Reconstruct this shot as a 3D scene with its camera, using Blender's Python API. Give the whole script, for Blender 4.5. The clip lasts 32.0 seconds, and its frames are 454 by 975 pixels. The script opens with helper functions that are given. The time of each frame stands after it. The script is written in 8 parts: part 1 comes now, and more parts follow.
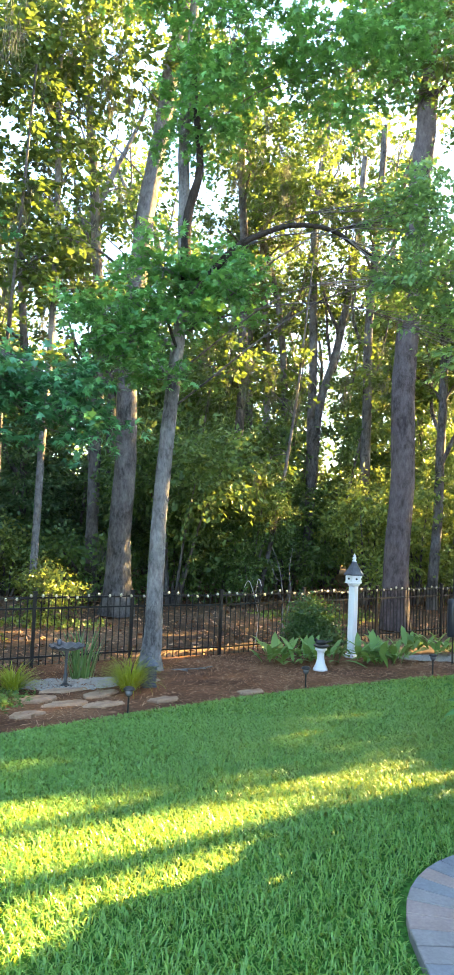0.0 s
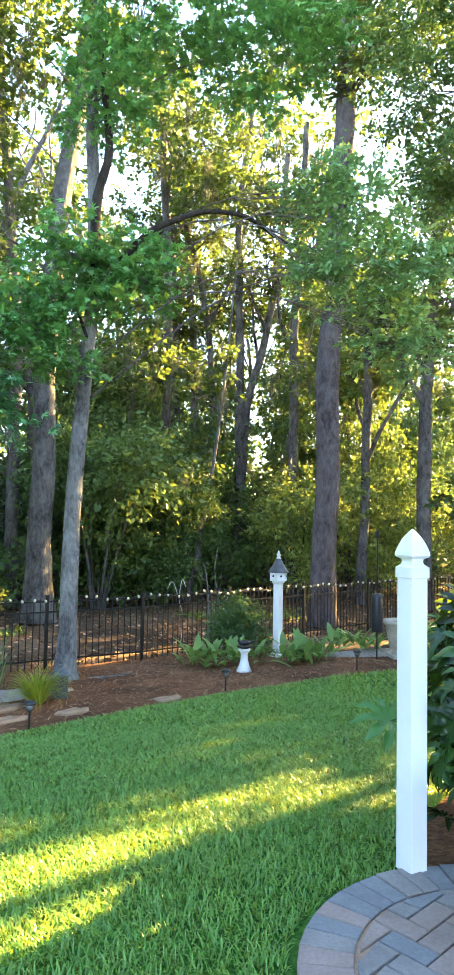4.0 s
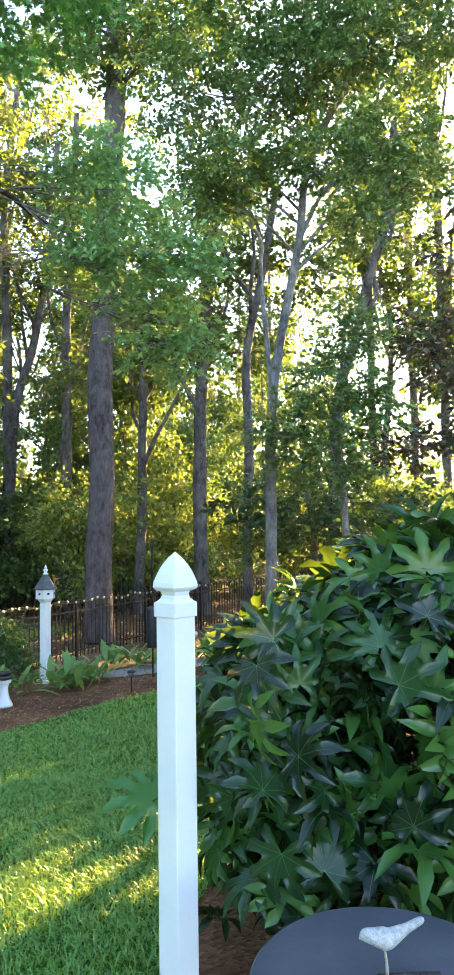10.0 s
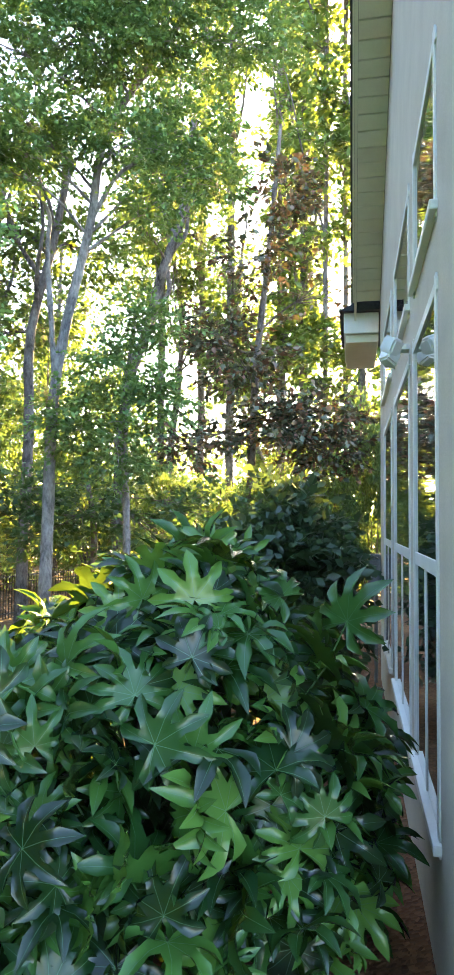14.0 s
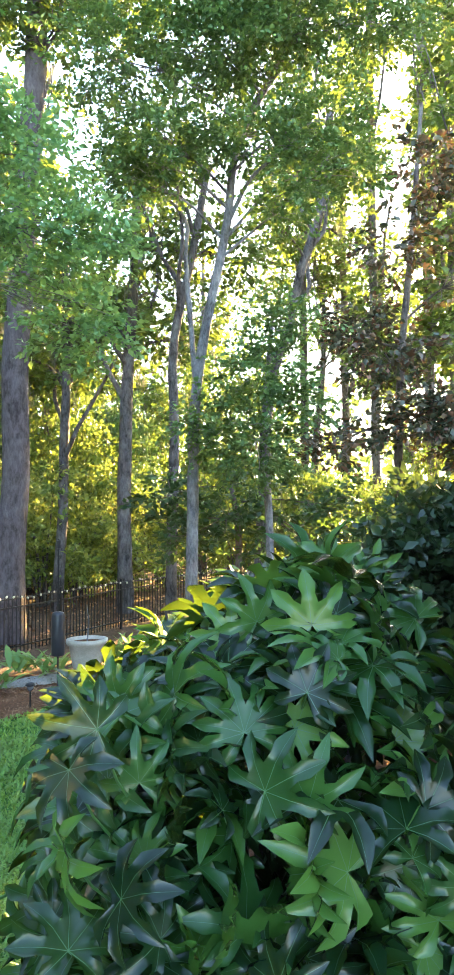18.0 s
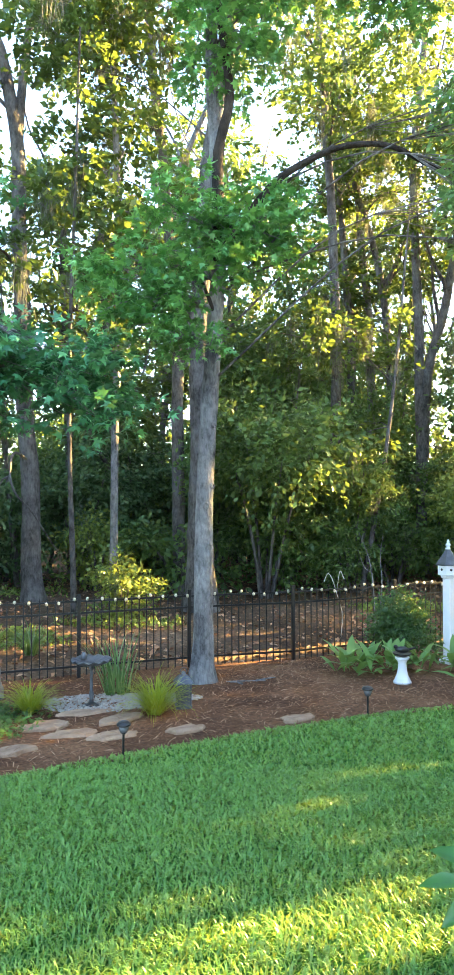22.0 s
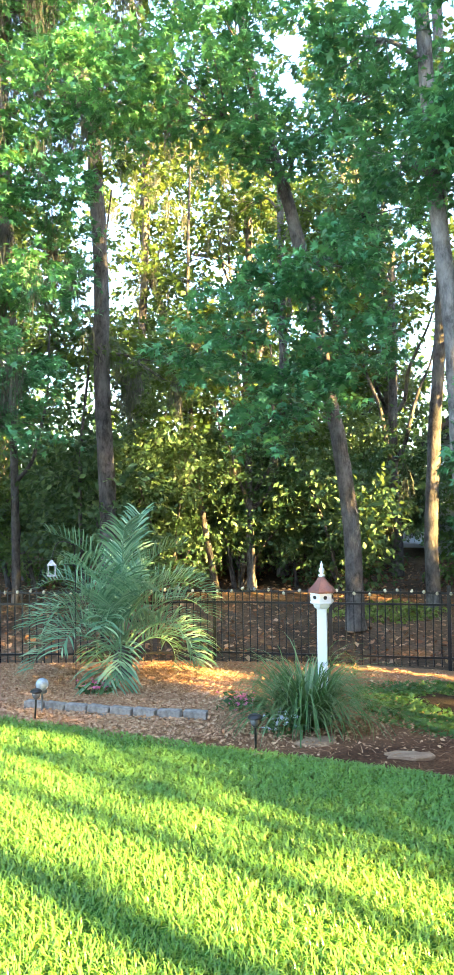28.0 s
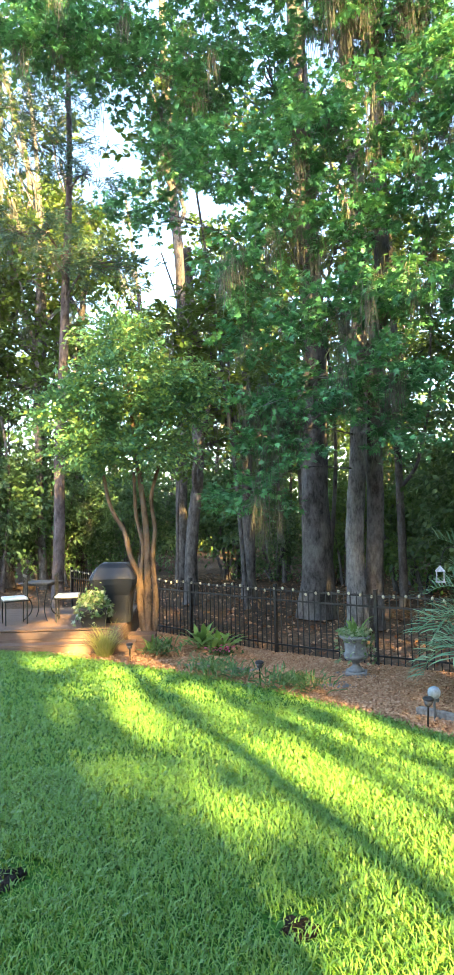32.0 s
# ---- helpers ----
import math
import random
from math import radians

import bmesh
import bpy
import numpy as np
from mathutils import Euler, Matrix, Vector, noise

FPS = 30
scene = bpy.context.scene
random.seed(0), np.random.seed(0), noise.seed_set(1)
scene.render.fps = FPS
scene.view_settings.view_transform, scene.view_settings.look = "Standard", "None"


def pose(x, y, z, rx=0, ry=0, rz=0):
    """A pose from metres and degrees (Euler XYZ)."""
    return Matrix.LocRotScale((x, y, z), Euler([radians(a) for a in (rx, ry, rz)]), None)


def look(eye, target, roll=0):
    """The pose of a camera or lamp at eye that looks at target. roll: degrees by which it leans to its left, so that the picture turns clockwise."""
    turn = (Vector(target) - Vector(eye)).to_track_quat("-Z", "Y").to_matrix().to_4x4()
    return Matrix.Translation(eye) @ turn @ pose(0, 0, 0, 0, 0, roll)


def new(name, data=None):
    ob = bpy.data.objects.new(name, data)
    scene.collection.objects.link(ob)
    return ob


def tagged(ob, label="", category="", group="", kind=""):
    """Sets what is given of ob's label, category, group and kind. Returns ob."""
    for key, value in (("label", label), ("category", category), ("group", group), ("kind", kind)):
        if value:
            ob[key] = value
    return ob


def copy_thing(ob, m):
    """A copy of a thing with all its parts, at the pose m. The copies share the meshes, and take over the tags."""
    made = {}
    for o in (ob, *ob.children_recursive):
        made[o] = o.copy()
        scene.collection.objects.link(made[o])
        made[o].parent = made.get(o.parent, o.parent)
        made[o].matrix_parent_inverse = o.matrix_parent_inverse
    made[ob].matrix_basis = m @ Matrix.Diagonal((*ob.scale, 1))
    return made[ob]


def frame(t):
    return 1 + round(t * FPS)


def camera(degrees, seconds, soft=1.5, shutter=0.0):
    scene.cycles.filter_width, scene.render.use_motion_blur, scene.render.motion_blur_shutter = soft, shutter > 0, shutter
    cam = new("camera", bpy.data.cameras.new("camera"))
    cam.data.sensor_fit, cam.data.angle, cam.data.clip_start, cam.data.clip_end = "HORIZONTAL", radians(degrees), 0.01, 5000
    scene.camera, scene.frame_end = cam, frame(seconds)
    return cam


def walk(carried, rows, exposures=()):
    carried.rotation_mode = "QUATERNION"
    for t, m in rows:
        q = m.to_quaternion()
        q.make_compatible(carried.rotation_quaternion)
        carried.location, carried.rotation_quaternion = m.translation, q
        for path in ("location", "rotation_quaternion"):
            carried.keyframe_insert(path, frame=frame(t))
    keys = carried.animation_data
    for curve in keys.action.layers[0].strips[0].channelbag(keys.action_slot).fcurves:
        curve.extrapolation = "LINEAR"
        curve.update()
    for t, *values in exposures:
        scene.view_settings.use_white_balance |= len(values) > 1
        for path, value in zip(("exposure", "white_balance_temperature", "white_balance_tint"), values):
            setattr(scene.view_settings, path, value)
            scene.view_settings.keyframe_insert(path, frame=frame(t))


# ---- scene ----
cam = camera(36.98, 32.0, 1.35)
PATH = [
    (0.0, -0.130, -0.310, 1.565, 0.44, 3.01, -2.40),
    (0.5, -0.144, -0.221, 1.563, -1.26, 3.11, -2.04),
    (1.0, -0.157, -0.135, 1.558, -3.25, 3.15, -1.64),
    (1.5, -0.128, -0.060, 1.547, -4.54, 3.16, -1.39),
    (2.0, -0.086, 0.007, 1.534, -5.18, 3.13, -1.28),
    (2.5, -0.034, 0.058, 1.524, -5.37, 3.13, -1.20),
    (4.5, 0.179, 0.163, 1.537, -4.88, 3.25, -1.04),
    (5.0, 0.174, 0.238, 1.542, -5.59, 3.28, -1.05),
    (5.5, 0.185, 0.305, 1.542, -6.25, 3.33, -1.13),
    (6.0, 0.247, 0.363, 1.548, -6.52, 3.47, -0.82),
    (6.5, 0.331, 0.427, 1.558, -6.62, 3.62, -0.41),
    (7.0, 0.440, 0.482, 1.560, -6.77, 3.78, -0.07),
    (7.5, 0.522, 0.520, 1.559, -7.81, 3.86, 0.34),
    (8.0, 0.549, 0.569, 1.558, -10.34, 3.83, 0.54),
    (8.5, 0.525, 0.666, 1.570, -13.75, 3.83, 0.84),
    (9.0, 0.499, 0.762, 1.581, -17.93, 3.79, 0.99),
    (9.5, 0.490, 0.831, 1.590, -21.29, 3.85, 0.97),
    (10.0, 0.501, 0.886, 1.598, -23.23, 3.76, 0.88),
    (10.5, 0.568, 0.926, 1.615, -24.26, 3.66, 0.97),
    (11.0, 0.674, 0.964, 1.628, -25.13, 3.58, 1.05),
    (11.5, 0.788, 0.983, 1.638, -26.01, 3.49, 1.09),
    (12.0, 0.841, 1.001, 1.644, -27.90, 3.26, 0.65),
    (12.5, 0.859, 1.065, 1.654, -31.42, 3.29, 0.41),
    (13.0, 0.849, 1.142, 1.669, -35.88, 3.18, 0.10),
    (13.5, 0.835, 1.189, 1.686, -38.77, 3.08, -0.18),
    (14.0, 0.827, 1.221, 1.698, -41.16, 2.95, -0.53),
    (14.5, 0.826, 1.246, 1.706, -42.46, 2.88, -0.86),
    (16.5, 0.883, 1.333, 1.747, -42.11, 2.75, -0.19),
    (17.0, 0.945, 1.343, 1.751, -38.49, 2.77, 0.21),
    (17.5, 1.005, 1.342, 1.755, -33.90, 2.81, 0.42),
    (18.0, 1.044, 1.328, 1.753, -28.66, 2.85, 0.31),
    (18.5, 1.068, 1.318, 1.743, -23.69, 2.80, 0.20),
    (19.0, 1.060, 1.310, 1.731, -20.91, 2.73, 0.49),
    (19.5, 1.015, 1.280, 1.721, -16.96, 2.51, 0.81),
    (20.0, 0.951, 1.249, 1.707, -10.89, 2.34, 0.61),
    (20.5, 0.906, 1.247, 1.698, -4.45, 2.01, 0.42),
    (21.0, 0.887, 1.297, 1.704, 0.46, 1.77, 0.34),
    (21.5, 0.894, 1.352, 1.692, 5.70, 1.59, 0.25),
    (22.0, 0.916, 1.396, 1.671, 11.40, 1.35, 0.17),
    (22.5, 0.935, 1.424, 1.653, 17.68, 1.22, -0.07),
    (23.0, 0.948, 1.444, 1.642, 24.42, 1.06, -0.35),
    (23.5, 0.951, 1.450, 1.638, 28.56, 0.99, -0.57),
    (24.0, 0.949, 1.447, 1.636, 31.80, 0.90, -0.68),
    (24.5, 0.951, 1.454, 1.633, 35.30, 0.87, -0.64),
    (26.5, 1.078, 1.664, 1.630, 54.74, 0.51, 0.65),
    (27.0, 1.066, 1.674, 1.634, 60.13, 0.57, 0.79),
    (27.5, 1.036, 1.690, 1.640, 66.18, 0.79, 0.87),
    (28.0, 1.000, 1.710, 1.646, 71.66, 1.03, 0.74),
    (28.5, 0.976, 1.734, 1.653, 76.98, 1.15, 0.54),
    (29.0, 0.963, 1.760, 1.656, 80.73, 1.28, 0.41),
    (29.5, 0.953, 1.772, 1.651, 84.00, 1.42, 0.48),
    (30.0, 0.942, 1.772, 1.645, 88.54, 1.61, 0.45),
    (30.5, 0.943, 1.775, 1.640, 92.31, 1.84, 0.48),
    (31.0, 0.937, 1.757, 1.641, 96.04, 1.89, 0.52),
    (31.5, 0.930, 1.720, 1.641, 99.74, 2.00, 1.05),
    (32.0, 0.921, 1.686, 1.640, 103.26, 2.07, 1.41),
]
walk(cam, [(t, pose(x, y, z, 90 + p, r, w)) for t, x, y, z, w, p, r in PATH], exposures=((0.0, 4.59), (9.0, 4.45), (11.5, 4.34), (14.0, 4.89), (17.0, 4.94), (19.0, 4.67), (21.0, 4.69), (23.0, 4.89), (26.0, 4.64), (28.0, 4.57), (30.0, 4.05), (32.0, 4.05)))

# ---- light ----
SUN_AZ, SUN_EL = 58.0, 21.0
world = bpy.data.worlds.new("world")
scene.world = world
world.use_nodes = True
wn = world.node_tree.nodes
sky = wn.new("ShaderNodeTexSky")
sky.sky_type = "NISHITA"
sky.sun_disc = False
sky.sun_elevation, sky.sun_rotation = radians(SUN_EL), radians(SUN_AZ)
sky.air_density, sky.dust_density = 1.0, 1.2
wn["Background"].inputs[1].default_value = 0.068
world.node_tree.links.new(sky.outputs[0], wn["Background"].inputs[0])
sun = new("sun", bpy.data.lights.new("sun", "SUN"))
sun.data.energy, sun.data.angle, sun.data.color = 5.0, radians(0.5), (1.0, 0.65, 0.22)
sa, se = radians(SUN_AZ), radians(SUN_EL)
sun.matrix_world = look((math.sin(sa) * 60, math.cos(sa) * 60, math.tan(se) * 60), (0, 0, 0))


# ---- materials ----
def nodes_of(name):
    m = bpy.data.materials.new(name)
    m.use_nodes = True
    nt = m.node_tree
    return m, nt, nt.nodes["Principled BSDF"], nt.nodes["Material Output"]


def ramp(nt, fac, cols):
    r = nt.nodes.new("ShaderNodeValToRGB")
    el = r.color_ramp.elements
    while len(el) < len(cols):
        el.new(0.5)
    for i, (p, c) in enumerate(cols):
        el[i].position, el[i].color = p, (*c, 1)
    nt.links.new(fac, r.inputs[0])
    return r.outputs[0]


def noise_tex(nt, scale, detail=4, stretch=(1, 1, 1), rough=0.6, space="Object"):
    c = nt.nodes.new("ShaderNodeTexCoord")
    mp = nt.nodes.new("ShaderNodeMapping")
    mp.inputs["Scale"].default_value = stretch
    n = nt.nodes.new("ShaderNodeTexNoise")
    n.inputs["Scale"].default_value, n.inputs["Detail"].default_value, n.inputs["Roughness"].default_value = scale, detail, rough
    nt.links.new(c.outputs[space], mp.inputs[0])
    nt.links.new(mp.outputs[0], n.inputs["Vector"])
    return n.outputs[0]


def mixed(nt, a, b, fac, mode="MIX"):
    m = nt.nodes.new("ShaderNodeMix")
    m.data_type, m.blend_type = "RGBA", mode
    for sock, v in ((m.inputs[0], fac), (m.inputs[6], a), (m.inputs[7], b)):
        if isinstance(v, bpy.types.NodeSocket):
            nt.links.new(v, sock)
        else:
            sock.default_value = v
    return m.outputs[2]


def bump(nt, bsdf, height, strength, dist=0.01):
    b = nt.nodes.new("ShaderNodeBump")
    b.inputs["Strength"].default_value, b.inputs["Distance"].default_value = strength, dist
    nt.links.new(height, b.inputs["Height"])
    nt.links.new(b.outputs[0], bsdf.inputs["Normal"])


def plain(name, cols, rough=0.6, scale=8, metal=0.0, bump_s=0.2, stretch=(1, 1, 1), fine=60, spec=0.5, speck=0.5):
    """Two colours mixed by a coarse and a fine noise, with fine relief."""
    m, nt, b, _ = nodes_of(name)
    n1 = noise_tex(nt, scale, 5, stretch)
    n2 = noise_tex(nt, fine, 3, stretch)
    c = ramp(nt, n1, [(0.3, cols[0]), (0.7, cols[1])])
    c2 = mixed(nt, c, ramp(nt, n2, [(0.3, (0.6, 0.6, 0.6)), (0.7, (1, 1, 1))]), speck, "MULTIPLY")
    nt.links.new(c2, b.inputs["Base Color"])
    b.inputs["Roughness"].default_value, b.inputs["Metallic"].default_value = rough, metal
    b.inputs["Specular IOR Level"].default_value = spec
    if bump_s:
        bump(nt, b, n2, bump_s, 0.004)
    return m


def leafy(name, cols, through_col, fac=0.4, rough=0.45, obj=False, spec=0.4):
    """A leaf: reflects one of a range of greens and lets light through."""
    m, nt, b, out = nodes_of(name)
    if obj:
        src = nt.nodes.new("ShaderNodeObjectInfo").outputs["Random"]
    else:
        src = nt.nodes.new("ShaderNodeNewGeometry").outputs["Random Per Island"]
    n = len(cols)
    c = ramp(nt, src, [(i / max(1, n - 1), k) for i, k in enumerate(cols)])
    nt.links.new(c, b.inputs["Base Color"])
    b.inputs["Roughness"].default_value, b.inputs["Specular IOR Level"].default_value = rough, spec
    tr = nt.nodes.new("ShaderNodeBsdfTranslucent")
    nt.links.new(mixed(nt, c, (*through_col, 1), 0.6), tr.inputs[0])
    mx = nt.nodes.new("ShaderNodeMixShader")
    mx.inputs[0].default_value = fac
    nt.links.new(b.outputs[0], mx.inputs[1])
    nt.links.new(tr.outputs[0], mx.inputs[2])
    nt.links.new(mx.outputs[0], out.inputs[0])
    return m


def bark(name, cols, sx=18, depth=0.6, patches=None):
    m, nt, b, _ = nodes_of(name)
    n1 = noise_tex(nt, 1.0, 7, (sx, sx, sx * 0.4), 0.7)
    n2 = noise_tex(nt, 2.6, 6, (1, 1, 0.6), 0.7)
    c = mixed(nt, ramp(nt, n1, [(0.41, cols[0]), (0.57, cols[1])]), ramp(nt, n2, [(0.38, cols[0]), (0.5, cols[1]), (0.62, patches or cols[2])]), 0.55)
    nt.links.new(c, b.inputs["Base Color"])
    b.inputs["Roughness"].default_value, b.inputs["Specular IOR Level"].default_value = 0.9, 0.2
    bump(nt, b, n1, depth, 0.05)
    return m


M = {}
M["bark_pale"] = bark("pale_bark", [(0.058, 0.056, 0.058), (0.225, 0.222, 0.225), (0.3, 0.295, 0.29)], 20, 1.0, (0.385, 0.38, 0.365))
M["bark_brown"] = bark("brown_bark", [(0.032, 0.029, 0.029), (0.133, 0.124, 0.122), (0.203, 0.194, 0.188)], 16, 1.0, (0.235, 0.228, 0.22))
M["bark_pine"] = bark("pine_bark", [(0.042, 0.032, 0.034), (0.134, 0.115, 0.12), (0.186, 0.162, 0.168)], 12, 1.0)
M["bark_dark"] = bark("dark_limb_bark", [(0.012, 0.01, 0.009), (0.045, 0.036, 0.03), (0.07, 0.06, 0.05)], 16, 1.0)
M["bark_crape"] = bark("crape_bark", [(0.06, 0.042, 0.03), (0.21, 0.14, 0.09), (0.3, 0.22, 0.15)], 8, 0.6, (0.15, 0.145, 0.135))
LEAF = {
    "gum": (leafy("gum_leaf", [(0.028, 0.115, 0.058), (0.05, 0.19, 0.092), (0.08, 0.28, 0.122), (0.14, 0.4, 0.148)], (0.22, 0.42, 0.08), 0.24, 0.38), 0.125, "star"),
    "gum_light": (leafy("light_gum_leaf", [(0.05, 0.17, 0.055), (0.088, 0.265, 0.08), (0.135, 0.36, 0.1), (0.19, 0.44, 0.125)], (0.28, 0.48, 0.06), 0.28, 0.4), 0.108, "star"),
    "fresh": (leafy("fresh_leaf", [(0.0828, 0.193, 0.0825), (0.129, 0.277, 0.109), (0.184, 0.353, 0.125), (0.258, 0.42, 0.132)], (0.36, 0.5, 0.1), 0.33), 0.098, "oval"),
    "far": (leafy("woodland_leaf", [(0.0246, 0.056, 0.018), (0.0414, 0.088, 0.0243), (0.0694, 0.138, 0.0315), (0.119, 0.188, 0.045)], (0.28, 0.37, 0.06), 0.3), 0.2, "oval"),
    "ovate": (leafy("ovate_leaf", [(0.0368, 0.0999, 0.0372), (0.0644, 0.148, 0.051), (0.101, 0.2, 0.06), (0.147, 0.244, 0.066)], (0.26, 0.38, 0.06), 0.26), 0.11, "oval"),
    "magnolia": (leafy("magnolia_leaf", [(0.0442, 0.068, 0.0432), (0.0702, 0.093, 0.0612), (0.155, 0.085, 0.0585), (0.111, 0.119, 0.0837), (0.0559, 0.076, 0.0459)], (0.25, 0.17, 0.08), 0.07, 0.22), 0.2, "oval"),
    "dark": (leafy("dark_leaf", [(0.018, 0.045, 0.021), (0.03, 0.075, 0.03), (0.053, 0.112, 0.045)], (0.2, 0.35, 0.06), 0.25), 0.17, "oval"),
    "crape": (leafy("crape_leaf", [(0.04, 0.14, 0.085), (0.06, 0.2, 0.12), (0.1, 0.28, 0.15), (0.17, 0.36, 0.15), (0.32, 0.46, 0.1)], (0.4, 0.5, 0.07), 0.32), 0.09, "oval"),
    "needle": (leafy("pine_needle", [(0.03, 0.08, 0.06), (0.05, 0.12, 0.08), (0.09, 0.17, 0.1)], (0.2, 0.32, 0.14), 0.12), 0.24, "needle"),
    "shrub": (leafy("shrub_leaf", [(0.025, 0.065, 0.025), (0.04, 0.1, 0.035), (0.06, 0.13, 0.04)], (0.25, 0.4, 0.06), 0.3), 0.06, "oval"),
}
M["moss"] = leafy("spanish_moss", [(0.09, 0.1, 0.085), (0.14, 0.15, 0.125), (0.18, 0.19, 0.16)], (0.22, 0.23, 0.19), 0.35, 0.9, spec=0.1)
M["grass"] = leafy("grass_blade", [(0.0667, 0.2, 0.04), (0.0966, 0.258, 0.048), (0.138, 0.315, 0.06), (0.207, 0.37, 0.08)], (0.74, 0.7, 0.05), 0.26, 0.36, spec=0.5)
M["black_metal"] = plain("black_metal", [(0.008, 0.008, 0.009), (0.016, 0.016, 0.017)], 0.4, 20, 0.0, 0.05)
M["vinyl"] = plain("white_vinyl", [(0.72, 0.74, 0.77), (0.8, 0.81, 0.83)], 0.35, 2, 0, 0.02, speck=0.06)
M["stone"] = plain("garden_stone", [(0.23, 0.14, 0.085), (0.42, 0.28, 0.18)], 0.85, 6, 0, 0.6)
M["concrete"] = plain("cast_concrete", [(0.1, 0.105, 0.105), (0.2, 0.205, 0.205)], 0.85, 9, 0, 0.5)
M["limestone"] = plain("pale_cast_stone", [(0.42, 0.38, 0.31), (0.58, 0.53, 0.44)], 0.8, 7, 0, 0.4)
M["worn_stone"] = plain("weathered_cast_stone", [(0.16, 0.145, 0.115), (0.32, 0.29, 0.23)], 0.9, 12, 0, 0.6)
M["slate"] = plain("slate_tabletop", [(0.05, 0.055, 0.07), (0.085, 0.09, 0.11)], 0.5, 5, 0, 0.1, speck=0.25)
M["stucco"] = plain("taupe_stucco", [(0.54, 0.475, 0.4), (0.63, 0.56, 0.475)], 0.9, 3, 0, 0.8, fine=90, speck=0.3)
M["soffit"] = plain("cream_soffit", [(0.62, 0.61, 0.5), (0.7, 0.68, 0.56)], 0.6, 3, 0, 0.05, speck=0.12)
M["frame_paint"] = plain("window_frame_paint", [(0.7, 0.69, 0.65), (0.79, 0.78, 0.74)], 0.5, 4, 0, 0.05, speck=0.12)
M["shingle"] = plain("dark_shingles", [(0.025, 0.025, 0.03), (0.06, 0.06, 0.065)], 0.9, 12, 0, 0.8)
M["deck_wood"] = plain("weathered_deck", [(0.12, 0.072, 0.05), (0.21, 0.135, 0.095)], 0.8, 3, 0, 0.4, (1, 12, 1))
M["copper"] = plain("brown_roof_metal", [(0.2, 0.085, 0.065), (0.28, 0.12, 0.09)], 0.55, 6, 0.2, 0.05)
M["lead_roof"] = plain("grey_roof_metal", [(0.07, 0.075, 0.085), (0.13, 0.135, 0.15)], 0.5, 8, 0.3, 0.1)
M["bulb"] = plain("warm_white_bulb", [(0.55, 0.5, 0.34), (0.66, 0.62, 0.46)], 0.25, 5, 0, 0)
M["smoke"] = plain("smoky_plastic", [(0.1, 0.1, 0.11), (0.2, 0.2, 0.22)], 0.25, 9, 0, 0)
M["cover"] = plain("black_grill_cover", [(0.014, 0.016, 0.022), (0.03, 0.033, 0.042)], 0.45, 3, 0, 0.3, fine=14, speck=0.15)


def glass_mat():
    m, nt, b, _ = nodes_of("window_glass")
    b.inputs["Base Color"].default_value = (0.02, 0.022, 0.024, 1)
    b.inputs["Roughness"].default_value = 0.03
    b.inputs["Specular IOR Level"].default_value = 1.0
    b.inputs["IOR"].default_value = 1.9
    b.inputs["Coat Weight"].default_value = 1.0
    return m


M["glass"] = glass_mat()


def ground_mat(name, cols, scale, chips, rough=0.95, stretch=(1, 1, 1)):
    m, nt, b, _ = nodes_of(name)
    n1 = noise_tex(nt, scale, 5)
    c = nt.nodes.new("ShaderNodeTexCoord")
    v = nt.nodes.new("ShaderNodeTexVoronoi")
    v.inputs["Scale"].default_value = chips
    mp = nt.nodes.new("ShaderNodeMapping")
    mp.inputs["Scale"].default_value = stretch
    nt.links.new(c.outputs["Object"], mp.inputs[0])
    nt.links.new(mp.outputs[0], v.inputs["Vector"])
    base = ramp(nt, n1, [(0.32, cols[0]), (0.52, cols[1]), (0.7, cols[2])])
    g = nt.nodes.new("ShaderNodeRGBToBW")
    nt.links.new(v.outputs["Color"], g.inputs[0])
    col = mixed(nt, base, ramp(nt, g.outputs[0], [(0.1, (0.35, 0.33, 0.3)), (0.9, (1.25, 1.2, 1.1))]), 0.8, "MULTIPLY")
    nt.links.new(col, b.inputs["Base Color"])
    b.inputs["Roughness"].default_value, b.inputs["Specular IOR Level"].default_value = rough, 0.15
    bump(nt, b, v.outputs["Distance"], 0.6, 0.02)
    return m


M["mulch"] = ground_mat("bark_mulch", [(0.07, 0.033, 0.018), (0.16, 0.078, 0.042), (0.26, 0.14, 0.078)], 0.9, 34, stretch=(1, 1.8, 1))
mn = M["mulch"].node_tree
mb = mn.nodes["Principled BSDF"]
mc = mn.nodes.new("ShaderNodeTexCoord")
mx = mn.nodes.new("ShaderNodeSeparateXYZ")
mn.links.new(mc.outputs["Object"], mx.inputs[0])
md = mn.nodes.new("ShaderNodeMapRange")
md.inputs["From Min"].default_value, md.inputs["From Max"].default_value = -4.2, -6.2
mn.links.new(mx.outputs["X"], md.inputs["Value"])
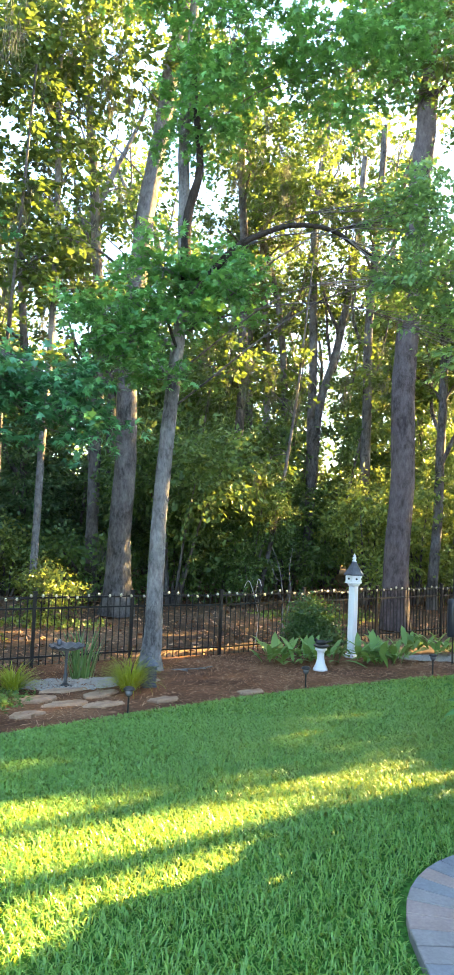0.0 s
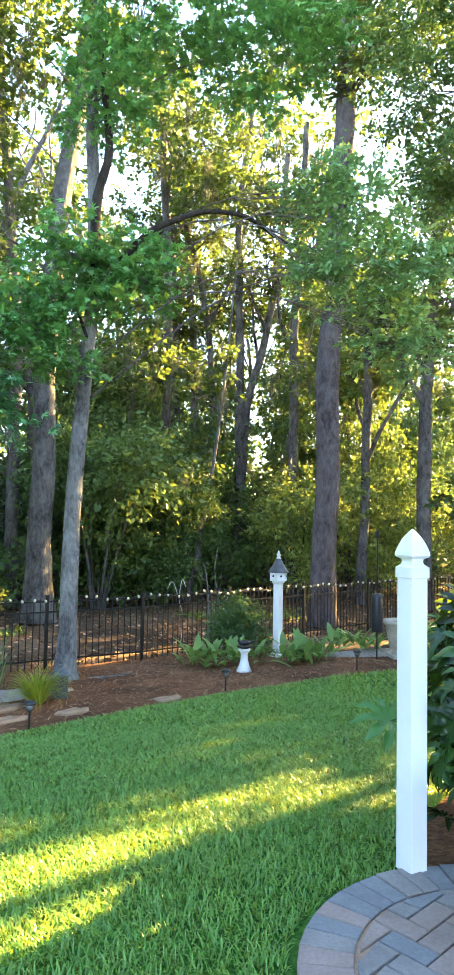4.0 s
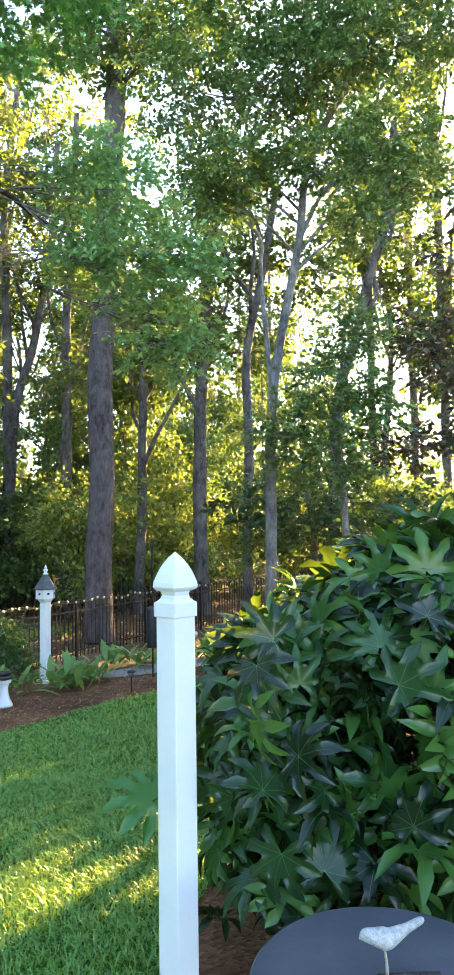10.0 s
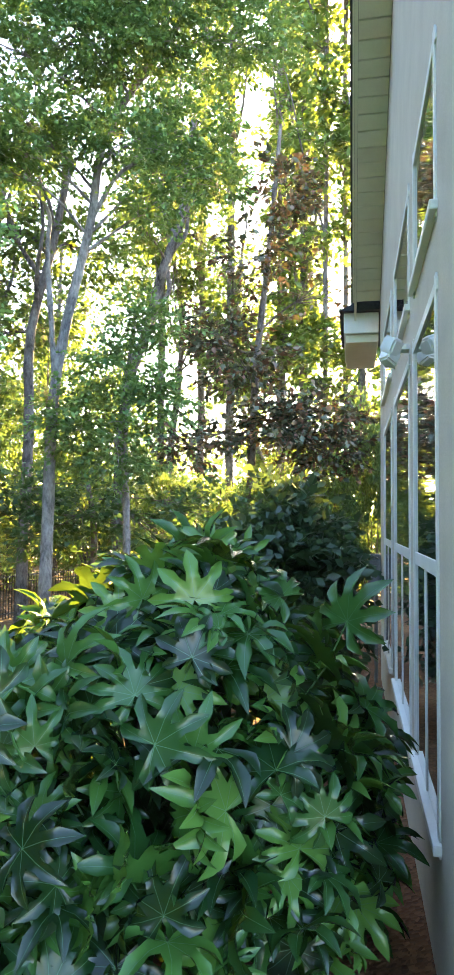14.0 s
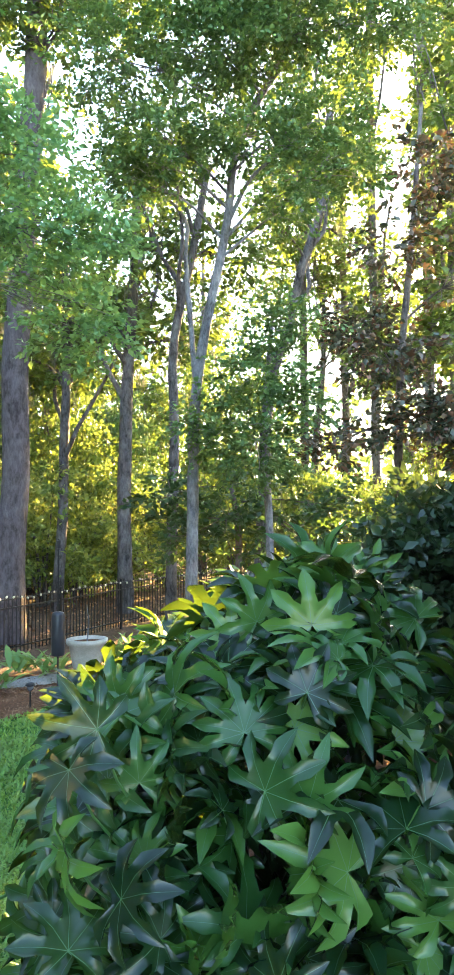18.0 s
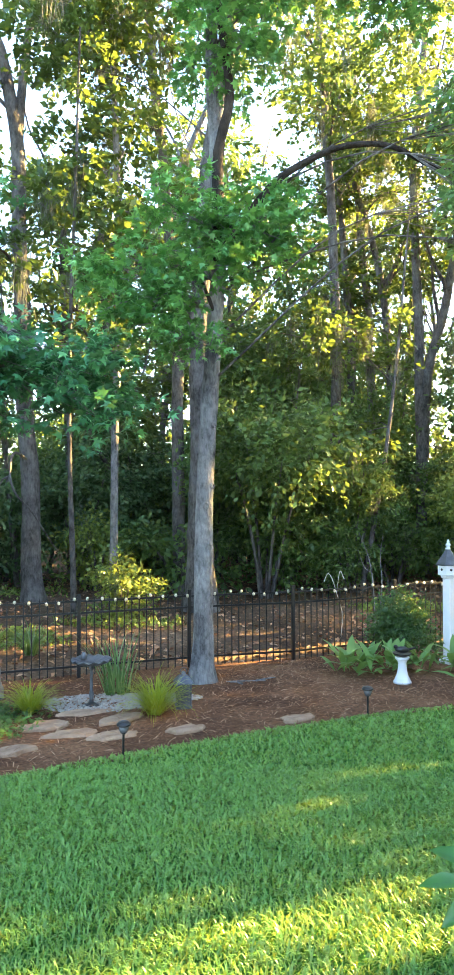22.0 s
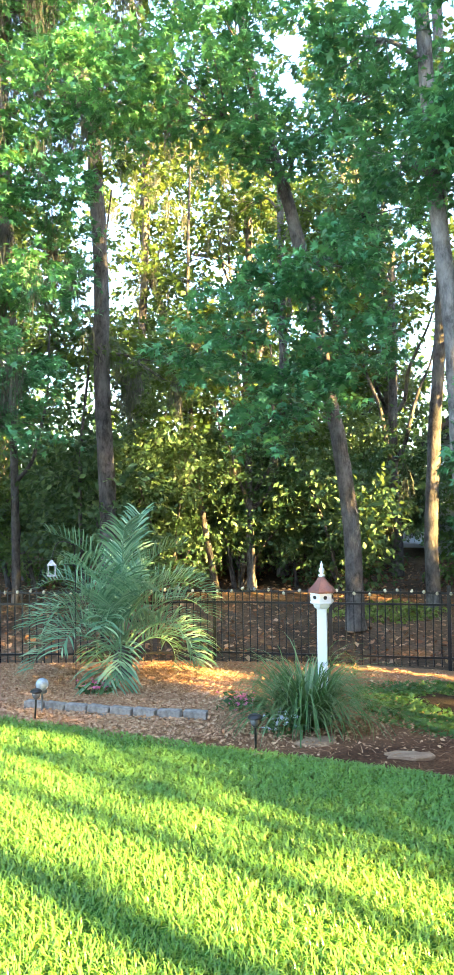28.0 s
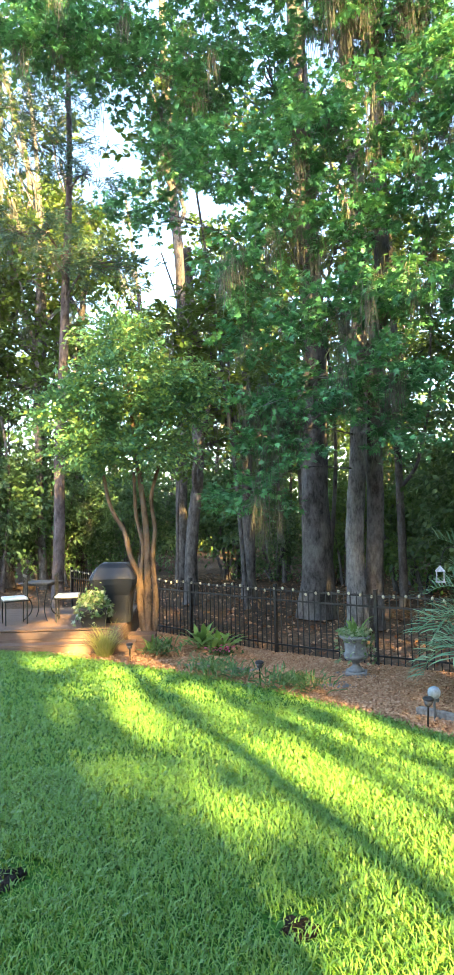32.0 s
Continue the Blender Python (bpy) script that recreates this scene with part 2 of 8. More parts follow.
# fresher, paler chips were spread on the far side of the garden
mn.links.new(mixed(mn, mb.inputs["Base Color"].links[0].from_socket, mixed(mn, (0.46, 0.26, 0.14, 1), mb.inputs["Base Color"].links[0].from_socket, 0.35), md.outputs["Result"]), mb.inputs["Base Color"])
M["litter"] = ground_mat("leaf_litter", [(0.07, 0.048, 0.034), (0.14, 0.095, 0.065), (0.22, 0.155, 0.105)], 0.35, 22)
M["turf"] = ground_mat("turf", [(0.04, 0.13, 0.022), (0.06, 0.18, 0.03), (0.08, 0.22, 0.036)], 1.2, 60)
M["paver"] = plain("concrete_paver", [(0.2, 0.17, 0.15), (0.33, 0.28, 0.25)], 0.85, 5, 0, 0.5)


# ---- mesh helpers ----
rng = np.random.default_rng(7)


def np_mesh(name, verts, faces, mat, smooth=False):
    """A mesh from arrays; faces all have the same number of corners."""
    verts, faces = np.asarray(verts, np.float32), np.asarray(faces, np.int32)
    me = bpy.data.meshes.new(name)
    nf, k = faces.shape
    me.vertices.add(len(verts))
    me.vertices.foreach_set("co", verts.ravel())
    me.loops.add(nf * k)
    me.loops.foreach_set("vertex_index", faces.ravel())
    me.polygons.add(nf)
    me.polygons.foreach_set("loop_start", np.arange(0, nf * k, k, dtype=np.int32))
    if smooth:
        me.polygons.foreach_set("use_smooth", np.ones(nf, bool))
    me.materials.append(mat)
    me.update(calc_edges=True)
    return me


def put(ob, parent):
    """Hang ob under parent, keeping its mesh in world metres relative to the parent's place."""
    ob.parent = parent
    return ob


def part(name, bm, material, parent, label="", smooth=False):
    """Link a bmesh as one mesh object under a thing or part (in the parent's own space)."""
    me = bpy.data.meshes.new(name)
    if smooth:
        for f in bm.faces:
            f.smooth = True
    bm.to_mesh(me)
    bm.free()
    me.materials.append(material)
    ob = new(name, me)
    ob.parent = parent
    return tagged(ob, label=label)


def root(name, x, y, z, label, category, group="", turn=0.0, kind=""):
    e = new(name)
    e.matrix_world = pose(x, y, z, 0, 0, turn)
    return tagged(e, label, category, group, kind)


def box(sx, sy, sz, at=(0, 0, 0), bev=0.0, turn=0.0, bm=None):
    bm = bm or bmesh.new()
    r = bmesh.ops.create_cube(bm, size=1, matrix=Matrix.Translation(at) @ Matrix.Rotation(turn, 4, "Z") @ Matrix.Diagonal((sx, sy, sz, 1)))
    if bev:
        ed = list({e for v in r["verts"] for e in v.link_edges})
        bmesh.ops.bevel(bm, geom=ed, offset=bev, segments=2, affect="EDGES", profile=0.6)
    return bm


def lathe(profile, seg=20, at=(0, 0, 0), bm=None, square=False):
    """Turn a profile of (radius, height) about z."""
    bm = bm or bmesh.new()
    rings = []
    for r, z in profile:
        rings.append([bm.verts.new((at[0] + r * math.cos(2 * math.pi * (i + 0.5 * square) / seg), at[1] + r * math.sin(2 * math.pi * (i + 0.5 * square) / seg), at[2] + z)) for i in range(seg)])
    for a, b in zip(rings, rings[1:]):
        for i in range(seg):
            bm.faces.new((a[i], a[(i + 1) % seg], b[(i + 1) % seg], b[i]))
    bm.faces.new(rings[0][::-1])
    bm.faces.new(rings[-1])
    return bm


def spline(pts, n):
    """Catmull-Rom through pts, n points."""
    p = np.array(pts, float)
    p = np.vstack([2 * p[0] - p[1], p, 2 * p[-1] - p[-2]])
    u = np.linspace(0, len(pts) - 1 - 1e-6, n)
    i, f = u.astype(int), (u % 1)[:, None]
    a, b, c, d = p[i], p[i + 1], p[i + 2], p[i + 3]
    return 0.5 * (2 * b + (c - a) * f + (2 * a - 5 * b + 4 * c - d) * f ** 2 + (3 * b - a - 3 * c + d) * f ** 3)


def tube(pts, radii, sides=9, rough=0.0, seed=0):
    """Verts and quads of a tapered tube with a slightly uneven skin."""
    p, radii = np.asarray(pts, float), np.asarray(radii, float)
    r = np.random.default_rng(seed)
    tan = np.gradient(p, axis=0)
    tan /= np.linalg.norm(tan, axis=1)[:, None] + 1e-9
    ref = np.array([1.0, 0.17, 0]) if abs(tan[:, 2]).mean() > 0.6 else np.array([0.1, 0, 1.0])
    e1 = np.cross(tan, ref)
    e1 /= np.linalg.norm(e1, axis=1)[:, None] + 1e-9
    e2 = np.cross(tan, e1)
    a = np.linspace(0, 2 * np.pi, sides, endpoint=False)
    w = radii[:, None] * (1 + rough * r.standard_normal((len(p), sides)))
    v = p[:, None] + w[..., None] * (np.cos(a)[None, :, None] * e1[:, None] + np.sin(a)[None, :, None] * e2[:, None])
    i = np.arange(len(p) - 1)[:, None] * sides + np.arange(sides)[None]
    j = np.arange(len(p) - 1)[:, None] * sides + (np.arange(sides)[None] + 1) % sides
    f = np.stack([i, j, j + sides, i + sides], -1).reshape(-1, 4)
    return v.reshape(-1, 3), f


def join(parts):
    vs, fs, n = [], [], 0
    for v, f in parts:
        vs.append(v)
        fs.append(np.asarray(f) + n)
        n += len(v)
    return np.vstack(vs), np.vstack(fs)


SHAPES = {
    "oval": (np.array([(0, 0, 0), (0.3, 0.5, 0.07), (0, 1, -0.06), (-0.3, 0.5, 0.07)]), np.array([(0, 1, 2), (0, 2, 3)])),
    "needle": (np.array([(0, 0, 0), (0.06, 0.6, 0.02), (0, 1, 0), (-0.4, 0.85, 0.2), (-0.32, 0.75, 0.26), (0.43, 0.8, -0.2), (0.35, 0.7, -0.26), (0.1, 0.85, 0.45), (0.18, 0.75, 0.45)]), np.array([(0, 1, 2), (0, 4, 3), (0, 6, 5), (0, 8, 7)])),
    "star": (np.array([(0, 0, 0), (0.17, 0.5, 0.04), (-0.17, 0.5, 0.04), (0, 1, -0.1), (0.22, 0.27, 0.02), (-0.22, 0.27, 0.02), (0.6, 0.76, -0.08), (-0.6, 0.76, -0.08), (0.54, 0.08, -0.1), (-0.54, 0.08, -0.1)]),
             np.array([(2, 1, 3), (0, 1, 2), (4, 6, 1), (0, 4, 1), (0, 8, 4), (5, 2, 7), (0, 2, 5), (0, 5, 9)])),
    "strap": (np.array([(-0.04, 0, 0), (0.04, 0, 0), (0.035, 0.5, 0.06), (-0.035, 0.5, 0.06), (0, 1, -0.06)]), np.array([(0, 1, 2), (0, 2, 3), (3, 2, 4)])),
}


def leaves(centres, size, shape, r, up=0.7, vary=0.35, heading=None):
    """Leaf triangles, one leaf at each centre, tilted at random about level."""
    tv, tf = SHAPES[shape]
    n = len(centres)
    s = size * (1 + vary * r.uniform(-1, 1, n))
    nrm = r.standard_normal((n, 3)) * (1 - up) + np.array([0, 0, up])
    nrm += r.standard_normal((n, 3)) * 0.25
    nrm /= np.linalg.norm(nrm, axis=1)[:, None]
    d = r.standard_normal((n, 3)) if heading is None else heading + 0.5 * r.standard_normal((n, 3))
    d[:, 2] -= 0.35
    d -= (d * nrm).sum(1)[:, None] * nrm
    d /= np.linalg.norm(d, axis=1)[:, None] + 1e-9
    e = np.cross(d, nrm)
    v = centres[:, None] + s[:, None, None] * (tv[None, :, 0:1] * e[:, None] + tv[None, :, 1:2] * d[:, None] + tv[None, :, 2:3] * nrm[:, None])
    f = tf[None] + (np.arange(n) * len(tv))[:, None, None]
    return v.reshape(-1, 3), f.reshape(-1, 3)


def clump(c, rx, rz, twigs, per, r, spread=0.3):
    """Points of leaves gathered on twigs inside an uneven ellipsoid."""
    d = r.standard_normal((twigs, 3))
    d /= np.linalg.norm(d, axis=1)[:, None]
    d *= (r.uniform(0.15, 1.0, twigs) ** 0.5 * r.uniform(0.75, 1.25, twigs))[:, None]
    lay = np.round(d[:, 2] * 2.2) / 2.2 + 0.1 * r.standard_normal(twigs)
    d[:, 2] = 0.25 * d[:, 2] + 0.75 * lay - 0.12 * (d[:, 0] ** 2 + d[:, 1] ** 2)
    t = np.asarray(c) + d * np.array([rx, rx, rz])
    way = d / (np.linalg.norm(d, axis=1)[:, None] + 1e-6) + np.array([0, 0, -0.1])
    k = r.uniform(-0.6, 0.9, (twigs, per, 1))
    p = t[:, None] + way[:, None] * k * spread * 1.4 + r.standard_normal((twigs, per, 3)) * spread * np.array([0.42, 0.42, 0.22])
    return p.reshape(-1, 3), np.repeat(way, per, 0), t


def strands(pts, r, length=0.9):
    """Hanging threads of moss: narrow kinked slips below each point."""
    n = len(pts)
    ln = length * r.uniform(0.2, 1.0, n) ** 1.3
    a = r.uniform(0, np.pi, n)
    w = 0.0025 + 0.0045 * r.random(n)
    e = np.stack([np.cos(a), np.sin(a), 0 * a], 1) * w[:, None]
    dn = np.stack([0.1 * r.standard_normal(n), 0.1 * r.standard_normal(n), -np.ones(n)], 1) * ln[:, None]
    kink = np.column_stack([r.standard_normal((n, 2)) * 0.025, np.zeros(n)])
    v = np.stack([pts - e * 0.6, pts + e * 0.6, pts + dn * 0.5 + e + kink, pts + dn * 0.5 - e + kink, pts + dn], 1).reshape(-1, 3)
    f = np.array([(0, 1, 2), (0, 2, 3), (3, 2, 4)])[None] + (np.arange(n) * 5)[:, None, None]
    return v, f.reshape(-1, 3)


tree_no = 0


def tree(label, bark_mat, leaf, pts, r0, r1, blobs, flare=1.2, own=(), moss=0, auto=0, dens=1.0, name="tree", category="tree", group=""):
    """A tree: a trunk along pts, its own big limbs, and a leafy crown of clumps, each carried by a limb."""
    global tree_no
    tree_no += 1
    r = np.random.default_rng(100 + tree_no)
    base = np.array(pts[0])
    tr = root(name, *base, label, category, group)
    n = 6 + 5 * len(pts)
    p = spline(pts, n)
    h = p[:, 2] - base[2]
    p[:, :2] += 0.1 * r0 * np.stack([np.sin(h * 1.3 + tree_no), np.cos(h * 1.1 + 2 * tree_no)], 1) * (h > 0.5)[:, None]
    u = np.linspace(0, 1, n)
    rad = (r0 + (r1 - r0) * u) * (1 + (flare - 1) * np.exp(-h / (2.2 * r0 + 0.05)))
    mat, moss_at = M[bark_mat], []
    v, f = tube(p - base, rad, 14, 0.035, tree_no)
    put(new("trunk", np_mesh("trunk", v, f, mat, True)), tr)
    for q, a, b in own:
        s = spline(q, 8 + 3 * len(q))
        v, f = tube(s - base, np.linspace(a, b, len(s)), 8, 0.06, tree_no)
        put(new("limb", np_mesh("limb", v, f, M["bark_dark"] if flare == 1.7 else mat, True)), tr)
    blobs = list(blobs)
    if auto or name == "woodland_tree":
        # bare crooked forks rising from the trunk
        for _ in range(4):
            k = int(r.uniform(0.35, 0.8) * (n - 1))
            a, ln = r.uniform(0, 2 * math.pi), r.uniform(2.5, 6.0)
            q, c = [p[k]], p[k].copy()
            lean = r.uniform(0.35, 0.75)
            for j in range(5):
                a += r.normal(0, 0.35)
                c = c + ln / 5 * np.array([lean * math.cos(a), lean * math.sin(a), 0.9 + 0.1 * j])
                lean *= 0.85
                q.append(c + r.normal(0, 0.08, 3))
            s = spline(q, 16)
            ra = min(0.55 * rad[k], 0.11)
            v, f = tube(s - base, np.linspace(ra, 0.02, 16), 7, 0.05, tree_no)
            put(new("limb", np_mesh("limb", v, f, mat, True)), tr)
            if moss:
                moss_at.append(s[5:])
    for _ in range(auto):
        a, k = r.uniform(0, 2 * math.pi), r.uniform(0.55, 1.0)
        c = p[int(k * (n - 1))]
        blobs.append((c[0] + 1.6 * math.cos(a), c[1] + 1.6 * math.sin(a), c[2] + r.uniform(0.2, 2.0), r.uniform(1.1, 1.9), r.uniform(0.6, 1.1)))
    cl, cf, mo, bits = {}, {}, [], []
    for bx, by, bz, rx, rz, *thin in blobs:
        c = np.array((bx, by, bz))
        hd = np.hypot(p[:, 0] - bx, p[:, 1] - by)
        want = bz - 0.15 - 0.4 * hd if bz > 5.5 else bz + 0.12 * hd
        k = int(np.argmin(np.abs(p[:, 2] - want)))
        a = p[k]
        mid = 0.5 * (a + c) + np.array([0, 0, 0.12 * np.linalg.norm(c - a)]) + 0.08 * r.standard_normal(3)
        s = spline([a, mid, c], 9)
        rl = min(0.05, 0.4 * rad[k]) * (0.7 + 0.3 * rx)
        lm = mat
        if hd[k] > 2.6:
            rl, lm = rl * 0.42, M["bark_brown"]
        v, f = tube(s - base, np.linspace(rl, rl * 0.3, 9), 6, 0.05)
        vol = rx * (rx * 0.5 + rz)
        kind = thin[1] if len(thin) > 1 else leaf
        size = LEAF[kind][1]
        tw = max(6, int(dens * (thin[0] if thin else 1.0) * 34 * vol / (size / 0.15) ** 1.6))
        q, way, t = clump(c, rx, rz, tw, 18, r, 0.21 * (size / 0.15) ** 0.7)
        put(new("limb", np_mesh("limb", v, f, lm, True)), tr)
        for e in t[:: max(1, len(t) // 9)]:
            ss = spline([s[5], 0.5 * (s[6] + e) + 0.1 * r.standard_normal(3), e], 5)
            bits.append(tube(ss - base, np.linspace(rl * 0.35, 0.004, 5), 4))
        cl.setdefault(kind, []).append(q)
        cf.setdefault(kind, []).append(way)
        mo.append(t)
    if cl:
        v, f = join(bits)
        tagged(put(new("branchwork", np_mesh("branchwork", v, f, mat, True)), tr), kind="stuff")
        for kind in cl:
            lmat, size, shape = LEAF[kind]
            v, f = leaves(np.vstack(cl[kind]), size, shape, r, 0.66, heading=np.vstack(cf[kind]))
            tagged(put(new("crown", np_mesh("crown", v - base, f, lmat)), tr), kind="stuff")
    if moss:
        src = np.vstack(mo + [p[n // 2:]] + moss_at)
        moss = int(moss * 1.8)
        q = src[r.integers(0, len(src), moss)]
        q = (q[:, None] + r.standard_normal((moss, 90, 3)) * np.array([0.09, 0.09, 0.2])).reshape(-1, 3)
        v, f = strands(q, r, 0.95)
        tagged(put(new("hanging_moss", np_mesh("hanging_moss", v - base, f, M["moss"])), tr), "grey hanging Spanish moss", kind="stuff")
    if flare == 1.7:
        # healed knots on the yard side of the trunk
        for z, turn in ((2.45, -0.3), (2.75, 0.5), (1.9, 0.1), (1.2, -0.6), (3.6, 0.2)):
            k = int(np.argmin(np.abs(h - z)))
            a = -math.pi / 4 + turn
            bm = lathe([(0.06, -0.03), (0.052, 0.003), (0.038, 0.012), (0.024, 0.008), (0.012, -0.006)], 12)
            c = p[k] - base + rad[k] * np.array([math.cos(a), math.sin(a), 0])
            bm.transform(Matrix.Translation(c) @ Matrix.Rotation(a, 4, "Z") @ Matrix.Rotation(math.pi / 2, 4, "Y"))
            part("knot", bm, mat, tr, smooth=True)
    return tr

# ---- the lie of the land ----
FENCE = np.array([(-15.9, -6.6), (-14.3, -4.6), (-12.9, -2.4), (-11.7, -0.4), (-10.85, 1.45), (-10.2, 3.25), (-9.65, 5.0), (-8.75, 6.65), (-7.9, 8.25), (-6.45, 9.4), (-4.95, 10.4),
                  (-3.43, 11.3), (-1.9, 12.2), (-0.28, 13.0), (1.45, 14.2), (3.28, 15.5), (5.2, 16.9), (7.2, 18.4), (9.3, 19.6), (11.6, 20.6), (14.0, 21.2)])
EDGE = spline([(-13.5, -9.5), (-10.2, -5.4), (-9.5, -3.3), (-8.55, -0.6), (-7.3, 1.05), (-6.5, 1.9), (-5.44, 2.79), (-4.5, 3.65), (-3.4, 4.8), (-2.4, 5.95), (-1.3, 7.05), (0.0, 8.15), (1.0, 8.93), (2.0, 9.55), (3.0, 10.0), (4.3, 9.9), (5.2, 8.8), (4.6, 7.0), (3.0, 5.2), (1.9, 3.9)], 160)


def inside(x, y):
    """Distance inside the fence line, negative beyond it (arrays)."""
    x, y = np.asarray(x, float), np.asarray(y, float)
    best = np.full(x.shape, 1e9)
    sign = np.ones(x.shape)
    for a, b in zip(FENCE[:-1], FENCE[1:]):
        d = b - a
        k = np.clip(((x - a[0]) * d[0] + (y - a[1]) * d[1]) / (d @ d), 0, 1)
        vx, vy = x - a[0] - k * d[0], y - a[1] - k * d[1]
        dd = np.hypot(vx, vy)
        s = np.where(d[0] * vy - d[1] * vx > 0, -1.0, 1.0)
        sign = np.where(dd < best, s, sign)
        best = np.minimum(best, dd)
    return best * sign


def land(x, y):
    """Height of the ground: level by the house, falling towards the fence and the woods."""
    s = inside(x, y)
    z = np.interp(s, [-400, -30, 0, 4, 9, 9.6, 400], [-1.6, -1.15, -1.0, -0.64, -0.03, 0.0, 0.0])
    return z


def ground_z(x, y):
    return float(land(np.array([x]), np.array([y]))[0])


def grid_sheet(name, rows, mat, label, category, lift=0.0, rough=0.0, z_fun=land):
    """A sheet through rows of plan points (n x m x 2), laid on the land."""
    a, b, _ = rows.shape
    x, y = rows[..., 0], rows[..., 1]
    z = z_fun(x, y) + lift
    if rough:
        z = z + rough * (np.sin(3.1 * x + 1.7 * y) + np.sin(5.3 * y - 2.2 * x) + np.sin(11 * x + 3) * np.sin(9 * y)) / 3
    v = np.stack([x, y, z], -1).reshape(-1, 3)
    i = (np.arange(a - 1)[:, None] * b + np.arange(b - 1)[None])
    f = np.stack([i, i + b, i + b + 1, i + 1], -1).reshape(-1, 4)
    n = np.cross(v[f[0, 1]] - v[f[0, 0]], v[f[0, 2]] - v[f[0, 0]])
    if n[2] < 0:
        f = f[:, ::-1]
    return tagged(new(name, np_mesh(name, v, f, mat, True)), label, category, kind="structure")


gx = np.concatenate([[-700, -350, -180, -100, -60, -42], np.arange(-34, 34.1, 0.8), [42, 60, 100, 180, 350, 700]])
sheet = np.stack(np.meshgrid(gx, gx, indexing="ij"), -1)
grid_sheet("ground", sheet, M["litter"], "brown leaf-littered woodland ground reaching to the horizon", "ground", -0.06, 0.03)
hub = np.array([1.5, -4.0])
ks = np.linspace(0, 1, 60)[None, :, None]
grid_sheet("lawn", EDGE[:, None] + ks * (hub - EDGE[:, None]), M["turf"], "bright green mown lawn sloping towards the fence", "lawn", -0.012, 0.008)
seg = np.linspace(0, 1, 160)
fl = np.cumsum(np.concatenate([[0], np.hypot(*np.diff(FENCE, axis=0).T)]))
outer = np.stack([np.interp(seg ** 1.0 * fl[-1], fl, FENCE[:, 0]), np.interp(seg * fl[-1], fl, FENCE[:, 1])], 1)
# the bed lies between the edge of the lawn and a line just past the fence
el = np.cumsum(np.concatenate([[0], np.hypot(*np.diff(EDGE, axis=0).T)]))


def nearest_out(e):
    d = np.hypot(outer[:, 0] - e[0], outer[:, 1] - e[1])
    return outer[int(np.argmin(d))]


bed_out = np.array([nearest_out(e) for e in EDGE])
bed_out[-26:] = np.linspace(bed_out[-27], (11.0, 8.6), 26)
ker = np.ones(9) / 9
sm = np.stack([np.convolve(np.pad(bed_out[:, i], 4, "edge"), ker, "valid") for i in (0, 1)], 1)
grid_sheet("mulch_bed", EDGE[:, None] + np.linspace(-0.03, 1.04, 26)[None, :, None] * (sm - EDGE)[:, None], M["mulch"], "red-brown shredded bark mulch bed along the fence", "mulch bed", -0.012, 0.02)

ba = spline([(0.9, 1.6), (1.25, 3.1), (1.7, 3.95), (3.0, 5.25), (4.7, 7.05), (5.3, 8.9), (8.0, 10.5)], 50)
bb = np.array([(0.621 * -0.1 + 0.784 * l, -0.784 * -0.1 + 0.621 * l) for l in np.linspace(2.2, 15, 50)])
grid_sheet("shrub_bed", ba[:, None] + np.linspace(0, 1, 24)[None, :, None] * (bb - ba)[:, None], M["mulch"], "dark earthy mulch bed between the lawn and the house", "mulch bed", -0.003, 0.006)

# ---- house ----
HA = radians(51.6)
HD, HN = np.array([math.sin(HA), math.cos(HA)]), np.array([math.cos(HA), -math.sin(HA)])


def on_wall(l, out=0.0):
    """A plan point l metres along the garden wall and out metres in front of it."""
    q = HD * l + HN * (-0.13 - out)
    return q


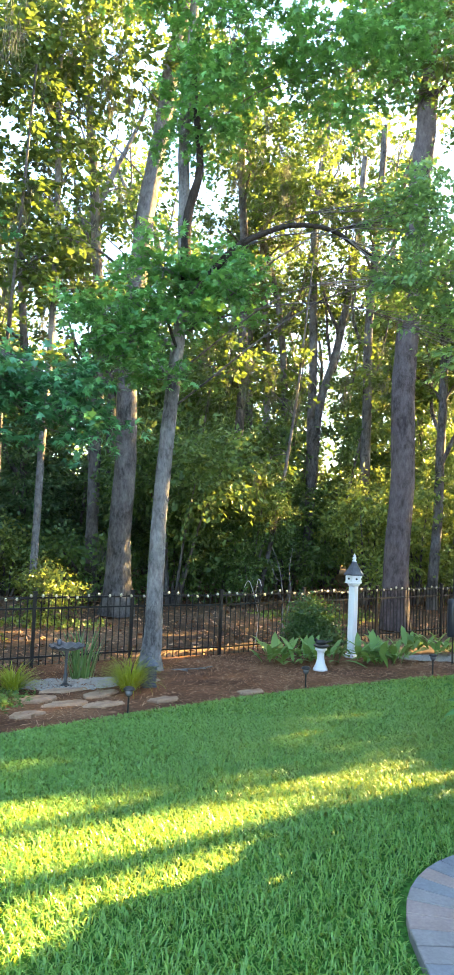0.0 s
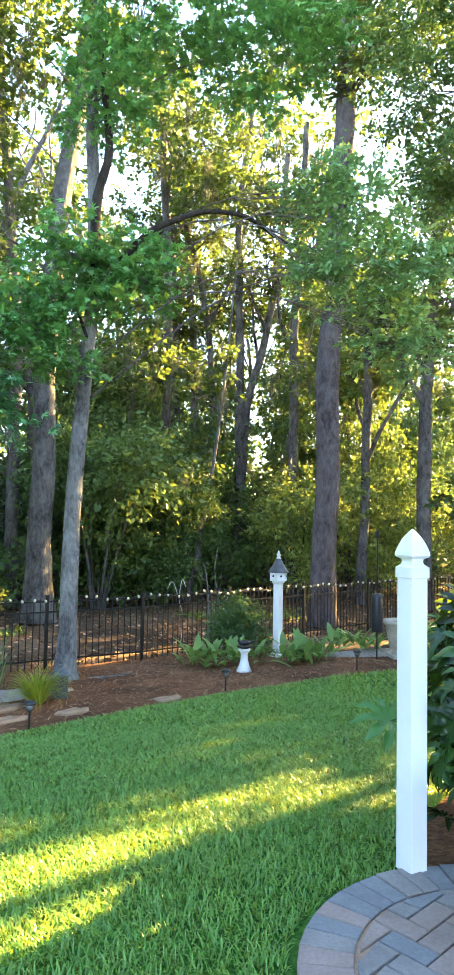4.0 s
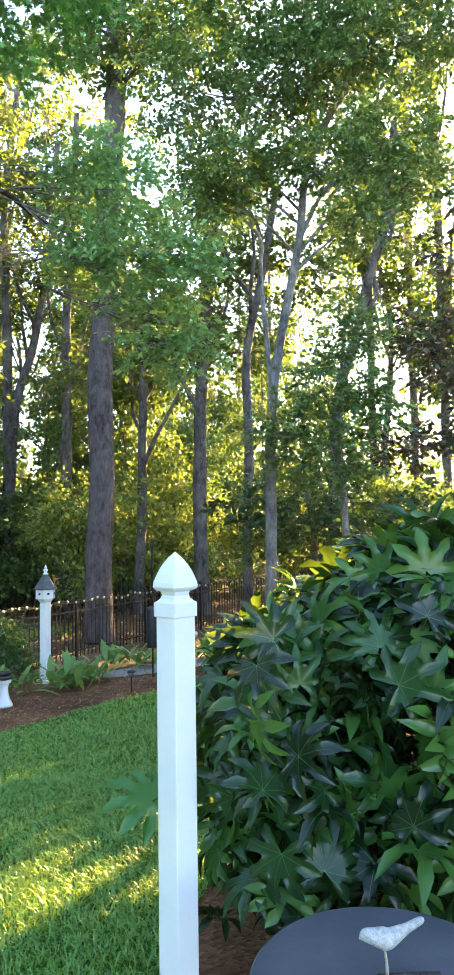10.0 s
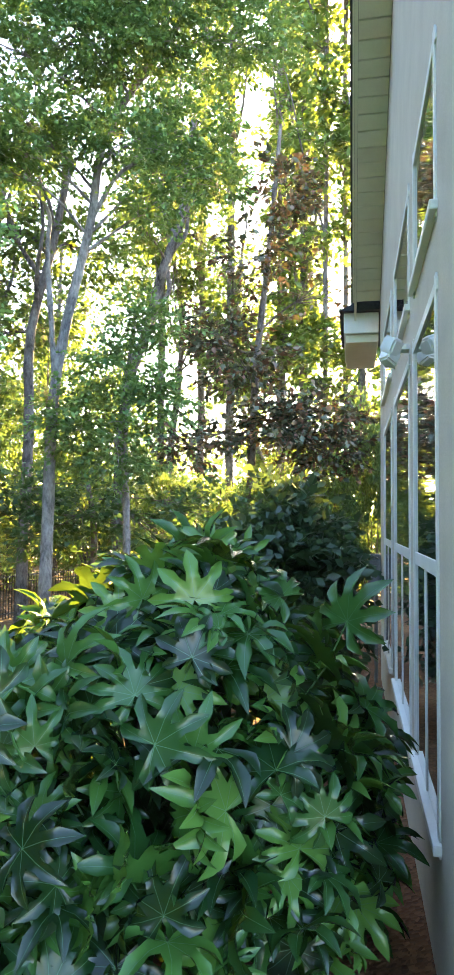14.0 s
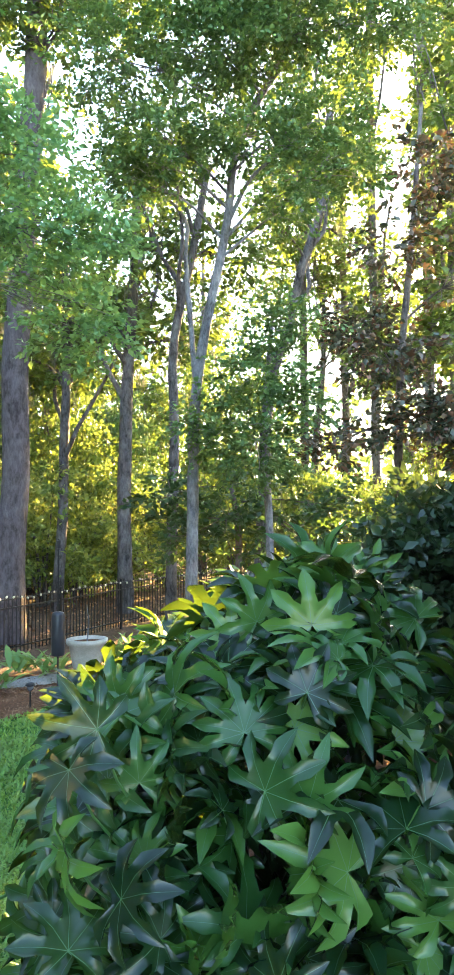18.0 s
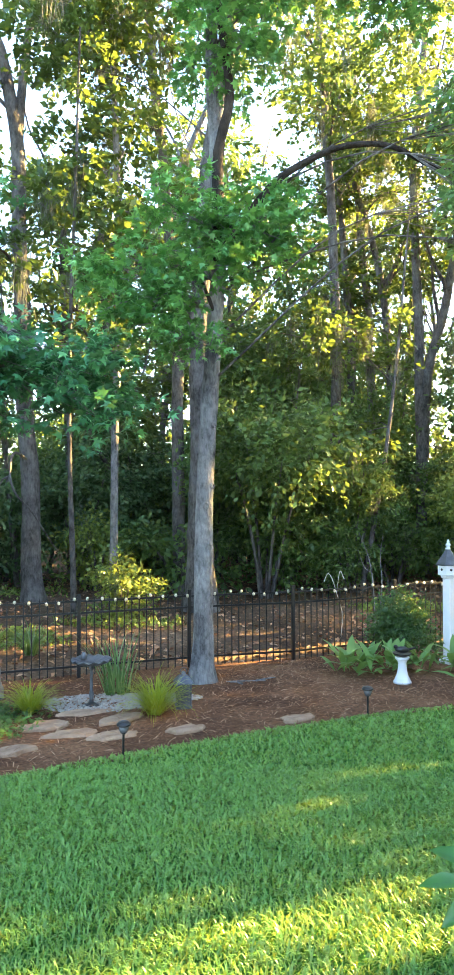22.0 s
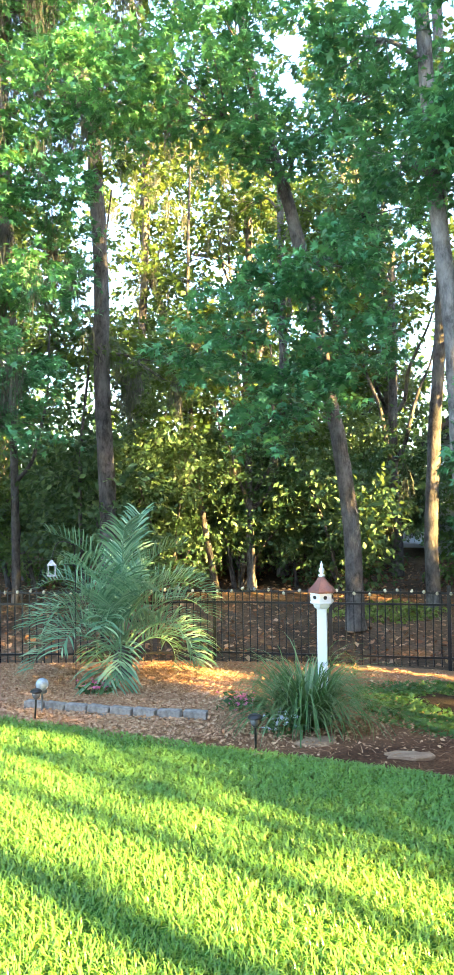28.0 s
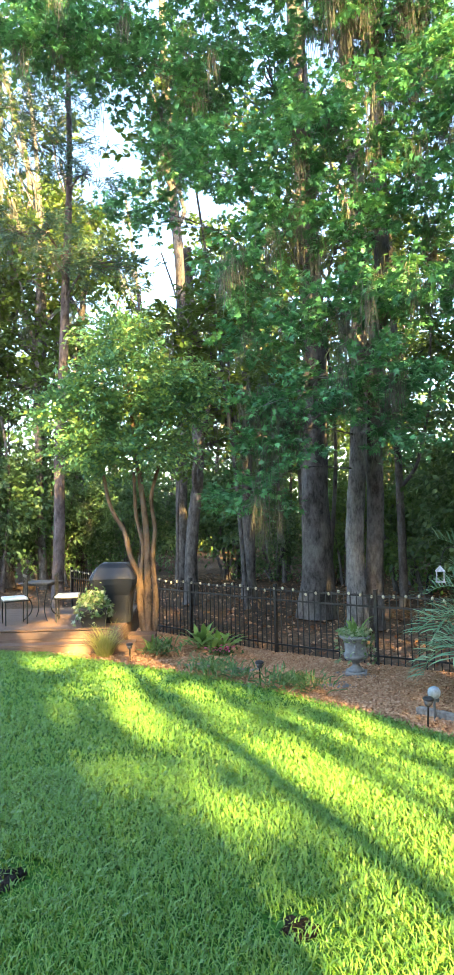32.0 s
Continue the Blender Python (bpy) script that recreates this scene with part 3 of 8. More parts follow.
def house():
    h = root("house", *on_wall(3.3), -0.05, "taupe stucco house with a gable wall and tall windows", "house", turn=math.degrees(math.atan2(HD[1], HD[0])))
    # local x runs along the wall, local y = -out (wall face at 0, house at negative y)
    L, D, slope = 5.9, 9.0, 0.62

    def top(x):
        return 4.3 + slope * (L - x)

    wins = [(0.72, 1.66, 0.6, 2.64), (1.95, 3.28, 0.6, 2.64), (3.7, 4.95, 0.6, 2.64)]
    ups = [(0.72, 1.62, 2.95, 3.6), (1.95, 3.25, 2.95, 3.6), (3.7, 4.95, 2.95, 3.6)]
    xs = sorted({0.0, L, *[w[0] for w in wins], *[w[1] for w in wins], *[u[0] for u in ups], *[u[1] for u in ups]})
    zs = [-0.2, 0.6, 2.64, 2.95, 3.6]
    bm = bmesh.new()
    th = 0.2

    def hole(x, z):
        return any(a < x < b and c < z < d for a, b, c, d in wins + ups)

    def slab(x0, x1, za0, za1, zb0, zb1):
        vs = [bm.verts.new(c) for c in ((x0, 0, za0), (x1, 0, zb0), (x1, 0, zb1), (x0, 0, za1), (x0, -th, za0), (x1, -th, zb0), (x1, -th, zb1), (x0, -th, za1))]
        for q in ((0, 1, 2, 3), (7, 6, 5, 4), (4, 5, 1, 0), (3, 2, 6, 7), (0, 3, 7, 4), (1, 5, 6, 2)):
            bm.faces.new([vs[i] for i in q])

    for x0, x1 in zip(xs, xs[1:]):
        for z0, z1 in zip(zs, zs[1:]):
            if not hole((x0 + x1) / 2, (z0 + z1) / 2):
                slab(x0, x1, z0, z1, z0, z1)
        slab(x0, x1, 3.6, top(x0), 3.6, top(x1))
    bmesh.ops.remove_doubles(bm, verts=bm.verts, dist=0.0005)
    bmesh.ops.recalc_face_normals(bm, faces=bm.faces)
    part("wall", bm, M["stucco"], h)
    part("wall", box(0.2, D - 0.402, 6.0, (0.1, -D / 2 - 0.0, 2.9)), M["stucco"], h)
    part("wall", box(0.2, D - 0.402, 4.4, (L - 0.1, -D / 2 - 0.0, 2.1)), M["stucco"], h)
    part("wall", box(L, 0.2, 4.4, (L / 2, -D + 0.1, 2.1)), M["stucco"], h)
    part("wall", box(3.2, 6.0, 3.7, (L + 1.62, -3.6, 1.7)), M["stucco"], h, "lower rear wing wall of taupe stucco")
    # roof with its overhanging rake
    bm = bmesh.new()
    for z0, z1 in ((0.24, 0.3),):
        vs = [bm.verts.new(c) for c in ((-0.1, 0.33, top(-0.1) + z0), (L + 0.4, 0.33, top(L + 0.4) + z0), (L + 0.4, -D, top(L + 0.4) + z0), (-0.1, -D, top(-0.1) + z0), (-0.1, 0.33, top(-0.1) + z1), (L + 0.4, 0.33, top(L + 0.4) + z1), (L + 0.4, -D, top(L + 0.4) + z1), (-0.1, -D, top(-0.1) + z1))]
        for q in ((3, 2, 1, 0), (4, 5, 6, 7), (0, 1, 5, 4), (1, 2, 6, 5), (2, 3, 7, 6), (3, 0, 4, 7)):
            bm.faces.new([vs[i] for i in q])
    part("roof", bm, M["shingle"], h, "dark shingle roof")
    n = 46
    for i in range(n):
        x0, x1 = L * i / n + 0.007, L * (i + 1) / n - 0.007
        bm = bmesh.new()
        vs = [bm.verts.new(c) for c in ((x0, 0.003, top(x0) - 0.02), (x1, 0.003, top(x1) - 0.02), (x1, 0.262, top(x1) - 0.02), (x0, 0.262, top(x0) - 0.02), (x0, 0.003, top(x0) + 0.01), (x1, 0.003, top(x1) + 0.01), (x1, 0.262, top(x1) + 0.01), (x0, 0.262, top(x0) + 0.01))]
        for q in ((3, 2, 1, 0), (4, 5, 6, 7), (0, 1, 5, 4), (1, 2, 6, 5), (2, 3, 7, 6), (3, 0, 4, 7)):
            bm.faces.new([vs[k] for k in q])
        part("soffit_panel", bm, M["soffit"], h)
    for y0, y1, z0, z1 in ((0.264, 0.29, -0.05, 0.23), (0.292, 0.31, 0.1, 0.235)):
        bm = bmesh.new()
        vs = [bm.verts.new((x, y, top(x) + z)) for x in (0, L + 0.3) for y in (y0, y1) for z in (z0, z1)]
        bmesh.ops.convex_hull(bm, input=vs)
        part("fascia", bm, M["soffit"], h)
    # the lower eave return beyond the corner
    part("eave", box(1.5, 0.4, 0.24, (L + 0.95, 0.21, 4.1), 0.01), M["frame_paint"], h, "white boxed lower eave")
    part("eave", box(1.4, 0.38, 0.1, (L + 0.95, 0.2, 3.93), 0.01), M["soffit"], h, "cream boxed eave underside")
    bm = bmesh.new()
    vs = [bm.verts.new(c) for c in ((L + 0.1, 0.46, 4.22), (L + 1.8, 0.46, 4.22), (L + 1.8, -3, 4.22), (L + 0.1, -3, 4.22), (L + 0.1, -1, 5.0), (L + 1.8, -1, 5.0))]
    bmesh.ops.convex_hull(bm, input=vs)
    part("roof", bm, M["shingle"], h, "dark shingle lower roof")
    for k, (a, b, c, d) in enumerate(wins + ups):
        low = k < 3
        w = part("window", box(b - a - 0.02, 0.02, d - c - 0.02, ((a + b) / 2, -0.012, (c + d) / 2)), M["glass"], h, "tall window reflecting the trees")
        w.name = "window"
        fw = 0.05
        for nm, sx, sz, px, pz in (("frame", b - a + 0.1, fw, (a + b) / 2, d), ("frame", fw, d - c + 0.1, a, (c + d) / 2), ("frame", fw, d - c + 0.1, b, (c + d) / 2)):
            part(nm, box(sx, 0.034, sz, (px, -0.009, pz), 0.004), M["frame_paint"], w)
        part("sill", box(b - a + 0.1, 0.06, 0.04, ((a + b) / 2, 0.002, c - 0.01), 0.006), M["frame_paint"], w)
        if low:
            part("transom", box(b - a, 0.03, 0.06, ((a + b) / 2, -0.01, 1.58), 0.004), M["frame_paint"], w)
            part("mullion", box(0.035, 0.026, 0.94, ((a + b) / 2, -0.01, 1.08), 0.004), M["frame_paint"], w)
    # floodlight under the windows' head
    fx = part("floodlight", lathe([(0.05, 0), (0.05, 0.03)], 14, (2.0, 0.02, 2.72)), M["frame_paint"], h, "white twin-head floodlight")
    for s in (-1, 1):
        bm = bmesh.new()
        bmesh.ops.create_cube(bm, size=1, matrix=Matrix.Translation((2.0 + 0.13 * s, 0.1, 2.72)) @ Matrix.Rotation(0.7 * s, 4, "Z") @ Matrix.Rotation(0.5, 4, "X") @ Matrix.Diagonal((0.09, 0.09, 0.09, 1)))
        bmesh.ops.bevel(bm, geom=list(bm.edges), offset=0.012, segments=2, affect="EDGES")
        part("lamp_head", bm, M["vinyl"], fx)
    bm = box(0.22, 0.14, 0.34, (L - 0.25, 0.08, 1.25), 0.02)
    mt = part("electric_meter", bm, M["concrete"], h, "grey electric meter box")
    part("conduit", lathe([(0.02, 0), (0.02, 1.05)], 10, (L - 0.25, 0.06, 0.05)), M["concrete"], mt)
    return h


house()


# ---- patio ----
def patio():
    c = np.array([1.42, 2.36])
    p = root("patio", c[0], c[1], 0.03, "grey-brown concrete paver patio with a curved border", "patio", kind="structure")
    bm = bmesh.new()
    pts = [(0.74 * math.cos(a), 0.74 * math.sin(a)) for a in np.linspace(radians(200), radians(50), 24)]
    pts += [(1.2, 0.42), (2.2, -1.2), (1.0, -2.6), (-0.6, -2.6), (-0.72, -1.0)]
    vs = [bm.verts.new((x, y, -0.012)) for x, y in pts]
    lo = [bm.verts.new((x, y, -0.12)) for x, y in pts]
    bm.faces.new(vs[::-1])
    for i in range(len(pts)):
        bm.faces.new((vs[i], lo[i], lo[(i + 1) % len(pts)], vs[(i + 1) % len(pts)]))
    bmesh.ops.recalc_face_normals(bm, faces=bm.faces)
    part("sand_bed", bm, M["stone"], p)
    return p, pts


patio_root, patio_pts = patio()

# ---- trees ----
tree('pale grey knotty tree with a dark crooked limb beside the fence', 'bark_pale', 'gum_light', [(-1.37, 10.91, -0.91), (-1.35, 10.92, 0.81), (-1.29, 10.93, 2.57), (-1.2, 10.96, 4.33), (-1.13, 10.97, 5.21), (-1.15, 10.97, 6.81), (-1.22, 10.95, 7.89), (-1.22, 10.95, 8.79), (-1.14, 10.97, 10.58), (-1.06, 10.98, 12.55)], 0.14, 0.07,
     [(-1.95, 10.25, 4.4, 0.68, 0.38), (-1.29, 10.43, 4.93, 0.68, 0.36), (-0.61, 10.57, 5.4, 0.55, 0.31), (-1.54, 10.37, 3.98, 0.51, 0.26), (-2.28, 10.27, 4.88, 0.78, 0.47), (-1.38, 10.55, 5.7, 0.73, 0.52), (-0.58, 10.72, 5.71, 0.65, 0.43), (-1.95, 10.39, 4.35, 0.6, 0.3), (-0.95, 10.65, 8.5, 0.91, 0.91), (0.04, 10.69, 9.74, 1.21, 0.71), (1.5, 10.59, 9.17, 1.11, 0.71), (-0.41, 10.69, 5.46, 0.71, 0.45), (2.27, 10.45, 9.95, 0.91, 0.71), (-1.79, 10.55, 11.09, 1.41, 0.81), (2.94, 10.07, 6.5, 0.95, 0.6, 1.25, "fresh"), (3.12, 10.02, 5.35, 1.0, 0.6, 1.25, "fresh"), (3.54, 9.88, 4.3, 0.8, 0.5, 1.25, "fresh"), (2.5, 10.18, 5.55, 0.65, 0.45, 1.25, "fresh"), (2.3, 10.22, 6.8, 0.6, 0.45, 1.25, "fresh"), (3.65, 9.9, 5.6, 0.75, 0.5, 1.25, "fresh")], flare=1.7, dens=1.4, own=[([(-1.18, 10.87, 4.44), (-1.3, 10.84, 4.76), (-1.4, 10.82, 5.02), (-1.3, 10.84, 5.13)], .03, .015), ([(-1.07, 10.73, 5.25), (-1.08, 10.72, 6.59), (-0.92, 10.76, 7.43), (-1.0, 10.74, 8.32), (-1.1, 10.72, 9.12)], .085, .05), ([(-1.07, 10.48, 5.02), (-0.32, 10.55, 6.0), (0.24, 10.56, 6.34), (0.71, 10.55, 6.47), (1.29, 10.51, 6.39), (1.86, 10.43, 6.0), (2.33, 10.35, 5.84)], .06, .025)])
tree('large grey-brown hardwood leaning beyond the fence', 'bark_brown', 'far', [(-3.17, 18.23, -1.03), (-3.15, 18.23, 2.15), (-3.16, 18.23, 4.73), (-3.08, 18.24, 8.23), (-2.74, 18.29, 11.3), (-2.44, 18.34, 14.06), (-2.02, 18.39, 16.51), (-1.78, 18.41, 21.24)], 0.32, 0.19,
     [(-4.89, 17.02, 14.29, 1.49, 0.99), (-5.70, 16.77, 12.4, 1.16, 0.99), (-3.73, 17.31, 16.65, 2.15, 1.16), (-1.45, 17.64, 14.5, 0.99, 0.99), (-4.92, 17.01, 8.88, 1.16, 0.74), (-6.16, 16.61, 9.97, 0.99, 0.83)], flare=1.6, moss=14)
tree('slim brown hardwood beyond the fence', 'bark_brown', 'far', [(-4.5, 21.23, -1.03), (-4.61, 21.21, 3.4), (-4.6, 21.21, 7.02), (-5.06, 21.11, 12.29), (-5.34, 21.04, 15.37), (-5.72, 20.94, 19.72)], 0.2, 0.12,
     [(-6.03, 20.34, 13.27, 1.38, 0.99), (-6.89, 20.06, 16.09, 1.58, 1.18), (-4.81, 20.65, 19.08, 1.58, 1.18)], moss=8)
tree('tall forked hardwood beyond the fence', 'bark_brown', 'far', [(-8.18, 19.01, -1.03), (-8.26, 18.97, 1.71), (-8.45, 18.87, 6.25), (-8.53, 18.83, 8.99), (-8.6, 18.79, 11.75), (-8.93, 18.6, 14.12), (-9.33, 18.37, 15.57), (-9.74, 18.11, 19.03)], 0.27, 0.13,
     [(-7.73, 18.91, 10.17, 1.25, 0.72), (-9.28, 18.04, 8.84, 1.43, 0.72), (-10.06, 17.54, 13.62, 1.61, 1.25), (-7.77, 18.89, 16.55, 2.15, 1.07), (-11.18, 16.71, 14.67, 1.61, 1.25)], flare=1.4, moss=14, own=[([(-8.3, 18.95, 2.9), (-8.0, 17.6, 3.0), (-7.62, 16.71, 2.38), (-7.5, 16.8, 1.91), (-7.18, 17.0, 1.48), (-6.95, 17.15, 1.03), (-6.68, 17.33, 0.52)], .04, .015), ([(-7.62, 16.71, 2.38), (-7.8, 16.61, 2.22), (-7.91, 16.55, 1.74)], .025, .012), ([(-8.6, 18.79, 11.65), (-8.45, 18.87, 13.97), (-8.19, 19.01, 16.4), (-7.92, 19.15, 19.21)], .15, .08)])
tree('slender pale trunk deep in the woods', 'bark_pale', 'far', [(-5.44, 18.02, -1.03), (-5.42, 18.03, 1.71), (-5.35, 18.05, 4.98), (-5.30, 18.07, 8.25), (-5.37, 18.04, 10.73), (-5.48, 18.00, 14.88), (-5.50, 18.00, 18.24)], 0.105, 0.075,
     [(-5.16, 18.12, 10.89, 1.54, 1.1), (-6.24, 17.68, 13.90, 1.98, 1.32), (-4.40, 18.38, 14.49, 1.98, 1.32), (-4.99, 18.18, 7.91, 1.32, 0.66)], moss=10)
tree('grey sweetgum standing in the ivy bed with dark star leaves', 'bark_pale', 'gum', [(-5.90, 8.83, -0.96), (-5.87, 8.86, 0.25), (-5.83, 8.90, 1.63), (-5.87, 8.86, 3.84), (-5.91, 8.82, 5.32), (-5.92, 8.82, 7.18), (-5.92, 8.81, 9.05), (-5.92, 8.82, 11.5)], 0.16, 0.11,
     [(-5.55, 8.06, 3.14, 0.94, 0.51), (-4.72, 8.78, 3.43, 0.94, 0.47), (-3.88, 9.35, 3.69, 0.73, 0.43), (-5.83, 7.78, 2.12, 0.77, 0.43), (-4.98, 8.57, 2.57, 0.94, 0.43), (-3.21, 9.71, 3.34, 0.6, 0.43), (-2.64, 9.67, 3.5, 0.6, 0.42), (-2.34, 9.67, 3.0, 0.5, 0.35), (-4.23, 9.12, 3.01, 0.85, 0.43), (-5.29, 8.30, 1.88, 0.6, 0.26), (-5.47, 9.71, 6.18, 1.06, 0.48), (-6.93, 8.35, 6.81, 1.16, 0.87), (-4.76, 10.21, 6, 0.67, 0.34), (-5.72, 9.51, 8.81, 1.06, 0.58)], flare=1.4, dens=2.1, own=[([(-5.91, 8.82, 7.27), (-5.78, 8.94, 8.03), (-5.47, 9.20, 9.0), (-5.19, 9.43, 9.87)], .09, .04)])
tree('leaning pale grey trunk in the ivy bed', 'bark_pale', 'gum', [(-7.39, 8.45, -1), (-7.45, 8.37, 0.58), (-7.53, 8.26, 1.96), (-7.60, 8.16, 4.12), (-7.67, 8.07, 5.5), (-7.75, 7.95, 7.48), (-7.83, 7.83, 9.46), (-7.97, 7.63, 12.04)], 0.16, 0.1,
     [(-7.83, 7.47, 6.78, 0.96, 0.67), (-7.10, 8.50, 7.35, 0.87, 0.58), (-8.07, 7.08, 8.71, 1.16, 0.67), (-6.83, 8.82, 2.51, 0.48, 0.39), (-7.08, 8.51, 1.08, 0.48, 0.48)], flare=1.3)
tree('grey double trunk behind the ivy bed', 'bark_pale', 'gum', [(-7.50, 9.04, -1.03), (-7.53, 9.00, -0.09), (-7.56, 8.96, 2.65), (-7.56, 8.96, 4.84), (-7.56, 8.96, 6.83), (-7.58, 8.94, 9.26), (-7.61, 8.91, 10.37), (-7.59, 8.93, 12.6)], 0.165, 0.11,
     [(-7.19, 9.38, 7.78, 0.99, 0.66), (-6.29, 10.26, 6.47, 0.88, 0.55), (-6.73, 9.86, 9.58, 1.21, 0.77), (-5.95, 10.55, 8.45, 0.88, 0.77)], flare=1.5, own=[([(-7.69, 8.96, 1.55), (-7.74, 8.90, 4.65), (-7.74, 8.90, 6.88), (-7.83, 8.79, 9.34), (-8.09, 8.45, 10.48)], .12, .08)])
tree('leaning hardwood behind the copper-roofed birdhouse', 'bark_brown', 'gum', [(-11.34, 8.52, -1.03), (-11.37, 8.48, 1.02), (-11.46, 8.31, 2.68), (-11.56, 8.13, 3.71), (-11.71, 7.81, 5.79), (-11.89, 7.43, 7.76), (-12.15, 6.8, 10.16), (-12.23, 6.58, 11.62), (-12.35, 6.24, 14.16)], 0.18, 0.1,
     [(-9.54, 4.86, 4.11, 0.96, 0.5), (-9.05, 6.18, 3.48, 1.01, 0.5), (-8.65, 6.99, 4.04, 0.96, 0.61), (-9.2, 5.83, 5.01, 1.01, 0.56), (-8.78, 6.74, 5.27, 1.11, 0.5), (-9.25, 5.71, 2.78, 0.61, 0.35), (-11.54, 5.15, 9.51, 1.55, 0.95), (-11.89, 3.41, 9.76, 1.31, 0.95), (-10.95, 6.84, 8.5, 1.31, 0.72), (-10.14, 8.41, 9.28, 1.31, 0.95), (-10.04, 8.58, 7.13, 1.07, 0.72), (-11.32, 5.86, 10.97, 1.55, 0.83)], dens=1.25)
tree('dark upright trunk beyond the fence', 'bark_brown', 'far', [(-12.85, 11.48, -1.03), (-12.87, 11.45, 0.89), (-12.82, 11.52, 3.14), (-12.69, 11.71, 6.13), (-12.65, 11.77, 10.65), (-12.69, 11.71, 14.48)], 0.17, 0.12,
     [(-12.43, 12.07, 7.28, 1.25, 0.78), (-12.90, 11.40, 9.96, 1.25, 0.94), (-12.21, 12.36, 12.01, 1.4, 1.25)])
tree('slim hardwood trunk deep in the woods', 'bark_brown', 'far', [(-21.1, 11.07, -1.03), (-21.13, 11.01, 1.7), (-21.07, 11.15, 4.99), (-21.06, 11.15, 12.74)], 0.2, 0.12,
     [], moss=6, auto=4)
tree('slim hardwood trunk deep in the woods', 'bark_brown', 'far', [(-19.27, 14.56, -1.03), (-19.32, 14.49, 3.79), (-19.28, 14.54, 10.24)], 0.2, 0.12,
     [], moss=6, auto=4)
tree('slim hardwood trunk deep in the woods', 'bark_brown', 'far', [(-17.75, 8.66, -1.03), (-17.77, 8.62, 2.44), (-17.81, 8.51, 7.23)], 0.13, 0.08,
     [], moss=6, auto=4)
tree('slim hardwood trunk deep in the woods', 'bark_brown', 'far', [(3, 28.23, -1.03), (3.29, 28.2, 5.94), (3.97, 28.11, 9.09), (4.57, 28.03, 12.55), (4.91, 27.97, 17.42)], 0.2, 0.12,
     [], moss=6, auto=4)
tree('slim hardwood trunk deep in the woods', 'bark_brown', 'far', [(3.1, 28.22, -1.03), (3.01, 28.23, 9.08), (2.9, 28.24, 14.69), (3.43, 28.18, 20.17)], 0.2, 0.12,
     [], moss=6, auto=4)
tree('slim hardwood trunk deep in the woods', 'bark_brown', 'far', [(2.1, 30.31, -1.03), (2, 30.31, 7.34), (1.72, 30.33, 10.71), (1.11, 30.35, 13.54), (0.57, 30.36, 15.52), (-0.14, 30.36, 19.82)], 0.17, 0.1,
     [], moss=6, auto=4)
tree('slim hardwood trunk deep in the woods', 'bark_brown', 'far', [(4.97, 25.93, -1.03), (4.91, 25.94, 6.61), (4.92, 25.94, 10.03), (5.09, 25.91, 13), (5.28, 25.87, 17.54)], 0.2, 0.12,
     [], moss=6, auto=4)
tree('slim hardwood trunk deep in the woods', 'bark_brown', 'far', [(0.58, 30.36, -1.03), (0.39, 30.36, 7.85), (0.15, 30.36, 12.63), (-0.03, 30.36, 14.9), (-0.56, 30.35, 19.78)], 0.17, 0.1,
     [], moss=6, auto=4)
tree('slim hardwood trunk deep in the woods', 'bark_brown', 'far', [(8.86, 22.76, -1.03), (8.9, 22.75, 4.85), (9, 22.71, 7.01), (9.1, 22.67, 9.63), (9.69, 22.43, 13.56)], 0.24, 0.14,
     [], moss=6, auto=4)
tree('slim hardwood trunk deep in the woods', 'bark_brown', 'far', [(8.38, 21.3, -1.03), (8.37, 21.3, 4.72), (8.53, 21.25, 7.6), (8.73, 21.17, 13.08)], 0.22, 0.13,
     [], moss=6, auto=4)
tree('slim hardwood trunk deep in the woods', 'bark_brown', 'far', [(8.46, 18.01, -0.94), (8.53, 17.98, 4.25), (8.56, 17.97, 6.73), (9.01, 17.75, 9.21), (9.37, 17.56, 11.35)], 0.15, 0.09,
     [], moss=6, auto=4)
tree('slim hardwood trunk deep in the woods', 'bark_brown', 'far', [(13.37, 21.62, -1.03), (13.73, 21.39, 6.2), (14.29, 21.03, 8.45), (14.75, 20.71, 10.72), (15.29, 20.31, 13.02), (15.57, 20.1, 16.27)], 0.22, 0.13,
     [], moss=6, auto=4)
tree('slim hardwood trunk deep in the woods', 'bark_brown', 'far', [(-18.25, -4, -1.03), (-18.29, -3.88, 1.18), (-18.34, -3.71, 2.82), (-18.34, -3.71, 4.85), (-18.29, -3.88, 9.52)], 0.2, 0.12,
     [], moss=6, auto=4)
tree('slim hardwood trunk deep in the woods', 'bark_brown', 'far', [(-19.65, -2.53, -1.03), (-19.66, -2.5, 2.07), (-19.67, -2.46, 5.95)], 0.22, 0.13,
     [], moss=6, auto=4)
tree('slim hardwood trunk deep in the woods', 'bark_brown', 'far', [(-22.96, -5.71, -1.03), (-23.02, -5.5, 9.03), (-22.97, -5.68, 13.13), (-22.92, -5.84, 16.21), (-22.88, -5.96, 20.99)], 0.22, 0.13,
     [], moss=6, auto=4)
tree('slim hardwood trunk deep in the woods', 'bark_brown', 'far', [(-23.65, -11.74, -1.03), (-23.73, -11.6, 9.91), (-23.69, -11.66, 14.99)], 0.25, 0.15,
     [], moss=6, auto=4)
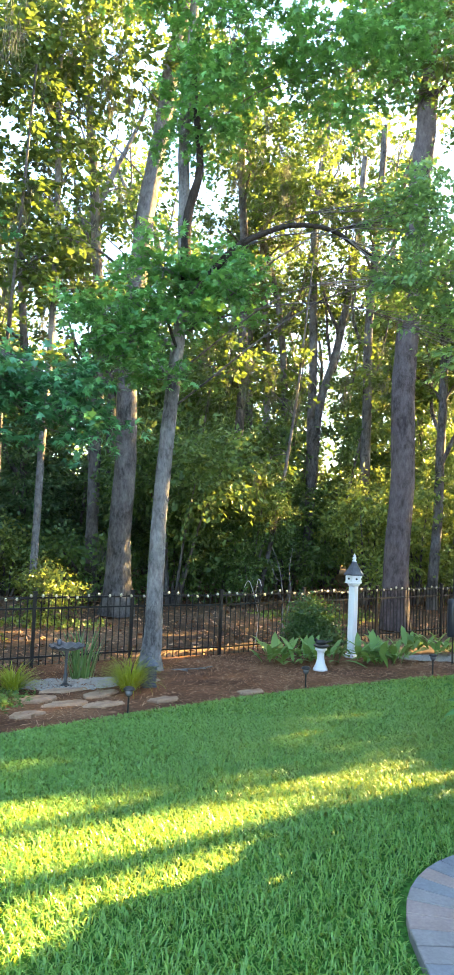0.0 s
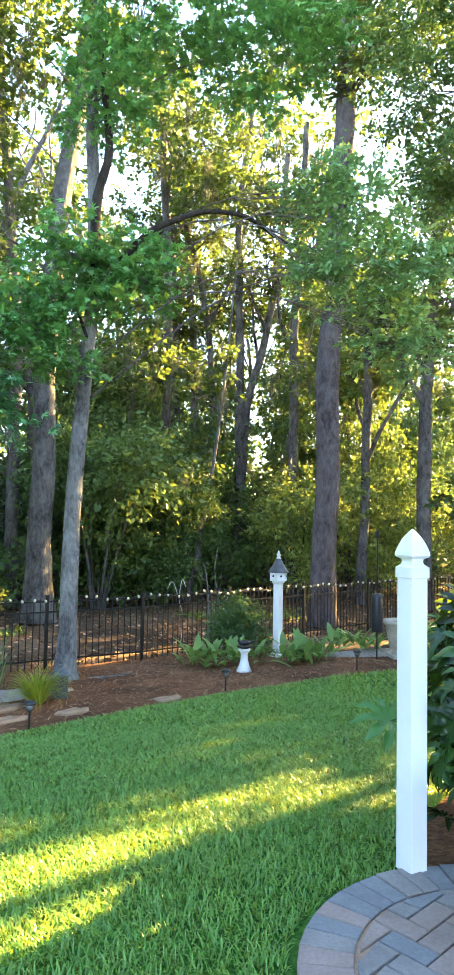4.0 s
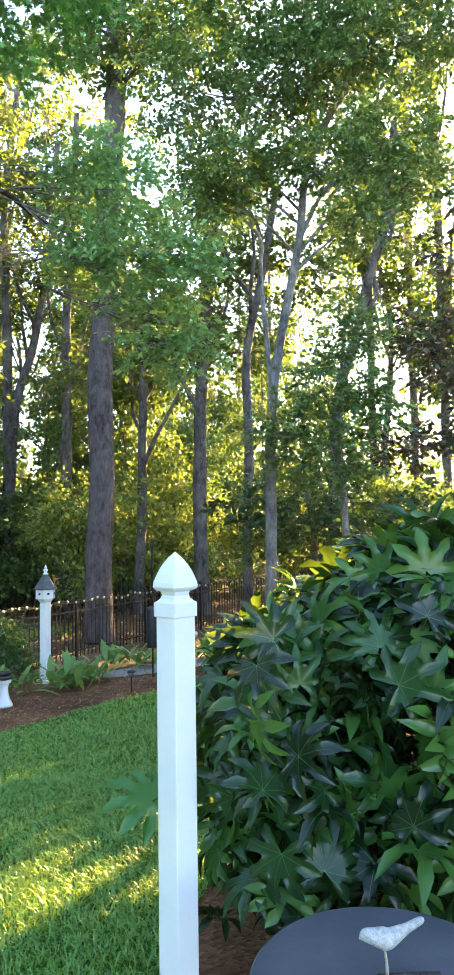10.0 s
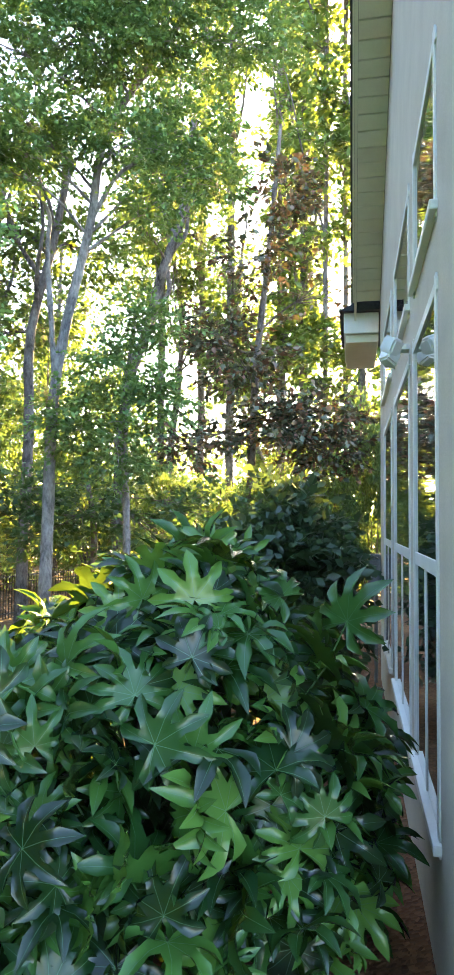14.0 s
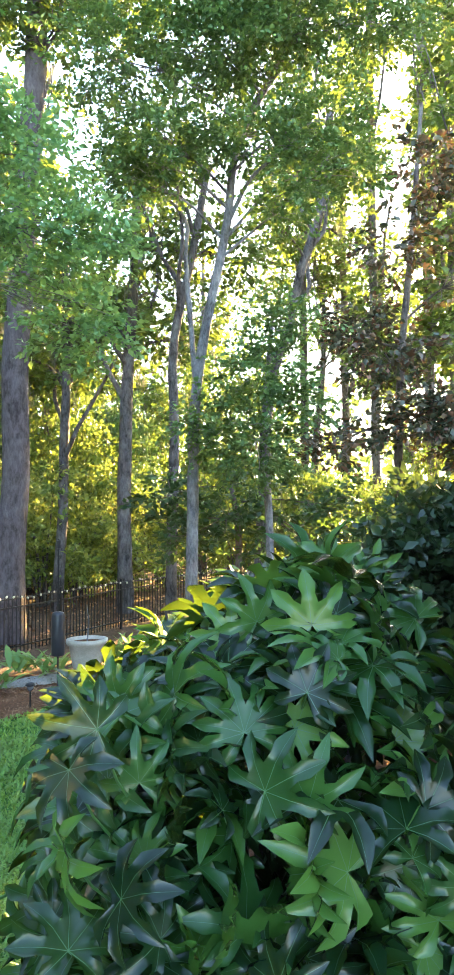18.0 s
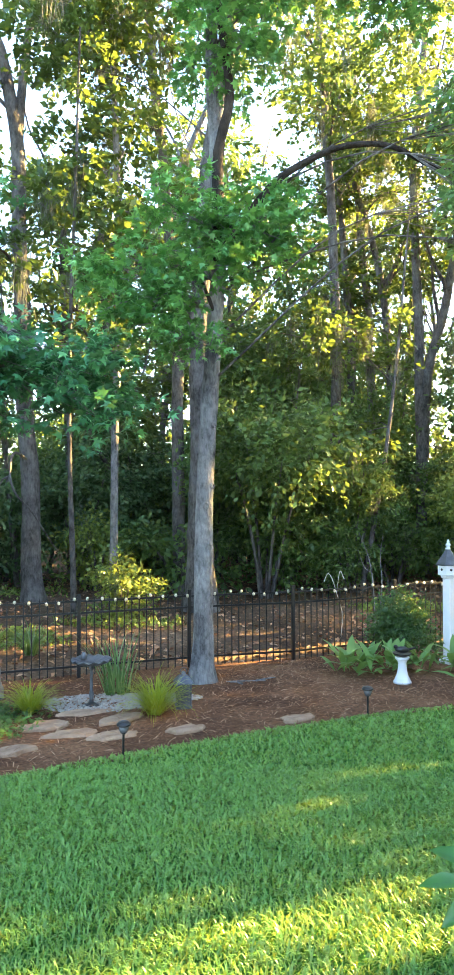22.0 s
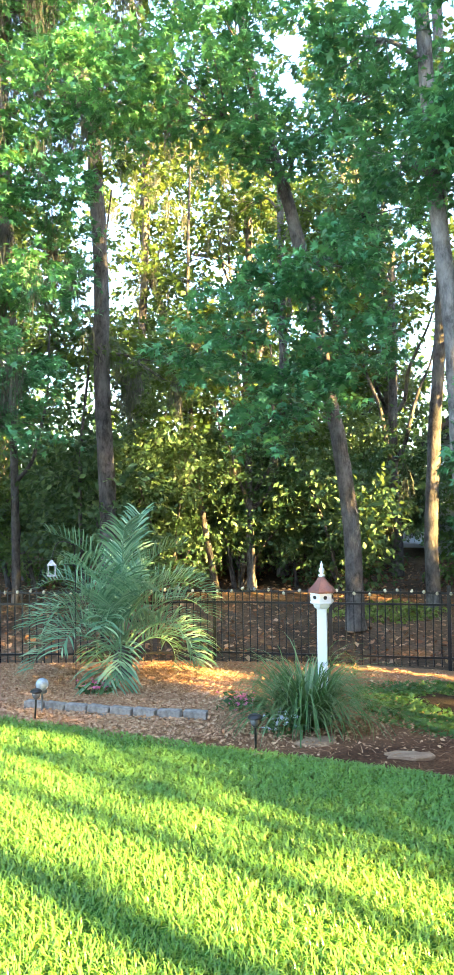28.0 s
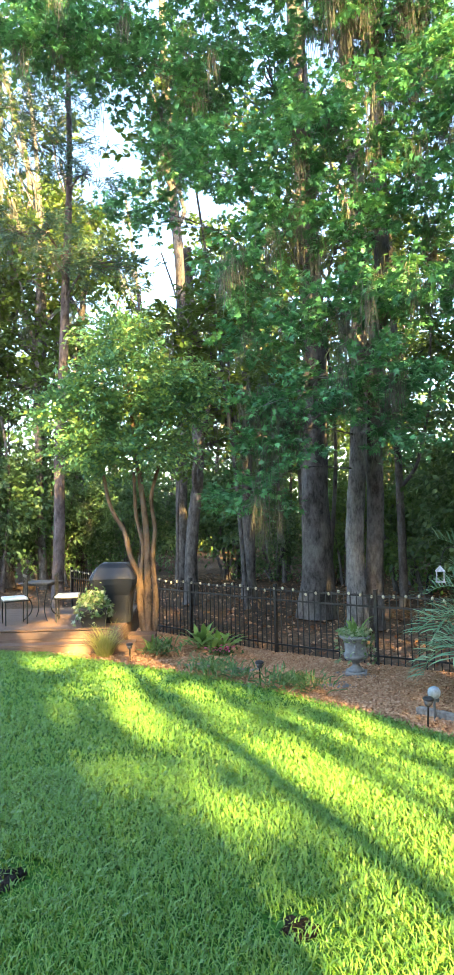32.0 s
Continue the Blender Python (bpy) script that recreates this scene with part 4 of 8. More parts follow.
tree('slim hardwood trunk deep in the woods', 'bark_brown', 'far', [(-18.06, 2.07, -1.03), (-18.06, 2.03, 1.9), (-18.06, 2.02, 5.4), (-18.06, 1.98, 10.72)], 0.12, 0.07,
     [], moss=6, auto=4)
tree('slim hardwood trunk deep in the woods', 'bark_brown', 'far', [(-7.82, 24.49, -1.03), (-7.89, 24.47, 4.49), (-8.36, 24.32, 11.44)], 0.2, 0.12,
     [], moss=6, auto=4)
tree('slim hardwood trunk deep in the woods', 'bark_brown', 'far', [(6.67, 22.74, -1.03), (6.86, 22.69, 4.85), (6.83, 22.69, 10.22)], 0.18, 0.11,
     [], moss=6, auto=4)
tree('moss-hung hardwood beyond the palm', 'bark_brown', 'far', [(-15.88, 4.19, -1.03), (-15.89, 4.17, 1.86), (-15.9, 4.1, 4.97), (-15.9, 4.05, 8.11), (-15.92, 3.94, 12.1), (-15.91, 4.04, 14.5), (-15.89, 4.16, 17.73)], 0.22, 0.15,
     [(-15.68, 5.32, 11.96, 1.25, 1.09), (-16, 3.16, 12.46, 1.09, 1.09), (-15.8, 4.74, 14.75, 1.72, 0.94), (-15.7, 5.23, 4.93, 0.94, 0.78)], moss=44)
tree('thick grey trunk of a moss-hung sweetgum', 'bark_brown', 'gum', [(-16.19, -0.1, -1.03), (-16.19, -0.04, 1.95), (-16.2, 0, 5.1), (-16.19, -0.03, 8.29), (-16.19, -0.09, 9.9), (-16.18, -0.16, 13.16), (-16.17, -0.2, 17.3)], 0.36, 0.2,
     [(-12.6, 0.18, 9.08, 1.37, 0.75), (-12.49, -0.6, 7.85, 1.12, 0.62), (-12.68, 1.67, 9.53, 1.19, 0.81), (-12.67, 1.12, 7.46, 1.19, 0.62), (-12.49, -0.54, 5.3, 1.25, 0.56), (-12.31, -1.44, 8.92, 0.87, 0.69), (-12.41, -1.01, 6.59, 1, 0.62), (-13.35, -2.94, 11.52, 1.65, 0.96), (-12.87, -4.22, 12.29, 1.51, 0.83), (-13.88, -0.76, 11.62, 1.38, 0.83), (-13.5, -2.44, 9.81, 1.1, 0.69), (-12.29, -5.43, 12.12, 1.24, 0.69), (-13.19, -3.39, 8.52, 0.83, 0.55), (-13.4, 0.4, 13.2, 1.6, 0.9), (-13.2, -1.8, 13.4, 1.6, 0.9), (-13.3, -5.2, 13.6, 1.6, 0.9), (-13.8, 2.6, 13.0, 1.5, 0.9)], flare=1.5, moss=34, dens=1.25)
tree('grey sweetgum trunk with broad green boughs', 'bark_pale', 'gum', [(-14.26, 0.99, -1.03), (-14.26, 1, 1.21), (-14.27, 1.11, 3.26), (-14.27, 1.28, 7.41), (-14.27, 1.14, 10.97), (-14.27, 1.25, 14.54)], 0.21, 0.15,
     [(-12.27, 2.14, 5.72, 1.21, 0.61), (-12.27, 1.09, 5.7, 1.21, 0.54), (-12.28, 1.74, 4.21, 1.21, 0.61), (-12.18, 0.08, 3.82, 1.21, 0.54), (-12.02, -0.92, 2.03, 0.85, 0.42), (-12.11, -0.42, 2.87, 0.97, 0.46), (-12.25, 2.55, 7.94, 0.97, 0.73), (-12.28, 1.94, 3.13, 0.85, 0.42)], flare=1.3, moss=22, dens=1.25)
tree('second trunk of the sweetgum clump with shaggy moss', 'bark_brown', 'gum', [(-14.57, 1.34, -1.03), (-14.58, 1.42, 1.88), (-14.58, 1.46, 3.97), (-14.58, 1.74, 7.48), (-14.58, 1.78, 11.77), (-14.58, 1.94, 14.65)], 0.2, 0.14,
     [(-14.02, 3, 10.91, 1.1, 1.1), (-14.08, 1.73, 12.29, 1.51, 0.83), (-14.01, 3.12, 7.1, 0.83, 0.83)], moss=44)
tree('massive straight pine trunk beyond the fence', 'bark_pine', 'far', [(4.25, 17.7, -1.03), (4.31, 17.68, 3.97), (4.38, 17.67, 7.34), (4.58, 17.62, 10.76), (4.66, 17.59, 12.84), (4.76, 17.57, 16.01), (4.82, 17.55, 20.52)], 0.33, 0.23,
     [(5.03, 17.72, 15.36, 1.49, 1.32), (6.3, 17.32, 16.95, 1.98, 1.32), (3.86, 18, 17.26, 1.65, 1.16), (5.1, 16.6, 13.6, 1.3, 0.8), (6.4, 16.2, 13.9, 1.3, 0.8), (3.9, 16.9, 14.2, 1.2, 0.8)], flare=1.25)
tree('slim grey forked tree with fresh green foliage', 'bark_pale', 'ovate', [(6.91, 13.55, -0.7), (6.92, 13.54, 0.92), (6.96, 13.52, 3.58), (7.15, 13.42, 5.42), (7.55, 13.2, 7.8), (7.76, 13.08, 9.4), (8.34, 12.72, 10.8), (9, 12.26, 12.12), (9.44, 11.93, 13.6)], 0.13, 0.05,
     [(6.18, 13.12, 9.04, 1.12, 0.75), (7.72, 12.29, 9.09, 1.12, 0.62), (7.13, 12.64, 11.04, 1.37, 0.87), (8.29, 11.91, 7.96, 0.87, 0.44), (8.19, 11.98, 11.46, 1.25, 0.87), (5.58, 13.38, 8.29, 0.75, 0.62), (5.89, 13.67, 8.88, 1.11, 0.74), (5.42, 13.85, 10.97, 1.36, 0.99), (8.93, 11.96, 9.62, 1.11, 0.74), (7.54, 12.87, 11.29, 1.36, 0.87), (9.42, 11.57, 8.69, 0.87, 0.5), (7.0, 12.9, 12.3, 1.4, 0.7), (8.5, 12.0, 12.6, 1.5, 0.7), (9.9, 11.2, 11.8, 1.3, 0.8), (5.6, 13.5, 12.6, 1.3, 0.7)], dens=1.6, own=[([(7.01, 13.5, 4.36), (6.83, 13.58, 6.92), (6.82, 13.59, 7.88), (6.33, 13.82, 8.47)], .06, .03), ([(7.55, 13.21, 7.73), (7.96, 12.96, 8.69), (8.4, 12.68, 9.15), (8.93, 12.31, 9.57)], .05, .025)])
tree('bronze-tinged magnolia tree beside the house', 'bark_brown', 'magnolia', [(13.82, 15.12, -0.95), (13.84, 15.11, 2.43), (13.92, 15.03, 5.95), (14.13, 14.83, 8.62), (14.28, 14.68, 11.32), (14.41, 14.54, 13.14)], 0.14, 0.05,
     [(13.4, 14.6, 8.91, 1.3, 1.1, 0.45), (14.58, 13.4, 4.6, 1.53, 0.8), (13.17, 14.83, 6.16, 1.36, 0.94, 0.7), (14.78, 13.18, 3.6, 1.19, 0.8), (12.66, 15.27, 6.86, 0.94, 0.77), (13.92, 14.1, 10.9, 1.02, 0.84), (13.88, 14.14, 4.42, 1.36, 0.84), (14.6, 13.38, 8.0, 1.3, 1.4, 0.16), (12.11, 15.7, 3.77, 1.02, 0.67)], dens=1.5)
tree('bushy green understory tree', 'bark_pale', 'ovate', [(8.37, 12.95, -0.53), (8.37, 12.95, 1.6), (8.31, 12.99, 3.53), (8.36, 12.95, 4.83), (8.47, 12.89, 6.15)], 0.09, 0.04,
     [(7.83, 12.34, 4.65, 1.03, 0.79), (7.73, 12.41, 3.18, 1.09, 0.73), (8.24, 12.08, 5.65, 0.79, 0.54), (7, 12.82, 3.65, 0.73, 0.73), (8.44, 11.94, 4.04, 0.61, 0.73)], dens=1.6)
tree('dark glossy evergreen filling the wood edge', 'bark_brown', 'dark', [(8.82, 15.01, -0.7), (8.82, 15.02, 1.45), (8.69, 15.09, 2.61)], 0.1, 0.05,
     [(8.33, 14.72, 1.88, 1.56, 0.85), (9.64, 13.91, 1.59, 1.28, 0.85), (10.55, 13.23, 1.87, 1, 0.85), (7.46, 15.16, 1.6, 0.85, 0.71), (7.09, 15.33, 2.29, 0.85, 0.57)])
tree('multi-stemmed crape myrtle with peeling tan bark', 'bark_crape', 'crape', [(-11.19, -2.75, -0.88), (-11.2, -2.73, 0.08), (-11.19, -2.74, 1.25), (-11.16, -2.83, 2.19), (-11.13, -2.93, 3.13), (-11.09, -3.01, 4.32)], 0.08, 0.03,
     [(-10.88, -3, 4.04, 1.22, 0.7), (-10.52, -3.83, 3.57, 0.87, 0.58), (-11.19, -2.13, 3.8, 0.76, 0.58), (-10.85, -3.09, 4.97, 0.82, 0.41), (-11, -2.7, 2.88, 1.05, 0.47), (-10.65, -3.54, 2.88, 0.76, 0.47), (-11.29, -1.79, 4.15, 0.47, 0.47)], dens=2.7, own=[([(-11.18, -2.77, -0.78), (-11.15, -2.87, -0.14), (-11.14, -2.9, 0.44), (-11.08, -3.04, 0.91), (-11.05, -3.12, 1.32), (-10.96, -3.35, 1.79), (-10.9, -3.47, 2.44)], .07, .03), ([(-11.22, -2.66, -0.79), (-11.25, -2.6, 0.08), (-11.23, -2.64, 0.78), (-11.25, -2.59, 1.36), (-11.23, -2.64, 1.95), (-11.28, -2.5, 2.54)], .06, .03), ([(-11.21, -2.71, -0.79), (-11.2, -2.74, -0.15), (-11.15, -2.86, 0.44), (-11.17, -2.8, 1.02), (-11.13, -2.91, 1.61), (-11.12, -2.94, 2.43)], .05, .03)])
tree('soft blue-green pine at the wood edge', 'bark_pine', 'needle', [(-15.59, -6.89, -0.99), (-15.69, -6.67, 5.47), (-15.8, -6.47, 9.73), (-15.83, -6.41, 14.05)], 0.16, 0.06,
     [(-14.91, -6.88, 11.38, 1.32, 0.83), (-15.54, -5.61, 10.68, 0.99, 0.74), (-14.82, -7.04, 9.22, 0.99, 0.83), (-15.71, -5.2, 8.36, 0.83, 0.66), (-15.11, -6.51, 8.29, 0.99, 0.66), (-15.28, -6.16, 12.81, 0.99, 0.83), (-14.61, -7.41, 12.45, 0.83, 0.99)])
tree('dappled hardwood filling the canopy', 'bark_brown', 'far', [(-0.2, 25.22, -1.03), (0.02, 25.23, 6.69), (-0.19, 25.22, 13.27), (-0.61, 25.2, 19.93)], 0.2, 0.12,
     [(0.3, 23.24, 14.81, 2.42, 1.21), (2.29, 23.21, 13.33, 1.82, 1.01), (-0.87, 23.17, 17.1, 2.42, 1.21), (-0.86, 23.17, 7.03, 2.02, 1.21), (2.91, 23.16, 16.3, 1.61, 1.21)], moss=20)
tree('mossy hardwood deep behind the palm', 'bark_brown', 'far', [(-24.5, 6.77, -1.03), (-24.51, 6.74, 6.51), (-24.45, 7.03, 12.5), (-24.53, 6.63, 18.5), (-24.55, 6.55, 22.37)], 0.18, 0.1,
     [(-24.47, 6.92, 12.97, 2.15, 1.43), (-24.38, 7.35, 10.11, 1.91, 1.31), (-24.6, 6.25, 15.82, 1.91, 1.43), (-24.08, 8.56, 14.95, 1.67, 1.43), (-24.69, 5.71, 7.92, 1.67, 1.19), (-24.34, 7.54, 6.52, 1.91, 1.19)], moss=46)
tree('pale mossy hardwood in the deep woods', 'bark_pale', 'far', [(1.08, 31.25, -1.03), (1.24, 31.25, 7.99), (0.85, 31.25, 13.5), (0.6, 31.25, 19.08), (0.88, 31.25, 24.8)], 0.2, 0.1,
     [(0.86, 31.25, 15.45, 2.2, 1.38), (-0.22, 31.23, 11.22, 1.93, 1.38), (2.21, 31.22, 13.01, 1.65, 1.1), (0.6, 31.25, 19.64, 2.48, 1.65)], moss=40)

# ---- woods beyond the fence ----
def woodland(n, near, far, ok, seed):
    """Scattered plan points beyond the fence, between two distances from the garden."""
    r = np.random.default_rng(seed)
    pts = []
    while len(pts) < n:
        a, d = radians(r.uniform(-128, 62)), math.sqrt(r.uniform(near ** 2, far ** 2))
        x, y = 0.8 + d * math.sin(a), 1.2 + d * math.cos(a)
        if abs(math.degrees(a) + 54.2) < 3.0 or (math.degrees(a) > 22 and d > 29 and r.random() < 0.6):
            continue
        if inside(x, y) < -ok and all((x - q) ** 2 + (y - w) ** 2 > 2.4 for q, w in pts):
            u = 0.848 * y - 0.53 * x
            if x > 6 and -4.0 < u < 6.0:
                continue
            if not (x > 4 and -0.8 < (x * HN[0] + y * HN[1]) and x * HD[0] + y * HD[1] < 18):
                pts.append((x, y))
    return pts


def far_tree(seed, leaf, height):
    r = np.random.default_rng(seed)
    pts = [(0, 0, 0), (r.normal(0, 0.3), r.normal(0, 0.3), height * 0.35), (r.normal(0, 0.7), r.normal(0, 0.7), height * 0.7), (r.normal(0, 1), r.normal(0, 1), height)]
    blobs = []
    for k in range(10):
        a, z, d = r.uniform(0, 6.28), height * r.uniform(0.36, 1.0), r.uniform(0.4, 2.6)
        blobs.append((d * math.cos(a), d * math.sin(a), z, r.uniform(1.2, 2.1), r.uniform(0.7, 1.2)))
    return tree("tall hardwood of the woods behind the fence", "bark_brown", leaf, pts, r.uniform(0.13, 0.24), 0.07, blobs, moss=int(r.uniform(6, 12)), dens=0.6, name="woodland_tree", group="woodland trees")


LEAF["deep"] = (LEAF["far"][0], 0.27, "oval")
LEAF["high"] = (LEAF["far"][0], 0.29, "oval")
LEAF["under"] = (leafy("understory_leaf", [(0.0374, 0.0833, 0.029), (0.0562, 0.128, 0.04), (0.0936, 0.183, 0.05), (0.15, 0.237, 0.064)], (0.3, 0.39, 0.07), 0.28), 0.2, "oval")
kinds = [far_tree(50 + i, "deep", h) for i, h in enumerate((17, 20, 23, 19, 16, 21))]
spots = woodland(62, 25, 52, 8, 11)
rr = np.random.default_rng(5)
for i, (x, y) in enumerate(spots):
    m = pose(x, y, ground_z(x, y) - 0.1, 0, 0, rr.uniform(0, 360)) @ Matrix.Scale(rr.uniform(0.85, 1.15), 4)
    if i < len(kinds):
        kinds[i].matrix_basis = pose(x, y, ground_z(x, y) - 0.1, 0, 0, rr.uniform(0, 360))
    else:
        copy_thing(kinds[i % len(kinds)], m)


# understory green in two copies, with sunlight and shade put into the leaf colour
LEAF["under_lit"] = (leafy("understory_leaf_sunlit_tint", [(0.0508, 0.104, 0.0306), (0.1, 0.177, 0.0423), (0.185, 0.265, 0.0558), (0.268, 0.325, 0.0837)], (0.38, 0.44, 0.08), 0.34), 0.14, "oval")
LEAF["under_shaded"] = (leafy("understory_leaf_shade_tint", [(0.0291, 0.0718, 0.0374), (0.0485, 0.113, 0.052), (0.0854, 0.178, 0.0707), (0.17, 0.261, 0.117)], (0.25, 0.35, 0.07), 0.28), 0.14, "oval")


def understory(seed, w, h, look="under"):
    """A dense wild bush: several stems and a broad uneven crown down to the ground."""
    global tree_no
    tree_no += 1
    r = np.random.default_rng(seed)
    b = root("understory_bush", 0, 0, 0, "dense dark-green bush at the edge of the woods", "bush", "understory bushes")
    bits, cl, cw = [], [], []
    for k in range(7):
        a = 6.28 * k / 7 + r.uniform(0, 0.6)
        c = np.array([w * 0.55 * math.cos(a) * r.uniform(0.3, 1.1), w * 0.55 * math.sin(a) * r.uniform(0.3, 1.1), h * r.uniform(0.2, 0.85)])
        bits.append(tube(spline([(0.15 * math.cos(a), 0.15 * math.sin(a), 0), c * 0.5 + np.array([0, 0, 0.2]), c], 7), np.linspace(0.05, 0.015, 7), 5))
        q, way, _ = clump(c, w * 0.36, h * 0.2, int(9 * w * h / 2), 17, r, 0.3)
        cl.append(q)
        cw.append(way)
    v, f = join(bits)
    put(new("stem", np_mesh("stem", v, f, M["bark_brown"], True)), b)
    q, way = np.vstack(cl), np.vstack(cw)
    keep = q[:, 2] > 0.05
    v, f = leaves(q[keep], 0.155, "oval", r, 0.45, heading=way[keep])
    tagged(put(new("crown", np_mesh("crown", v, f, LEAF[look][0])), b), kind="stuff")
    q = q[q[:, 2] > 1.2]
    q = q[r.integers(0, len(q), 5)]
    q = (q[:, None] + r.standard_normal((5, 50, 3)) * np.array([0.09, 0.09, 0.2])).reshape(-1, 3)
    v, f = strands(q, r, 0.7)
    tagged(put(new("hanging_moss", np_mesh("hanging_moss", v, f, M["moss"])), b), "grey hanging Spanish moss", kind="stuff")
    return b


bushes = [understory(70 + i, w, h, look) for i, (w, h, look) in enumerate(((2.6, 3.6, "under_shaded"), (3.0, 4.6, "under"), (2.2, 2.6, "under_lit"), (3.2, 5.6, "under"), (2.4, 4.2, "under_lit"), (2.2, 4.6, "under_lit"), (2.0, 2.0, "under"), (3.4, 6.6, "under_shaded"), (3.0, 7.4, "under"), (3.6, 5.4, "under_shaded")))]
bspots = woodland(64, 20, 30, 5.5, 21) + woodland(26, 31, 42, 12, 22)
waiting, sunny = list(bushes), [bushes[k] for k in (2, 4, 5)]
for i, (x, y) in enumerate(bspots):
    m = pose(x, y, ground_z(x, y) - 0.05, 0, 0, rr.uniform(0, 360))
    # sunlit-coloured bushes go to the right, shade-coloured ones to the far left
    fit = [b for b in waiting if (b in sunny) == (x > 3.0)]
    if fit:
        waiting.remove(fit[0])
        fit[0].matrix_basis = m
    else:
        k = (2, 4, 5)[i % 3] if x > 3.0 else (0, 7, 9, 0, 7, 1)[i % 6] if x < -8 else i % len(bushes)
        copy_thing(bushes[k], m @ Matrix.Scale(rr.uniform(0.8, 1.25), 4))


for i in range(22):
    a, d = radians(rr.uniform(-12, 33)), rr.uniform(27, 45)
    x, y = 0.8 + d * math.sin(a), 1.2 + d * math.cos(a)
    copy_thing(bushes[(3, 8, 4, 7, 8)[i % 5]], pose(x, y, ground_z(x, y) - 0.05, 0, 0, rr.uniform(0, 360)) @ Matrix.Diagonal((1.15, 1.15, rr.uniform(1.1, 1.9), 1)))


def far_woods():
    r = np.random.default_rng(3)
    n = 56000
    a, d = np.radians(r.uniform(-135, 66, n)), r.uniform(46, 64, n)
    z = np.abs(r.normal(0, 1, n)) * 5.5 - 1.2
    c = np.stack([d * np.sin(a), d * np.cos(a), z], 1)
    c += r.standard_normal((n, 3)) * 0.2
    v, f = leaves(c, 0.7, "oval", r, 0.3)
    tagged(new("far_woods", np_mesh("far_woods", v, f, LEAF["under"][0])), "hazy green mass of distant woodland foliage", "woods", kind="stuff")


far_woods()


def sunward(u, w):
    """A plan point w metres towards the sun and u metres across its light."""
    return -0.53 * u + 0.848 * w, 0.848 * u + 0.53 * w


def high_tree(seed, u, w, r0, columns, dens=1.3):
    """A mostly unseen tree added sunward to block sunlight: its crown fills columns (u, half width, lowest, highest).
    """
    r = np.random.default_rng(seed)
    x, y = sunward(u, w)
    pts = [(x, y, -0.9), (x + r.normal(0, 0.02), y + r.normal(0, 0.02), 9), (x + r.normal(0, 0.03), y, 18), (x, y, 27)]
    blobs = []
    for cu, hw, lo, hi in columns:
        z = lo
        while z < hi:
            bu, bw = cu + r.uniform(-0.15, 0.15), w + r.uniform(-0.8, 0.8)
            bx, by = sunward(bu, bw)
            blobs.append((bx, by, z + 0.5 * hw, hw * r.uniform(0.9, 1.1), max(0.5, 0.7 * hw), 1.0 if u < 2 or z > 11 else 2.6 if u > 8 else 1.5 if z > 6 else 0.5))
            z += max(0.9, 1.1 * hw)
    return tree("tall high-crowned tree standing beyond the house", "bark_brown", "high", pts, r0, 0.75 * r0, blobs, dens=dens, name="woodland_tree", group="woodland trees")


# added sun blockers; the gaps between their columns let light stripes onto the lawn
SUNWARD = ((-16.5, 26, 0.2, ((-16.5, 2.0, 4, 30),)), (-12.5, 28, 0.2, ((-12.5, 2.0, 4, 30),)), (-8.3, 27, 0.2, ((-8.3, 2.0, 4, 32),)), (-4.6, 30, 0.2, ((-4.6, 1.5, 3, 33),)), (-2.0, 31, 0.2, ((-2.0, 1.5, 3, 33),)),
           (-0.1, 29, 0.2, ((-0.2, 1.3, 3, 33),)), (1.15, 30, 0.2, ((1.1, 0.8, 3, 33), (1.85, 0.28, 12.0, 14))), (2.83, 24, 0.14, ((2.35, 0.45, 2, 8.4), (2.83, 0.12, 11, 11.8), (2.5, 0.8, 13.0, 28))), (3.58, 26, 0.1, ((3.25, 0.4, 2, 9.0), (3.3, 0.5, 12.2, 15), (3.5, 0.9, 15, 17.5), (3.5, 0.9, 21, 30))),
           (4.2, 25, 0.1, ((3.9, 0.4, 2, 8.5), (4.5, 0.5, 2, 9.4), (3.9, 0.4, 11.4, 13), (4.6, 0.5, 12.2, 14), (4.3, 0.9, 14, 29))),
           (5.7, 29, 0.2, ((5.6, 0.95, 8.0, 34),)), (7.1, 31, 0.22, ((6.9, 1.15, 7.8, 34),)), (9.2, 30, 0.2, ((9.3, 1.3, 17, 32), (9.4, 1.1, 7.5, 10.5), (8.55, 0.6, 7.5, 12.4), (9.2, 0.9, 11.5, 14.6), (7.8, 0.55, 6.5, 10))), (11.6, 33, 0.2, ((11.6, 1.2, 18, 32),)), (13.3, 32, 0.2, ((13.3, 1.3, 13, 32), (12.0, 0.8, 13, 18), (15.2, 1.2, 14, 21))))
for i, (u, w, r0, columns) in enumerate(SUNWARD):
    high_tree(600 + i, u, w, r0, columns, 0.9 if u < -5 else 1.9 if u < 2 else 1.3 if u < 8 else 0.8)
for i, (u, w, k) in enumerate(((6.3, 23, 0.8), (7.6, 25, 0.9), (9.2, 23, 0.8), (10.8, 26, 1.0), (12.6, 24, 1.0), (14.4, 27, 1.2), (8.6, 30, 1.2))):
    x, y = sunward(u, w)
    copy_thing(bushes[i % 7], pose(x, y, -0.9, 0, 0, 50 * i) @ Matrix.Diagonal((0.8, 0.8, k, 1)))
